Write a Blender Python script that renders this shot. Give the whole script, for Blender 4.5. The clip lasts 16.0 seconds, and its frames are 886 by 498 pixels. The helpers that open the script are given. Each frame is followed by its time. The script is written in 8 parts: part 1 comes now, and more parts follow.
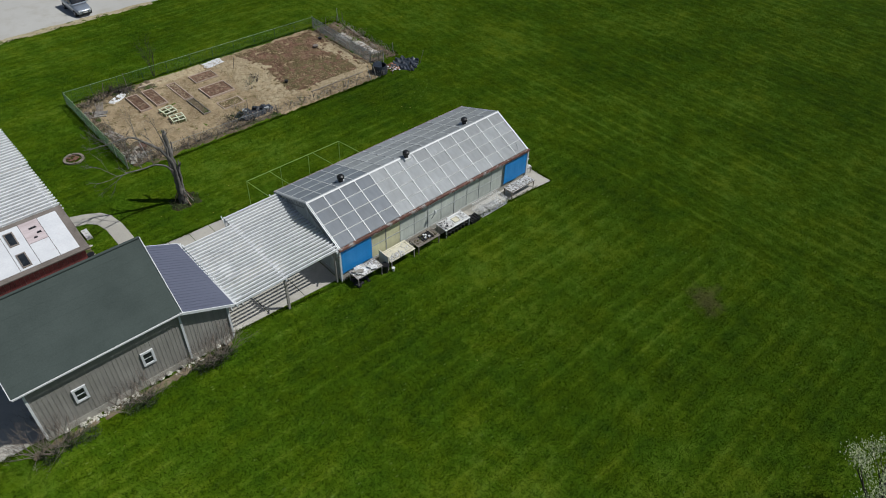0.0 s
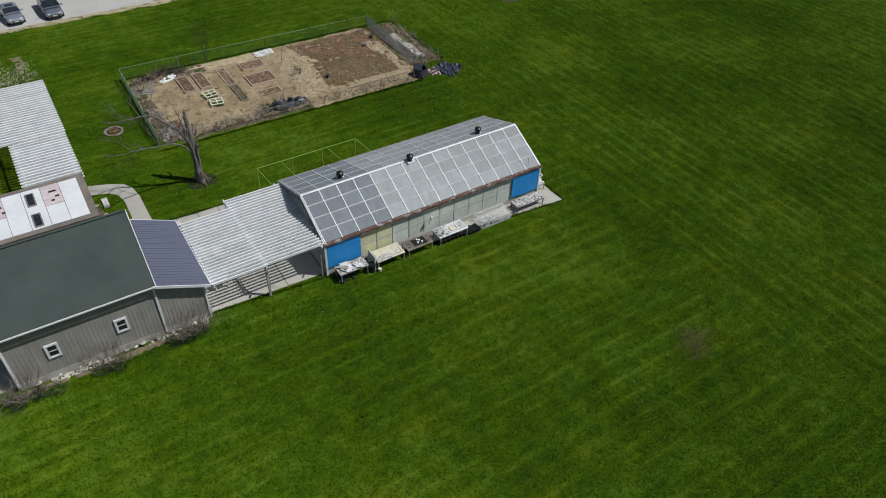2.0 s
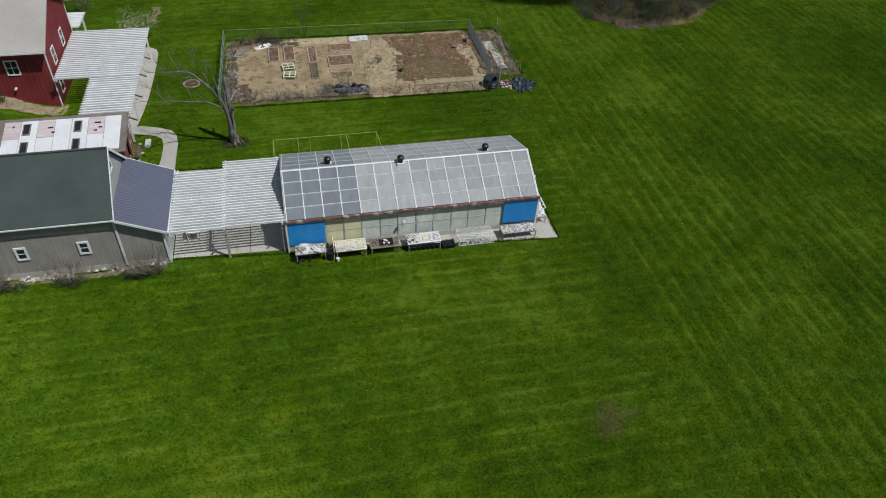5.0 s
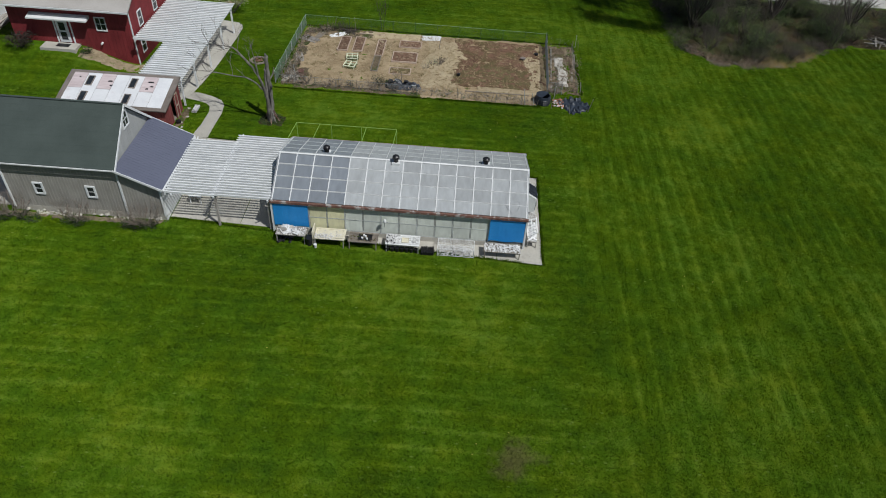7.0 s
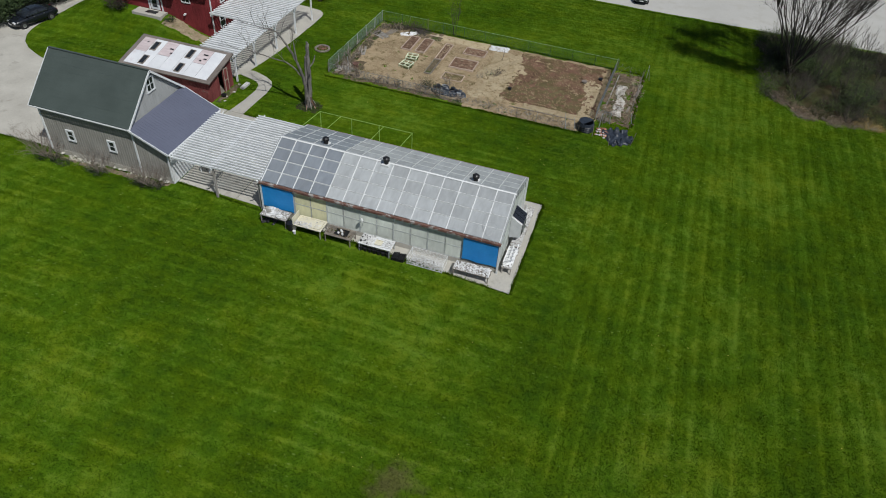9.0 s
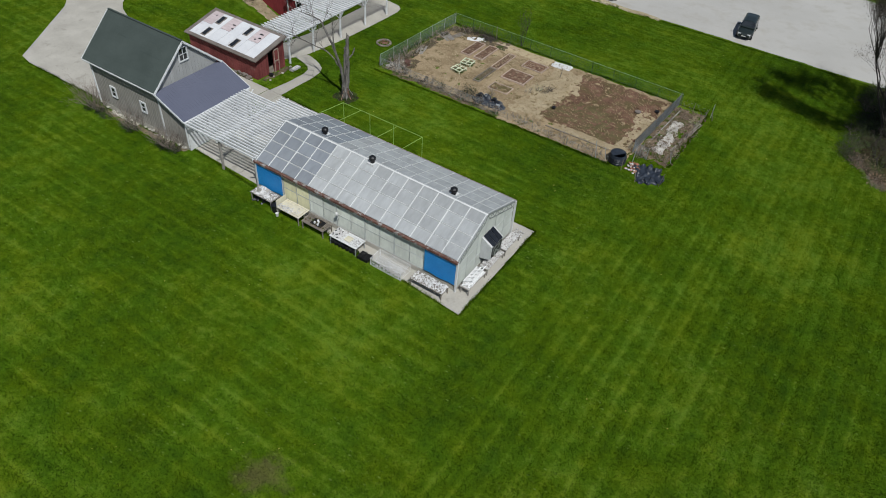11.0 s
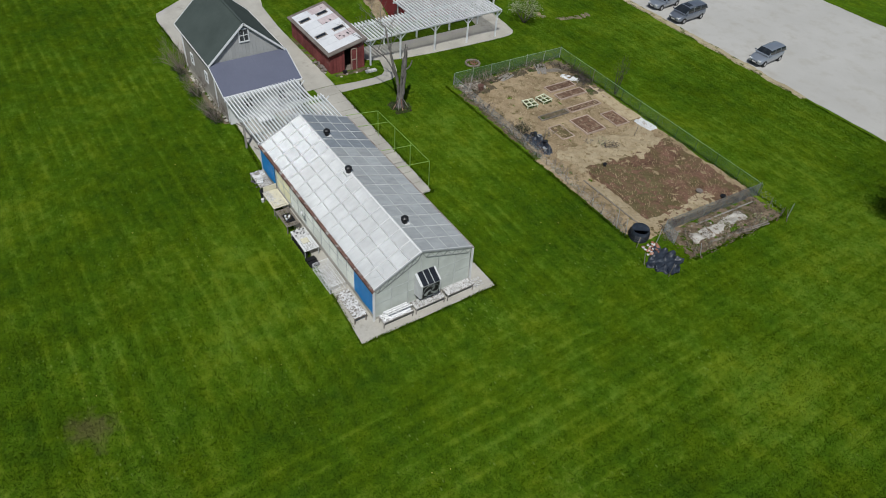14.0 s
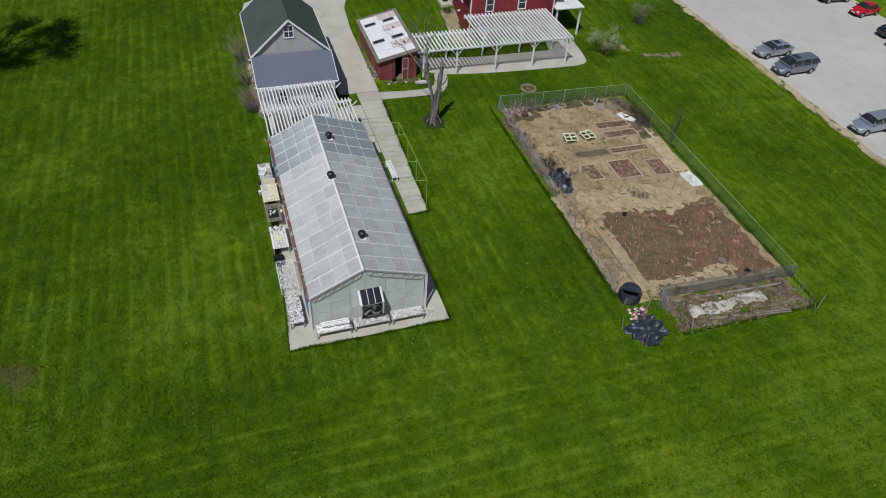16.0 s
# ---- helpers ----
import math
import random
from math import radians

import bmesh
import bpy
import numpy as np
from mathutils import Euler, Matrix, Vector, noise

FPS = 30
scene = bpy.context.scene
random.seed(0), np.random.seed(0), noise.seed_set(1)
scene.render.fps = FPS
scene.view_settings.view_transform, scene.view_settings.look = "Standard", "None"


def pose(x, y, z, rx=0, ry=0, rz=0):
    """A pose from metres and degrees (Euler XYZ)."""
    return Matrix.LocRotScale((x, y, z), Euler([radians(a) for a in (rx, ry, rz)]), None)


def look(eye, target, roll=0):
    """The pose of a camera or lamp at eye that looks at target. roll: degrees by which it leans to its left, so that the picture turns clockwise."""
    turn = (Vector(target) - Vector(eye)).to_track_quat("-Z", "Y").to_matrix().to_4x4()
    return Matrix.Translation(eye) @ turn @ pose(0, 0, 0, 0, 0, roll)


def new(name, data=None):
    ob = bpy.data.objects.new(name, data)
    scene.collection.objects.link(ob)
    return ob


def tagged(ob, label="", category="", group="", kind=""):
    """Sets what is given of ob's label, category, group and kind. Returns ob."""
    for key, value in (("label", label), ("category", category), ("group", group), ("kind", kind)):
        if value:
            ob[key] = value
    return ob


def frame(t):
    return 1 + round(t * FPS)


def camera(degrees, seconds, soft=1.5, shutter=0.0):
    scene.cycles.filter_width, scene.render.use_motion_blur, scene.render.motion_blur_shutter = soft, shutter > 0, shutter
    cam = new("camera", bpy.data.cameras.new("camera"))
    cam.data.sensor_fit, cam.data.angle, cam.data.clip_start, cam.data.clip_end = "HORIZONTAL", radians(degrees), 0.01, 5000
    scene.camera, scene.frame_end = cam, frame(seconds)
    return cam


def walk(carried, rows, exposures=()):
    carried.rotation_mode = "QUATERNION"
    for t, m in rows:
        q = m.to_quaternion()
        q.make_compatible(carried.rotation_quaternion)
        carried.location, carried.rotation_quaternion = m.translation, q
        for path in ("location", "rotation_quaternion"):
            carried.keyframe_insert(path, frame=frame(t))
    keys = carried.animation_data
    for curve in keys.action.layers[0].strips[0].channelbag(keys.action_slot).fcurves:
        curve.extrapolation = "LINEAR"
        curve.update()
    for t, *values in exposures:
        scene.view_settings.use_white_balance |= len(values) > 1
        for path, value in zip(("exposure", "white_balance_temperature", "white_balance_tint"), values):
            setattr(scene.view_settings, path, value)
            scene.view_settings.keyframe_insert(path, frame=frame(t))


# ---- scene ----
cam = camera(64.4, 16.0, soft=1.0)
METRES, EYE, TILT, LEAN, TURN, OX, OY = 84.62, 31.9, -1.43, 1.14, -44.75, 0.0, 0.0
ROWS = [
    (0.0, 0.0, 0.0, 0.0, 2.25, -40.23, -2.66),
    (0.5, 0.0193, 0.0018, 0.001, 4.72, -40.24, -2.8),
    (1.0, 0.0383, 0.0045, 0.0021, 7.19, -40.27, -2.94),
    (1.5, 0.0572, 0.008, 0.0031, 9.63, -40.28, -3.07),
    (2.0, 0.076, 0.0123, 0.0039, 11.99, -40.31, -3.16),
    (2.5, 0.0971, 0.0182, 0.0049, 14.46, -40.38, -3.2),
    (3.0, 0.1226, 0.0269, 0.006, 17.52, -40.52, -3.32),
    (3.5, 0.1506, 0.0384, 0.0072, 21.05, -40.63, -3.49),
    (4.0, 0.1791, 0.0521, 0.0083, 24.8, -40.74, -3.71),
    (6.5, 0.3086, 0.1505, 0.0153, 44.09, -41.5, -4.55),
    (7.0, 0.3295, 0.1756, 0.0169, 48.01, -41.68, -4.66),
    (7.5, 0.3488, 0.2024, 0.0185, 51.95, -41.85, -4.78),
    (8.0, 0.3662, 0.2305, 0.0202, 55.75, -42.06, -4.89),
    (8.5, 0.382, 0.2599, 0.0224, 59.56, -42.24, -4.97),
    (9.0, 0.3948, 0.291, 0.024, 63.37, -42.46, -5.04),
    (11.5, 0.4282, 0.4565, 0.0341, 82.41, -43.81, -5.09),
    (12.0, 0.4275, 0.4906, 0.0358, 86.17, -44.04, -5.03),
    (12.5, 0.424, 0.5249, 0.0377, 90.17, -44.3, -4.96),
    (13.0, 0.4177, 0.5586, 0.0394, 93.87, -44.46, -4.88),
    (13.5, 0.4093, 0.5923, 0.0409, 97.65, -44.4, -4.79),
    (14.0, 0.3985, 0.6254, 0.0422, 101.62, -44.21, -4.69),
    (14.5, 0.3851, 0.6581, 0.0429, 105.56, -43.73, -4.54),
    (15.0, 0.3693, 0.6896, 0.0437, 109.29, -43.96, -4.39),
    (15.5, 0.3516, 0.7199, 0.044, 113.2, -44.16, -4.24),
    (16.0, 0.3318, 0.7488, 0.0442, 117.13, -44.3, -4.05),
]
walk(cam, [(t, pose(OX, OY, EYE, TILT, LEAN, TURN) @ pose(METRES * x, METRES * y, METRES * z, 90 + pitch, roll, yaw)) for t, x, y, z, yaw, pitch, roll in ROWS])

# world, sun, exposure
SUN_EL, SUN_AZ = 57.0, -38.0
world = bpy.data.worlds.new("sky")
scene.world = world
world.use_nodes = True
wn = world.node_tree.nodes
sky = wn.new("ShaderNodeTexSky")
sky.sky_type, sky.sun_disc = "NISHITA", False
sky.sun_elevation, sky.sun_rotation = radians(SUN_EL), radians(90 - SUN_AZ)
wn["Background"].inputs["Strength"].default_value = 0.055
world.node_tree.links.new(sky.outputs[0], wn["Background"].inputs["Color"])
sun = new("sun", bpy.data.lights.new("sun", "SUN"))
sun.data.energy, sun.data.angle, sun.data.color = 4.2, radians(0.6), (0.968, 0.975, 0.952)
sun_dir = Vector((math.cos(radians(SUN_EL)) * math.cos(radians(SUN_AZ)), math.cos(radians(SUN_EL)) * math.sin(radians(SUN_AZ)), math.sin(radians(SUN_EL))))
sun.matrix_basis = look(sun_dir * 150, (0, 0, 0))
scene.view_settings.exposure = -0.26


# ---- materials ----
def nodes_of(name):
    m = bpy.data.materials.new(name)
    m.use_nodes = True
    return m, m.node_tree.nodes, m.node_tree.links, m.node_tree.nodes["Principled BSDF"]


def noise_of(nt, links, vec, scale, detail=4.0, rough=0.55, stretch=None):
    if stretch:
        mp = nt.new("ShaderNodeMapping")
        mp.inputs["Scale"].default_value = stretch
        links.new(vec, mp.inputs["Vector"])
        vec = mp.outputs[0]
    n = nt.new("ShaderNodeTexNoise")
    n.inputs["Scale"].default_value, n.inputs["Detail"].default_value, n.inputs["Roughness"].default_value = scale, detail, rough
    links.new(vec, n.inputs["Vector"])
    return n.outputs["Fac"]


def ramp_of(nt, links, fac, lo, hi, a=(0, 0, 0, 1), b=(1, 1, 1, 1)):
    r = nt.new("ShaderNodeValToRGB")
    r.color_ramp.elements[0].position, r.color_ramp.elements[1].position = lo, hi
    r.color_ramp.elements[0].color, r.color_ramp.elements[1].color = (*a[:3], 1), (*b[:3], 1)
    links.new(fac, r.inputs[0])
    return r.outputs[0]


def mix_of(nt, links, fac, a, b, mode="MIX"):
    m = nt.new("ShaderNodeMix")
    m.data_type, m.blend_type = "RGBA", mode
    for sock, v in ((m.inputs[0], fac), (m.inputs[6], a), (m.inputs[7], b)):
        if isinstance(v, bpy.types.NodeSocket):
            links.new(v, sock)
        else:
            sock.default_value = v if not isinstance(v, tuple) else (*v[:3], 1)
    return m.outputs[2]


def math_of(nt, links, op, a, b=0.0):
    m = nt.new("ShaderNodeMath")
    m.operation = op
    for sock, v in ((m.inputs[0], a), (m.inputs[1], b)):
        if isinstance(v, bpy.types.NodeSocket):
            links.new(v, sock)
        else:
            sock.default_value = v
    return m.outputs[0]


def mat(name, c1, c2, big=0.8, fine=14.0, rough=0.7, metal=0.0, bump=0.15, rand=0.15, spot=None, spot_at=(0.6, 0.7), spot_scale=2.0, stretch=None, spec=0.4, lo=0.35, hi=0.65):
    """Two-scale weathered surface: patches of c1 and c2, grain, piece-to-piece change and optional stains."""
    m, nt, ln, bsdf = nodes_of(name)
    geo = nt.new("ShaderNodeNewGeometry")
    pos = geo.outputs["Position"]
    a = noise_of(nt, ln, pos, big, 5, stretch=stretch)
    b = noise_of(nt, ln, pos, fine, 3, stretch=stretch)
    both = math_of(nt, ln, "ADD", math_of(nt, ln, "MULTIPLY", a, 0.65), math_of(nt, ln, "MULTIPLY", b, 0.35))
    col = ramp_of(nt, ln, both, lo, hi, c1, c2)
    if spot:
        s = noise_of(nt, ln, pos, spot_scale, 6, 0.65, stretch)
        col = mix_of(nt, ln, ramp_of(nt, ln, s, *spot_at), col, spot)
    info = nt.new("ShaderNodeObjectInfo")
    val = math_of(nt, ln, "ADD", math_of(nt, ln, "MULTIPLY", info.outputs["Random"], 2 * rand), 1 - rand)
    hsv = nt.new("ShaderNodeHueSaturation")
    ln.new(col, hsv.inputs["Color"])
    ln.new(val, hsv.inputs["Value"])
    ln.new(hsv.outputs[0], bsdf.inputs["Base Color"])
    bsdf.inputs["Roughness"].default_value, bsdf.inputs["Metallic"].default_value = rough, metal
    bsdf.inputs["Specular IOR Level"].default_value = spec
    if bump:
        bp = nt.new("ShaderNodeBump")
        bp.inputs["Strength"].default_value, bp.inputs["Distance"].default_value = bump, 0.03
        ln.new(both, bp.inputs["Height"])
        ln.new(bp.outputs[0], bsdf.inputs["Normal"])
    return m


def lawn_material(name, blades=False):
    m, nt, ln, bsdf = nodes_of(name)
    geo = nt.new("ShaderNodeNewGeometry")
    pos = geo.outputs["Position"]
    sep = nt.new("ShaderNodeSeparateXYZ")
    ln.new(pos, sep.inputs[0])
    px, py = sep.outputs[0], sep.outputs[1]
    wob = math_of(nt, ln, "MULTIPLY", noise_of(nt, ln, pos, 0.05, 2), 0.7)
    # mowing stripes: along x beside the buildings, along y on the east side

    def mown(axis):
        wave = math_of(nt, ln, "SINE", math_of(nt, ln, "MULTIPLY", math_of(nt, ln, "ADD", axis, wob), 5.4))
        lit = math_of(nt, ln, "POWER", math_of(nt, ln, "ADD", math_of(nt, ln, "MULTIPLY", wave, 0.5), 0.5), 4.0)
        return math_of(nt, ln, "SUBTRACT", lit, 0.27)

    sy, sx = mown(py), mown(px)
    east = nt.new("ShaderNodeMapRange")
    east.inputs["From Min"].default_value, east.inputs["From Max"].default_value = 38.0, 43.0
    ln.new(math_of(nt, ln, "ADD", px, wob), east.inputs["Value"])
    stripe = math_of(nt, ln, "ADD", math_of(nt, ln, "MULTIPLY", sx, east.outputs[0]), math_of(nt, ln, "MULTIPLY", sy, math_of(nt, ln, "SUBTRACT", 1.0, east.outputs[0])))
    north = nt.new("ShaderNodeMapRange")
    north.inputs["From Min"].default_value, north.inputs["From Max"].default_value = 34.0, 46.0
    north.inputs["To Min"].default_value, north.inputs["To Max"].default_value = 1.0, 0.6
    ln.new(py, north.inputs["Value"])
    stripe = math_of(nt, ln, "MULTIPLY", stripe, north.outputs[0])
    broken = ramp_of(nt, ln, noise_of(nt, ln, pos, 0.2, 4), 0.3, 0.6)
    stripe = math_of(nt, ln, "MULTIPLY", stripe, broken)
    n1 = noise_of(nt, ln, pos, 0.07, 5, 0.6)
    n2 = noise_of(nt, ln, pos, 0.7, 6, 0.65)
    n2b = noise_of(nt, ln, pos, 2.6, 5, 0.7)
    n3 = noise_of(nt, ln, pos, 16.0, 4, 0.7)
    mixd = math_of(nt, ln, "ADD", math_of(nt, ln, "MULTIPLY", n1, 0.36), math_of(nt, ln, "MULTIPLY", n2, 0.28))
    mixd = math_of(nt, ln, "ADD", mixd, math_of(nt, ln, "MULTIPLY", n2b, 0.24))
    mixd = math_of(nt, ln, "ADD", mixd, math_of(nt, ln, "MULTIPLY", n3, 0.12))
    mixd = math_of(nt, ln, "ADD", mixd, math_of(nt, ln, "MULTIPLY", stripe, 0.062))
    along_x = noise_of(nt, ln, pos, 1.0, 5, 0.6, (0.16, 2.0, 1.0))
    along_y = noise_of(nt, ln, pos, 1.0, 5, 0.6, (2.0, 0.16, 1.0))
    streak = math_of(nt, ln, "ADD", math_of(nt, ln, "MULTIPLY", along_y, east.outputs[0]), math_of(nt, ln, "MULTIPLY", along_x, math_of(nt, ln, "SUBTRACT", 1.0, east.outputs[0])))
    mixd = math_of(nt, ln, "ADD", mixd, math_of(nt, ln, "MULTIPLY", math_of(nt, ln, "SUBTRACT", streak, 0.5), 0.14))
    r = nt.new("ShaderNodeValToRGB")
    els = r.color_ramp.elements
    els[0].position, els[0].color = 0.4, (0.0295, 0.0645, 0.0028, 1)
    els[1].position, els[1].color = 0.61, (0.113, 0.178, 0.0122, 1)
    e = els.new(0.5)
    e.color = (0.0545, 0.107, 0.0034, 1)
    ln.new(mixd, r.inputs[0])
    # thin tufts that have gone yellow, mostly in drifts
    dry = math_of(nt, ln, "MULTIPLY", ramp_of(nt, ln, noise_of(nt, ln, pos, 0.09, 3), 0.5, 0.68), ramp_of(nt, ln, n2b, 0.5, 0.75))
    col = mix_of(nt, ln, math_of(nt, ln, "MULTIPLY", dry, 0.4), r.outputs[0], (0.125, 0.165, 0.02))
    # bluer and yellower drifts of grass
    hue = ramp_of(nt, ln, noise_of(nt, ln, pos, 0.42, 5, 0.65), 0.38, 0.64, (0.94, 1.02, 1.25), (1.09, 0.995, 0.8))
    col = mix_of(nt, ln, 1.0, col, hue, "MULTIPLY")
    # pale leaf flecks lying on the sward
    fleck = nt.new("ShaderNodeTexVoronoi")
    fleck.inputs["Scale"].default_value = 1.9
    stretch = nt.new("ShaderNodeMapping")
    stretch.inputs["Scale"].default_value = (0.7, 1.4, 1.0)
    ln.new(pos, stretch.inputs[0])
    ln.new(stretch.outputs[0], fleck.inputs["Vector"])
    flecks = math_of(nt, ln, "MULTIPLY", ramp_of(nt, ln, fleck.outputs["Distance"], 0.07, 0.17, (1, 1, 1), (0, 0, 0)), ramp_of(nt, ln, noise_of(nt, ln, pos, 0.3, 4, 0.7), 0.46, 0.58))
    col = mix_of(nt, ln, math_of(nt, ln, "MULTIPLY", flecks, 0.6), col, (0.15, 0.22, 0.045))
    # small bright tufts
    tuft = math_of(nt, ln, "MULTIPLY", ramp_of(nt, ln, noise_of(nt, ln, pos, 4.2, 5, 0.68, (0.8, 1.1, 1.0)), 0.55, 0.72), ramp_of(nt, ln, noise_of(nt, ln, pos, 0.25, 3), 0.42, 0.62))
    col = mix_of(nt, ln, math_of(nt, ln, "MULTIPLY", tuft, 0.5), col, (0.125, 0.19, 0.022))
    # worn brown patch in the open lawn
    d = nt.new("ShaderNodeVectorMath")
    d.operation = "DISTANCE"
    ln.new(pos, d.inputs[0])
    d.inputs[1].default_value = (34.6, 11.5, -0.2)
    worn = math_of(nt, ln, "ADD", math_of(nt, ln, "MULTIPLY", d.outputs["Value"], 0.26), math_of(nt, ln, "MULTIPLY", n2, 1.2))
    col = mix_of(nt, ln, math_of(nt, ln, "MULTIPLY", ramp_of(nt, ln, worn, 0.7, 1.35, (1, 1, 1), (0, 0, 0)), 0.52), col, (0.115, 0.09, 0.045))
    # dandelions
    vor = nt.new("ShaderNodeTexVoronoi")
    vor.inputs["Scale"].default_value = 1.1
    ln.new(pos, vor.inputs["Vector"])
    dots = math_of(nt, ln, "MULTIPLY", math_of(nt, ln, "LESS_THAN", vor.outputs["Distance"], 0.038), ramp_of(nt, ln, noise_of(nt, ln, pos, 0.1, 2), 0.52, 0.6))
    col = mix_of(nt, ln, dots, col, (0.5, 0.46, 0.12))
    if blades:
        # no two blades are quite the same green
        own = geo.outputs["Random Per Island"]
        col = mix_of(nt, ln, 1.0, col, ramp_of(nt, ln, own, 0.0, 1.0, (0.92, 0.95, 0.94), (1.18, 1.15, 1.3)), "MULTIPLY")
    ln.new(col, bsdf.inputs["Base Color"])
    bsdf.inputs["Roughness"].default_value, bsdf.inputs["Specular IOR Level"].default_value = 0.9, 0.04
    bsdf.inputs["Diffuse Roughness"].default_value = 1.0
    if blades:
        # thin leaves let part of the sun through
        tl = nt.new("ShaderNodeBsdfTranslucent")
        ln.new(col, tl.inputs[0])
        mx = nt.new("ShaderNodeMixShader")
        mx.inputs[0].default_value = 0.55
        ln.new(bsdf.outputs[0], mx.inputs[1])
        ln.new(tl.outputs[0], mx.inputs[2])
        ln.new(mx.outputs[0], nt["Material Output"].inputs["Surface"])
        return m
    bp = nt.new("ShaderNodeBump")
    bp.inputs["Strength"].default_value, bp.inputs["Distance"].default_value = 0.55, 0.1
    ln.new(math_of(nt, ln, "ADD", n3, math_of(nt, ln, "MULTIPLY", n2b, 0.8)), bp.inputs["Height"])
    ln.new(bp.outputs[0], bsdf.inputs["Normal"])
    return m


def pane_material(name, tint, clear, rough, haze=3.0, ribbed=0.0):
    """Plastic glazing: part of the light goes straight through, the rest is scattered by the sheet."""
    m, nt, ln, bsdf = nodes_of(name)
    geo = nt.new("ShaderNodeNewGeometry")
    pos = geo.outputs["Position"]
    dirt = noise_of(nt, ln, pos, haze, 5, 0.6, (1.0, 0.35, 0.35))
    info = nt.new("ShaderNodeObjectInfo")
    col = mix_of(nt, ln, dirt, tuple(c * 0.66 for c in tint), tuple(min(1, c * 1.2) for c in tint))
    hsv = nt.new("ShaderNodeHueSaturation")
    ln.new(col, hsv.inputs["Color"])
    ln.new(math_of(nt, ln, "ADD", math_of(nt, ln, "MULTIPLY", info.outputs["Random"], 0.16), 0.92), hsv.inputs["Value"])
    ln.new(hsv.outputs[0], bsdf.inputs["Base Color"])
    bsdf.inputs["Roughness"].default_value, bsdf.inputs["Specular IOR Level"].default_value = rough, 0.6
    bsdf.inputs["Diffuse Roughness"].default_value = 1.0
    tr = nt.new("ShaderNodeBsdfTransparent")
    tr.inputs[0].default_value = (0.92, 0.95, 0.93, 1)
    tl = nt.new("ShaderNodeBsdfTranslucent")
    ln.new(hsv.outputs[0], tl.inputs[0])
    mx0 = nt.new("ShaderNodeMixShader")
    mx0.inputs[0].default_value = 0.3
    ln.new(bsdf.outputs[0], mx0.inputs[1])
    ln.new(tl.outputs[0], mx0.inputs[2])
    mx = nt.new("ShaderNodeMixShader")
    mx.inputs[0].default_value = clear
    ln.new(mx0.outputs[0], mx.inputs[1])
    ln.new(tr.outputs[0], mx.inputs[2])
    body = mx.outputs[0]
    if ribbed:
        # fine ribs run down the slope, so that gloss spreads along the building and not down the sheet
        sep = nt.new("ShaderNodeSeparateXYZ")
        ln.new(pos, sep.inputs[0])
        wave = math_of(nt, ln, "MULTIPLY", math_of(nt, ln, "SINE", math_of(nt, ln, "MULTIPLY", sep.outputs[0], 2 * math.pi / 0.011)), 1.0)
        tilt = nt.new("ShaderNodeCombineXYZ")
        ln.new(wave, tilt.inputs[0])
        add = nt.new("ShaderNodeVectorMath")
        ln.new(geo.outputs["Normal"], add.inputs[0])
        ln.new(tilt.outputs[0], add.inputs[1])
        nrm = nt.new("ShaderNodeVectorMath")
        nrm.operation = "NORMALIZE"
        ln.new(add.outputs[0], nrm.inputs[0])
        gl = nt.new("ShaderNodeBsdfGlossy")
        gl.distribution = "BECKMANN"
        gl.inputs["Roughness"].default_value = 0.26
        ln.new(nrm.outputs[0], gl.inputs["Normal"])
        mx2 = nt.new("ShaderNodeMixShader")
        ln.new(math_of(nt, ln, "MULTIPLY", math_of(nt, ln, "ADD", dirt, 0.5), ribbed), mx2.inputs[0])
        ln.new(body, mx2.inputs[1])
        ln.new(gl.outputs[0], mx2.inputs[2])
        body = mx2.outputs[0]
    ln.new(body, nt["Material Output"].inputs["Surface"])
    return m


def leaf_material(name, c1, c2):
    m, nt, ln, bsdf = nodes_of(name)
    geo = nt.new("ShaderNodeNewGeometry")
    col = mix_of(nt, ln, geo.outputs["Random Per Island"], c1, c2)
    hsv = nt.new("ShaderNodeHueSaturation")
    info = nt.new("ShaderNodeObjectInfo")
    ln.new(col, hsv.inputs["Color"])
    ln.new(math_of(nt, ln, "ADD", math_of(nt, ln, "MULTIPLY", info.outputs["Random"], 0.8), 0.6), hsv.inputs["Value"])
    ln.new(hsv.outputs[0], bsdf.inputs["Base Color"])
    bsdf.inputs["Roughness"].default_value = 0.65
    bsdf.inputs["Specular IOR Level"].default_value = 0.25
    return m


def paint(name, c, rough=0.3, metal=0.3, coat=0.6):
    m, nt, ln, bsdf = nodes_of(name)
    geo = nt.new("ShaderNodeNewGeometry")
    n = noise_of(nt, ln, geo.outputs["Position"], 2.5, 4)
    ln.new(mix_of(nt, ln, n, tuple(v * 0.9 for v in c), tuple(v * 1.08 for v in c)), bsdf.inputs["Base Color"])
    bsdf.inputs["Roughness"].default_value, bsdf.inputs["Metallic"].default_value = rough, metal
    bsdf.inputs["Coat Weight"].default_value = coat
    return m


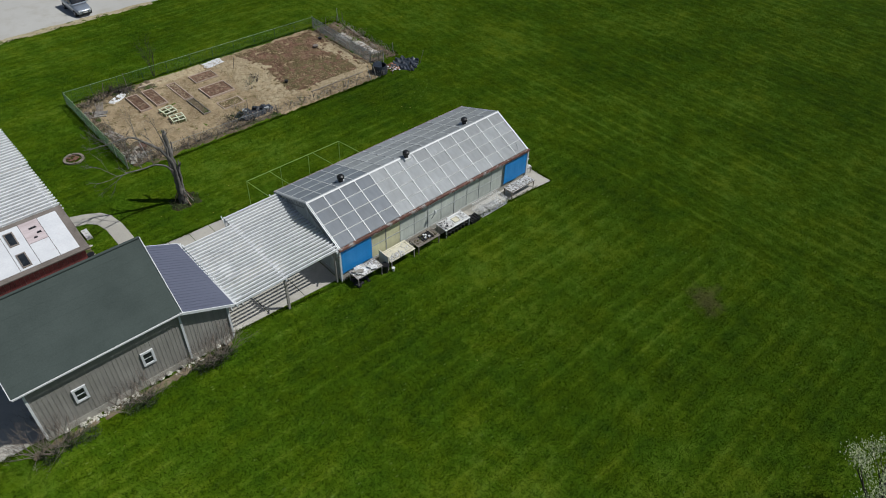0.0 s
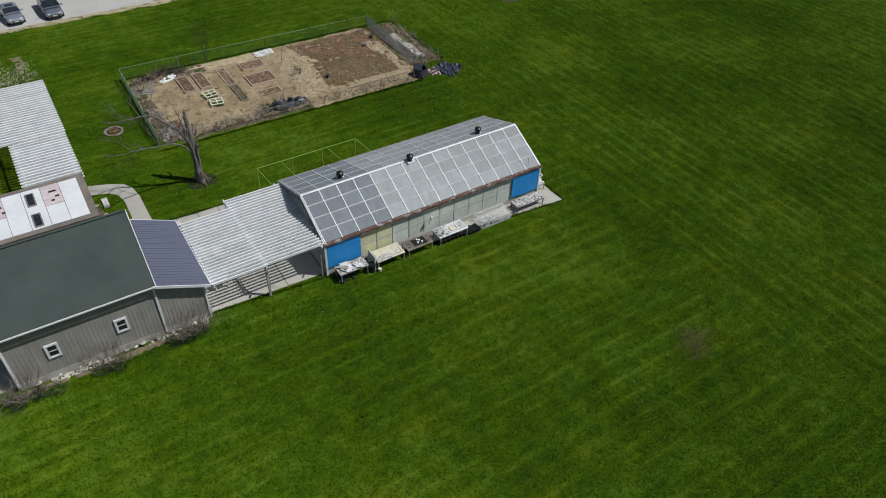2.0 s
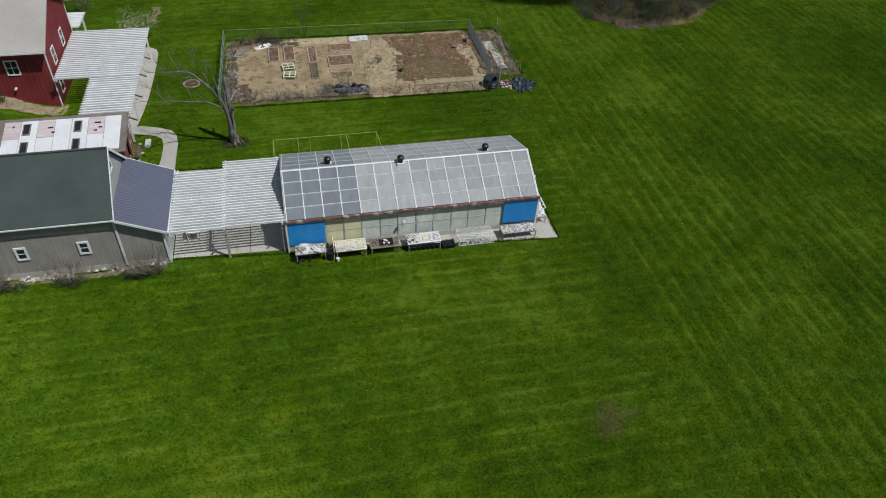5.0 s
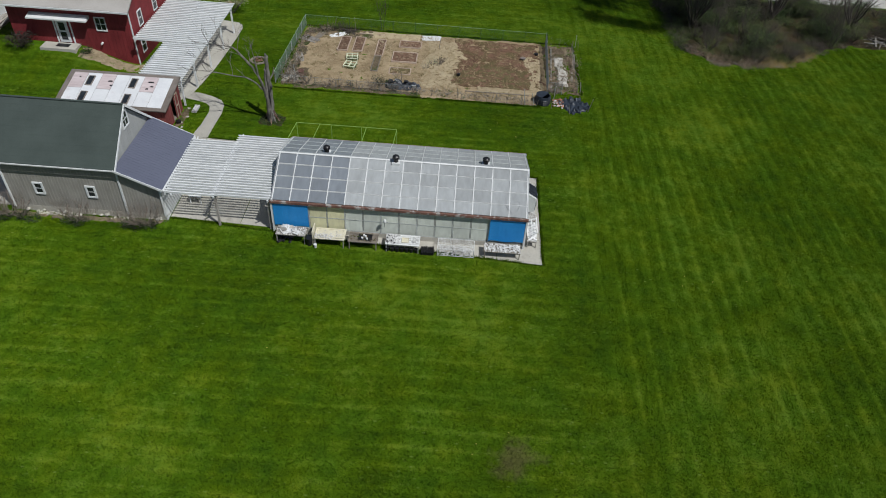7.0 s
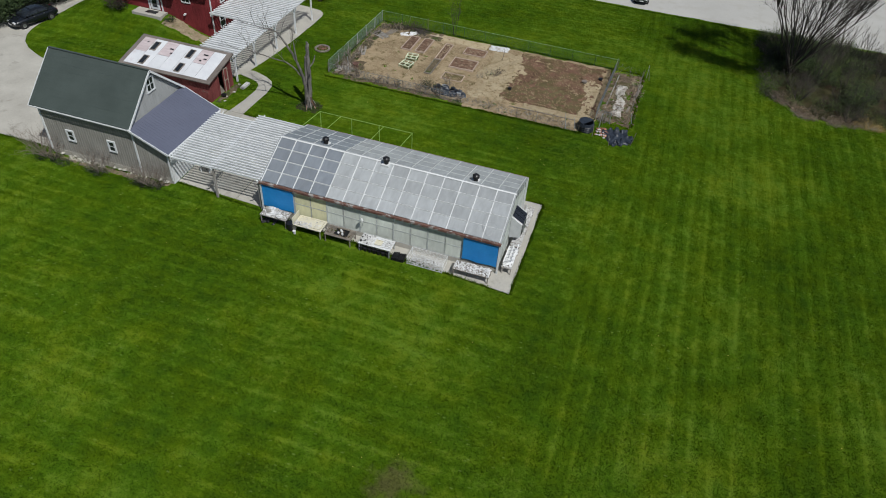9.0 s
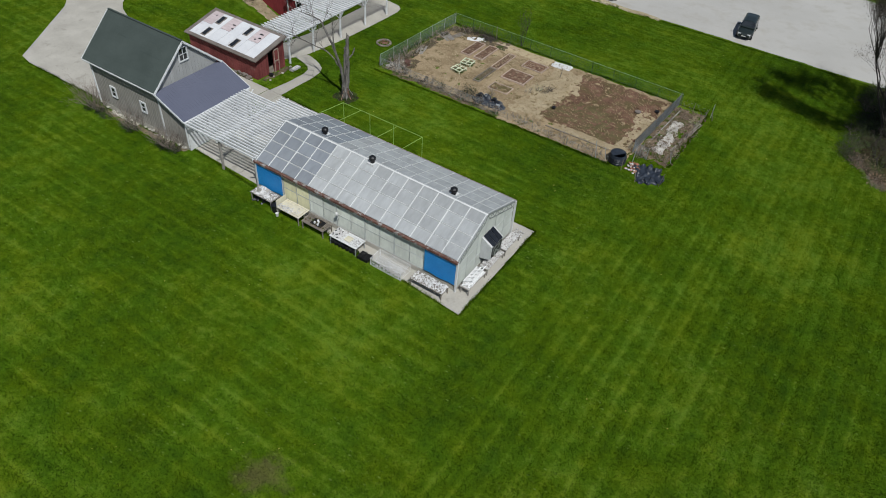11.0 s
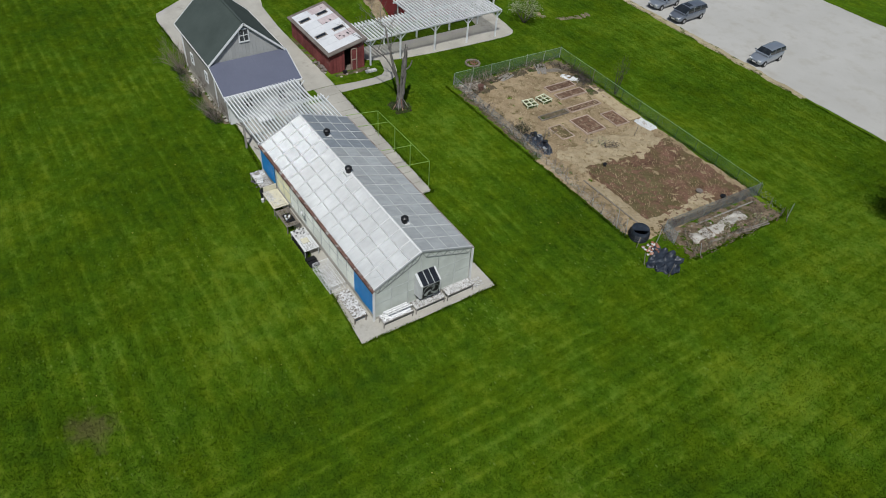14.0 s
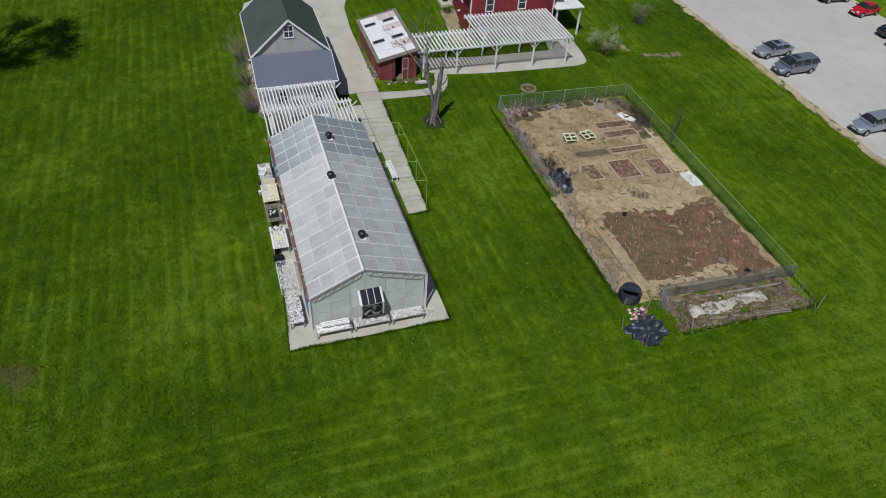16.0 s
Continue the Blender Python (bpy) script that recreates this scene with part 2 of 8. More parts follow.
LAWN, BLADES = lawn_material("lawn"), lawn_material("grass_blades", True)
CONCRETE = mat("concrete", (0.36, 0.34, 0.3), (0.465, 0.445, 0.395), 0.5, 9, 0.85, bump=0.1, rand=0.05, spot=(0.26, 0.245, 0.21), spot_at=(0.58, 0.75), spot_scale=0.8)
GRAVEL = mat("gravel", (0.41, 0.4, 0.375), (0.48, 0.47, 0.445), 0.12, 18, 0.95, bump=0.4, rand=0.02, spot=(0.385, 0.365, 0.325), spot_at=(0.5, 0.75), spot_scale=0.5)
GRIT = mat("gravel_verge", (0.34, 0.28, 0.16), (0.5, 0.44, 0.3), 0.8, 12, 0.95, bump=0.6, spot=(0.1, 0.12, 0.03), spot_at=(0.55, 0.62), spot_scale=1.2)
STRAW = mat("straw", (0.205, 0.15, 0.088), (0.405, 0.315, 0.2), 0.5, 9, 0.95, bump=1.0, spot=(0.13, 0.1, 0.045), spot_at=(0.52, 0.66), spot_scale=1.6, spec=0.1)
STRAW_PALE = mat("pale_straw", (0.31, 0.245, 0.15), (0.46, 0.385, 0.26), 0.9, 12, 0.95, bump=1.0, spot=(0.2, 0.15, 0.07), spot_at=(0.55, 0.7), spot_scale=2.2, spec=0.1)
SOIL = mat("tilled_soil", (0.1, 0.058, 0.038), (0.26, 0.15, 0.105), 0.9, 6, 0.95, bump=1.0, spot=(0.13, 0.105, 0.05), spot_at=(0.46, 0.62), spot_scale=0.7, spec=0.1)
BED_SOIL = mat("bed_soil", (0.085, 0.05, 0.035), (0.21, 0.13, 0.09), 2.4, 9, 0.95, bump=1.0, spot=(0.3, 0.23, 0.16), spot_at=(0.53, 0.64), spot_scale=3.4, spec=0.1)
DEBRIS = mat("weedy_debris", (0.07, 0.055, 0.035), (0.19, 0.15, 0.1), 1.2, 8, 0.95, bump=1.0, spot=(0.05, 0.07, 0.02), spot_at=(0.5, 0.6), spot_scale=1.4, spec=0.1)
LEAF_LITTER = mat("leaf_litter", (0.028, 0.022, 0.014), (0.08, 0.06, 0.042), 0.8, 9, 0.95, bump=1.0, spot=(0.03, 0.055, 0.012), spot_at=(0.5, 0.62), spot_scale=0.9, spec=0.1)
RUBBLE = mat("rubble_bank", (0.16, 0.125, 0.075), (0.3, 0.24, 0.16), 1.2, 7, 0.95, bump=1.0, spot=(0.1, 0.12, 0.04), spot_at=(0.55, 0.65), spot_scale=1.6)
WHITE_WOOD = mat("white_paint", (0.63, 0.65, 0.665), (0.8, 0.815, 0.82), 1.5, 20, 0.55, bump=0.05, rand=0.06, spot=(0.45, 0.45, 0.43), spot_at=(0.62, 0.8), spot_scale=3)
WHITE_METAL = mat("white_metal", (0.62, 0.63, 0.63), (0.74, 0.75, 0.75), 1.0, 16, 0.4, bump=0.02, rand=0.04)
GREY_METAL = mat("galvanised_steel", (0.36, 0.38, 0.39), (0.5, 0.52, 0.53), 2, 20, 0.45, 0.4, bump=0.03)
OLD_WOOD = mat("weathered_wood", (0.14, 0.12, 0.1), (0.27, 0.24, 0.2), 2, 18, 0.85, bump=0.3, rand=0.2)
GREY_WOOD = mat("silvered_wood", (0.24, 0.22, 0.2), (0.38, 0.36, 0.33), 2, 18, 0.85, bump=0.3, rand=0.2)
BED_WOOD = mat("bed_timber", (0.36, 0.27, 0.215), (0.5, 0.4, 0.33), 2, 14, 0.85, bump=0.2)
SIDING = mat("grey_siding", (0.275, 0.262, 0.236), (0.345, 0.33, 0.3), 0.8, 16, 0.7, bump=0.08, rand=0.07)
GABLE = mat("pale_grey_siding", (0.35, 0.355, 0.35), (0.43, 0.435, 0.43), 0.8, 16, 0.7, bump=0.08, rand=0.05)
SHINGLE = mat("dark_shingle", (0.05, 0.065, 0.06), (0.072, 0.091, 0.084), 0.5, 14, 0.9, bump=0.4, rand=0.015, spec=0.2)
PURPLE_METAL = mat("violet_steel_roof", (0.122, 0.133, 0.185), (0.142, 0.154, 0.212), 0.4, 8, 0.5, 0.15, bump=0.02, rand=0.008)
RED_WOOD = mat("barn_red", (0.15, 0.016, 0.02), (0.23, 0.03, 0.035), 0.8, 14, 0.75, bump=0.1, rand=0.08, spot=(0.11, 0.02, 0.02), spot_at=(0.6, 0.75))
SHED_RED = mat("faded_barn_red", (0.13, 0.026, 0.026), (0.24, 0.065, 0.06), 0.9, 14, 0.85, bump=0.2, rand=0.15, spot=(0.2, 0.13, 0.11), spot_at=(0.6, 0.72))
GREY_ROOF = mat("pale_grey_roof", (0.3, 0.28, 0.26), (0.38, 0.36, 0.34), 0.4, 10, 0.7, bump=0.05)
ROOF_FRAME = mat("brown_fascia", (0.13, 0.11, 0.095), (0.22, 0.19, 0.17), 1, 12, 0.85, bump=0.2)
WHITE_SHEET = mat("white_roof_sheet", (0.6, 0.61, 0.64), (0.74, 0.75, 0.77), 0.7, 10, 0.5, bump=0.04, rand=0.05, spot=(0.58, 0.54, 0.56), spot_at=(0.6, 0.75), spot_scale=1.2)
PINK_SHEET = mat("peeling_pink_sheet", (0.44, 0.36, 0.365), (0.62, 0.54, 0.55), 1.2, 9, 0.8, bump=0.3, rand=0.06, stretch=(0.4, 3.0, 1.0))
RUST = mat("rusty_gutter", (0.085, 0.04, 0.032), (0.215, 0.112, 0.085), 1.6, 10, 0.85, bump=0.4, spot=(0.36, 0.34, 0.32), spot_at=(0.53, 0.59), spot_scale=2.1)
BLUE = mat("blue_tarp", (0.016, 0.22, 0.58), (0.026, 0.275, 0.66), 0.8, 7, 0.5, bump=0.1, rand=0.03)
BLACK = mat("black_plastic", (0.008, 0.008, 0.009), (0.02, 0.02, 0.022), 3, 14, 0.4, bump=0.1)
BLUE_TARP = mat("dark_blue_tarp", (0.012, 0.016, 0.024), (0.045, 0.056, 0.075), 1.5, 8, 0.4, bump=0.8, spot=(0.1, 0.11, 0.12), spot_at=(0.64, 0.74), spot_scale=1.5)
DARK_GLASS = mat("window_glass", (0.012, 0.015, 0.018), (0.03, 0.035, 0.04), 1, 3, 0.06, bump=0, spec=0.8)
STONE = mat("field_stone", (0.28, 0.26, 0.22), (0.46, 0.43, 0.38), 1.5, 9, 0.9, bump=0.4, rand=0.25)
SHELL = mat("bleached_rubble", (0.46, 0.455, 0.45), (0.76, 0.755, 0.745), 5, 16, 0.85, bump=0.3, rand=0.12, spot=(0.34, 0.33, 0.31), spot_at=(0.54, 0.66), spot_scale=5.5)
CREAM = mat("cream_tray", (0.56, 0.52, 0.39), (0.7, 0.67, 0.55), 1.5, 9, 0.7, bump=0.1, rand=0.05)
PLASTIC_SHEET = mat("white_plastic_sheet", (0.66, 0.67, 0.68), (0.82, 0.83, 0.84), 2, 7, 0.35, bump=0.6)
GREEN_PIPE = mat("green_pipe", (0.21, 0.37, 0.07), (0.29, 0.46, 0.11), 2, 9, 0.5, bump=0)
BARK = mat("grey_bark", (0.06, 0.055, 0.05), (0.235, 0.22, 0.2), 3.0, 18, 0.9, bump=0.8, stretch=(1, 1, 0.3))
DARK_BARK = mat("dark_bark", (0.035, 0.03, 0.025), (0.085, 0.073, 0.062), 1.5, 14, 0.9, bump=0.6)
SPLIT_WOOD = mat("raw_split_wood", (0.3, 0.14, 0.09), (0.5, 0.36, 0.26), 2, 9, 0.85, bump=0.4)
FENCE_WIRE = mat("galvanised_wire", (0.16, 0.175, 0.18), (0.26, 0.28, 0.28), 1, 5, 0.45, 0.5, bump=0)
GREEN_WIRE = mat("green_wire", (0.035, 0.085, 0.04), (0.06, 0.12, 0.06), 1, 5, 0.5, bump=0)
BLOSSOM = leaf_material("blossom", (0.16, 0.21, 0.08), (0.38, 0.4, 0.27))
BUDS = leaf_material("leaf_buds", (0.16, 0.19, 0.08), (0.36, 0.37, 0.22))
DARK_LEAF = leaf_material("dark_leaf", (0.015, 0.03, 0.01), (0.045, 0.07, 0.02))
SHRUB_BARK = mat("brown_twigs", (0.13, 0.108, 0.088), (0.24, 0.2, 0.168), 2, 14, 0.9, bump=0.3)
PALE_GREEN = mat("pale_green_rail", (0.2, 0.34, 0.17), (0.29, 0.43, 0.25), 1, 5, 0.5, bump=0)
OLIVE_LEAF = leaf_material("olive_leaf", (0.045, 0.068, 0.016), (0.1, 0.135, 0.035))
# brown leaf tone is lowered to carry the shade inside the thicket
BROWN_LEAF = leaf_material("brown_leaf", (0.03, 0.024, 0.018), (0.06, 0.048, 0.037))
DRY_LEAF = leaf_material("dry_leaf", (0.1, 0.07, 0.052), (0.29, 0.22, 0.165))
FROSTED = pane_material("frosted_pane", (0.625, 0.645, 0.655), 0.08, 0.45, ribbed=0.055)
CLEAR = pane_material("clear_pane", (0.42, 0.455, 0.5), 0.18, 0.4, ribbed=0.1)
# same two sheets, tinted darker and bluer for the north slope's weaker light
NORTH_SHADE_PANE = pane_material("north_shade_pane", (0.445, 0.47, 0.485), 0.1, 0.25)
NORTH_SHADE_CLEAR = pane_material("north_shade_clear_pane", (0.3, 0.335, 0.375), 0.15, 0.2)
END_PANE = pane_material("end_pane", (0.62, 0.66, 0.62), 0.22, 0.3)
SIDE_PANE = pane_material("wall_pane", (0.8, 0.84, 0.77), 0.12, 0.3)
YELLOW_PANE = pane_material("yellowed_pane", (0.86, 0.82, 0.56), 0.1, 0.35)
TYRE = mat("tyre_rubber", (0.012, 0.012, 0.012), (0.025, 0.025, 0.025), 3, 9, 0.85, bump=0)
ALLOY = mat("alloy_rim", (0.4, 0.4, 0.41), (0.55, 0.55, 0.56), 3, 9, 0.3, 0.8, bump=0)
LAMP_LENS = mat("lamp_lens", (0.6, 0.6, 0.6), (0.75, 0.75, 0.75), 4, 9, 0.15, bump=0)
TAIL_LENS = mat("tail_lens", (0.3, 0.01, 0.01), (0.4, 0.02, 0.02), 4, 9, 0.2, bump=0)
SILVER = paint("silver_paint", (0.36, 0.4, 0.46), 0.28, 0.55, 0.8)
STEEL_BLUE = paint("steel_blue_paint", (0.2, 0.225, 0.27), 0.28, 0.5, 0.8)
BLACK_PAINT = paint("black_paint", (0.012, 0.014, 0.018), 0.25, 0.1)
GREEN_BLACK = paint("dark_green_paint", (0.02, 0.028, 0.026), 0.3, 0.1)
RED_PAINT = paint("red_paint", (0.42, 0.01, 0.012), 0.25, 0.0)
SOLAR = mat("dark_panel", (0.012, 0.014, 0.02), (0.025, 0.028, 0.035), 3, 9, 0.2, bump=0)


# ---- building blocks ----
def world_of(ob):
    m = ob.matrix_basis.copy()
    while ob.parent:
        ob = ob.parent
        m = ob.matrix_basis @ m
    return m


def thing(name, label, category, at=(0, 0, 0), turn=0.0, group="", kind=""):
    ob = new(name)
    ob.matrix_basis = pose(*at, 0, 0, turn)
    return tagged(ob, label, category, group, kind)


def part(name, bm, material, parent, label="", local=False, kind=""):
    me = bpy.data.meshes.new(name)
    if not local:
        bm.transform(world_of(parent).inverted())
    bm.normal_update()
    bm.to_mesh(me)
    bm.free()
    me.materials.append(material)
    ob = new(name, me)
    ob.parent = parent
    return tagged(ob, label, kind=kind)


def single(name, bm, material, label="", category="", group="", kind="", at=(0, 0, 0)):
    me = bpy.data.meshes.new(name)
    bm.transform(Matrix.Translation(at).inverted())
    bm.normal_update()
    bm.to_mesh(me)
    bm.free()
    me.materials.append(material)
    ob = new(name, me)
    ob.location = at
    return tagged(ob, label, category, group, kind)


def hexa(bm, pts):
    """Eight corners: four below, four above, each anticlockwise seen from above."""
    v = [bm.verts.new(p) for p in pts]
    for f in ((3, 2, 1, 0), (4, 5, 6, 7), (0, 1, 5, 4), (1, 2, 6, 5), (2, 3, 7, 6), (3, 0, 4, 7)):
        bm.faces.new([v[i] for i in f])
    return v


def box(bm, x0, x1, y0, y1, z0, z1):
    return hexa(bm, [(x0, y0, z0), (x1, y0, z0), (x1, y1, z0), (x0, y1, z0), (x0, y0, z1), (x1, y0, z1), (x1, y1, z1), (x0, y1, z1)])


def frame_axes(a, b):
    d = (Vector(b) - Vector(a)).normalized()
    side = d.cross(Vector((0, 0, 1)))
    side = side.normalized() if side.length > 1e-4 else Vector((1, 0, 0))
    return d, side, side.cross(d).normalized()


def beam(bm, a, b, w, h):
    a, b = Vector(a), Vector(b)
    d, s, u = frame_axes(a, b)
    s, u = s * w / 2, u * h / 2
    return hexa(bm, [a - s - u, a + s - u, b + s - u, b - s - u, a - s + u, a + s + u, b + s + u, b - s + u])


def rod(bm, a, b, r0, r1=None, n=6, caps=True):
    a, b = Vector(a), Vector(b)
    r1 = r0 if r1 is None else r1
    d, s, u = frame_axes(a, b)
    rings = []
    for c, r in ((a, r0), (b, r1)):
        rings.append([bm.verts.new(c + r * (math.cos(2 * math.pi * i / n) * s + math.sin(2 * math.pi * i / n) * u)) for i in range(n)])
    for i in range(n):
        j = (i + 1) % n
        bm.faces.new((rings[0][i], rings[0][j], rings[1][j], rings[1][i]))
    if caps:
        bm.faces.new(rings[1])
        bm.faces.new(rings[0][::-1])


def slab(bm, corners, thick):
    """A flat plate: four corners of its upper face, anticlockwise from above, and its thickness."""
    c = [Vector(p) for p in corners]
    n = (c[1] - c[0]).cross(c[3] - c[0]).normalized() * thick
    return hexa(bm, [*(p - n for p in c), *c])


def prism(bm, outline, z0, z1):
    lo, hi = ([bm.verts.new((x, y, z)) for x, y in outline] for z in (z0, z1))
    bm.faces.new(hi)
    bm.faces.new(lo[::-1])
    for i in range(len(outline)):
        j = (i + 1) % len(outline)
        bm.faces.new((lo[i], lo[j], hi[j], hi[i]))


def lump(bm, c, r, rng, squash=0.6):
    """A small irregular stone or clod."""
    c = Vector(c)
    ring = [bm.verts.new(c + Vector((math.cos(a) * r * rng.uniform(0.7, 1.2), math.sin(a) * r * rng.uniform(0.7, 1.2), rng.uniform(-0.1, 0.2) * r))) for a in (0, 1.2, 2.5, 3.8, 5.1)]
    top, low = bm.verts.new(c + Vector((rng.uniform(-0.3, 0.3) * r, rng.uniform(-0.3, 0.3) * r, r * squash))), bm.verts.new(c + Vector((0, 0, -r * squash)))
    for i in range(5):
        j = (i + 1) % 5
        bm.faces.new((ring[i], ring[j], top))
        bm.faces.new((ring[j], ring[i], low))


def smooth(a, b, v):
    t = min(1, max(0, (v - a) / (b - a)))
    return t * t * (3 - 2 * t)


def ground_z(x, y):
    """Height of the lawn: flat round the greenhouse, falling to the parking ground, with a bank at the red house."""
    z = float(np.interp(y, [38, 50, 62, 70, 82, 100], [-0.2, -0.45, -0.65, -1.12, -1.9, -2.0]))
    bank = smooth(-0.3, -6.5, x) * smooth(-19, -13, x) * smooth(45, 51, y) * smooth(68, 60, y)
    return z + 1.75 * bank


def patch(name, x0, x1, y0, y1, step, lift, rag, material, rough=0.02, label="", kind="structure", seed=0.0, parent=None, taper=False):
    """A sheet on the ground with a ragged outline and small relief, its rim sunk into the lawn."""
    nx, ny = max(2, round((x1 - x0) / step)), max(2, round((y1 - y0) / step))
    bm = bmesh.new()
    grid = []
    for j in range(ny + 1):
        row = []
        for i in range(nx + 1):
            u, v = i / nx, j / ny
            x, y = x0 + (x1 - x0) * u, y0 + (y1 - y0) * v
            wob = noise.noise_vector((x * 0.45 + seed, y * 0.45, seed)) + 0.6 * noise.noise_vector((x * 1.7, y * 1.7 + seed, 3))
            near = max(abs(2 * u - 1), abs(2 * v - 1)) ** 3
            x, y = x + rag * near * wob.x, y + rag * near * wob.y
            rim = i in (0, nx) or j in (0, ny)
            z = ground_z(x, y) + (-0.06 if rim else lift * (1 - near if taper else 1) + rough * 3 * noise.noise((x * 2.1, y * 2.1, seed + 7)) + rough * noise.noise((x * 6, y * 6, seed)))
            row.append(bm.verts.new((x, y, z)))
        grid.append(row)
    for j in range(ny):
        for i in range(nx):
            bm.faces.new((grid[j][i], grid[j][i + 1], grid[j + 1][i + 1], grid[j + 1][i]))
    if parent:
        return part(name, bm, material, parent, label, kind=kind)
    return single(name, bm, material, label, kind=kind)


def sheet_poly(name, outline, lift, material, label, step=2.0):
    """Paving with a given outline, draped on the ground."""
    bm = bmesh.new()
    f = bm.faces.new([bm.verts.new((x, y, 0)) for x, y in outline])
    xs, ys = [p[0] for p in outline], [p[1] for p in outline]
    for axis, lo, hi in ((0, min(xs), max(xs)), (1, min(ys), max(ys))):
        v = lo + step
        while v < hi:
            no, co = ((1, 0, 0), (v, 0, 0)) if axis == 0 else ((0, 1, 0), (0, v, 0))
            bmesh.ops.bisect_plane(bm, geom=bm.verts[:] + bm.edges[:] + bm.faces[:], plane_co=co, plane_no=no)
            v += step
    edge = bmesh.ops.extrude_face_region(bm, geom=bm.faces[:])
    top = {v for v in edge["geom"] if isinstance(v, bmesh.types.BMVert)}
    for v in bm.verts:
        v.co.z = ground_z(v.co.x, v.co.y) + (lift if v in top else -0.1)
    bmesh.ops.recalc_face_normals(bm, faces=bm.faces[:])
    return single(name, bm, material, label, kind="structure")


# ---- ground ----
def lawn():
    xs = np.concatenate([[-600, -300, -150, -90], np.arange(-60, 111, 1.0), [140, 200, 350, 600]])
    ys = np.concatenate([[-600, -300, -150, -80], np.arange(-50, 131, 1.0), [150, 200, 350, 600]])
    verts = [(x, y, ground_z(x, y)) for y in ys for x in xs]
    w = len(xs)
    faces = [(j * w + i, j * w + i + 1, (j + 1) * w + i + 1, (j + 1) * w + i) for j in range(len(ys) - 1) for i in range(w - 1)]
    me = bpy.data.meshes.new("ground")
    me.from_pydata(verts, [], faces)
    me.materials.append(LAWN)
    me.shade_smooth()
    tagged(new("ground", me), "mown green lawn with faint stripes and dandelions", kind="structure")


lawn()
lot = patch("parking_ground", -70, 100, 81.3, 107.3, 1.7, 0.06, 0.35, GRAVEL, 0.008, "pale gravel parking ground", seed=4)
patch("verge", -70, 30, 80.9, 82.35, 0.4, 0.085, 0.4, GRIT, 0.03, "sandy gravel verge along the lawn", seed=9)
patch("dirt_strip", 2.6, 4.6, 66.9, 68.2, 0.3, 0.03, 0.6, RUBBLE, 0.04, "bare dirt strip in the lawn", seed=12)
patch("dirt_strip", 4.9, 6.1, 68.4, 73.6, 0.3, 0.02, 0.8, RUBBLE, 0.04, "bare dirt strip in the lawn", seed=15)

DRIVE = [(-0.6, 28.75), (-11.4, 28.75), (-13.0, 29.1), (-13.6, 30.0), (-19.2, 37.8), (-24, 42), (-24, 66), (-15.0, 66), (-15.6, 53.9), (-16.9, 49.2), (-17.35, 47.4), (-17.5, 46.0), (-17.3, 44.7), (-16.8, 43.5), (-15.9, 42.3), (-14.6, 41.3), (-12.6, 40.4), (-10.0, 39.6), (-4.8, 39.2), (8.2, 39.05), (8.2, 35.4), (-0.6, 35.4)]
sheet_poly("driveway", DRIVE, 0.035, CONCRETE, "pale concrete driveway round the grey barn")


def paving_panels(name, x0, x1, y0, y1, n, lift, label, along="x"):
    """A concrete walk cast in panels with open joints."""
    ya, yb = y0 if isinstance(y0, tuple) else (y0, y0)
    da, db = y1 if isinstance(y1, tuple) else (y1, y1)
    y1 = da
    walk_way = thing(name, label, "", ((x0 + x1) / 2, (ya + y1) / 2, ground_z((x0 + x1) / 2, (ya + y1) / 2)), kind="structure")
    for i in range(n):
        bm = bmesh.new()
        if along == "x":
            a, b = x0 + (x1 - x0) * i / n + 0.02, x0 + (x1 - x0) * (i + 1) / n - 0.02
            c, c2, d, d2 = ya + (yb - ya) * i / n, ya + (yb - ya) * (i + 1) / n, da + (db - da) * i / n, da + (db - da) * (i + 1) / n
        else:
            c, d = ya + (y1 - ya) * i / n + 0.012, ya + (y1 - ya) * (i + 1) / n - 0.012
            c2, d2 = c, d
            a, b = x0, x1
        z = [ground_z(p, q) + lift for p, q in ((a, c), (b, c2), (b, d2), (a, d))]
        slab(bm, [(a, c, z[0]), (b, c2, z[1]), (b, d2, z[2]), (a, d, z[3])], 0.12)
        part("panel", bm, CONCRETE, walk_way)
    return walk_way


paving_panels("side_walk", 8.25, 26.0, 36.95, (39.0, 38.45), 12, 0.03, "concrete walk in panels beside the greenhouse")
paving_panels("greenhouse_slab", 17.9, 36.7, (28.0, 26.55), 36.65, 6, 0.045, "pale concrete slab under the greenhouse")
paving_panels("pergola_floor", 10.3, 17.85, (28.75, 28.4), 36.9, 3, 0.04, "concrete floor below the white pergola")
GARDEN_PATH = [(8.4, 39.0), (9.75, 39.0), (9.72, 41.0), (9.75, 43.0), (9.55, 44.4), (9.1, 45.2), (8.2, 45.75), (7.3, 46.1), (6.6, 46.3), (4.6, 46.0), (5.4, 45.3), (6.9, 44.9), (7.9, 44.55), (8.4, 44.0), (8.62, 43.0), (8.6, 41.0)]
sheet_poly("garden_path", GARDEN_PATH, 0.03, CONCRETE, "curved concrete garden path", 0.7)
PATIO = [(2.6, 44.4), (5.2, 44.0), (6.2, 46.0), (6.5, 48.5), (6.72, 51.2), (6.82, 54.6), (6.86, 58.1), (6.8, 60.4), (6.55, 61.2), (6.0, 61.7), (4.4, 62.0), (1.0, 62.3), (0.2, 61.0), (0.4, 59.3), (3.2, 58.7), (3.3, 50.0)]
sheet_poly("patio", PATIO, 0.035, CONCRETE, "rounded concrete patio below the white pergola", 1.0)


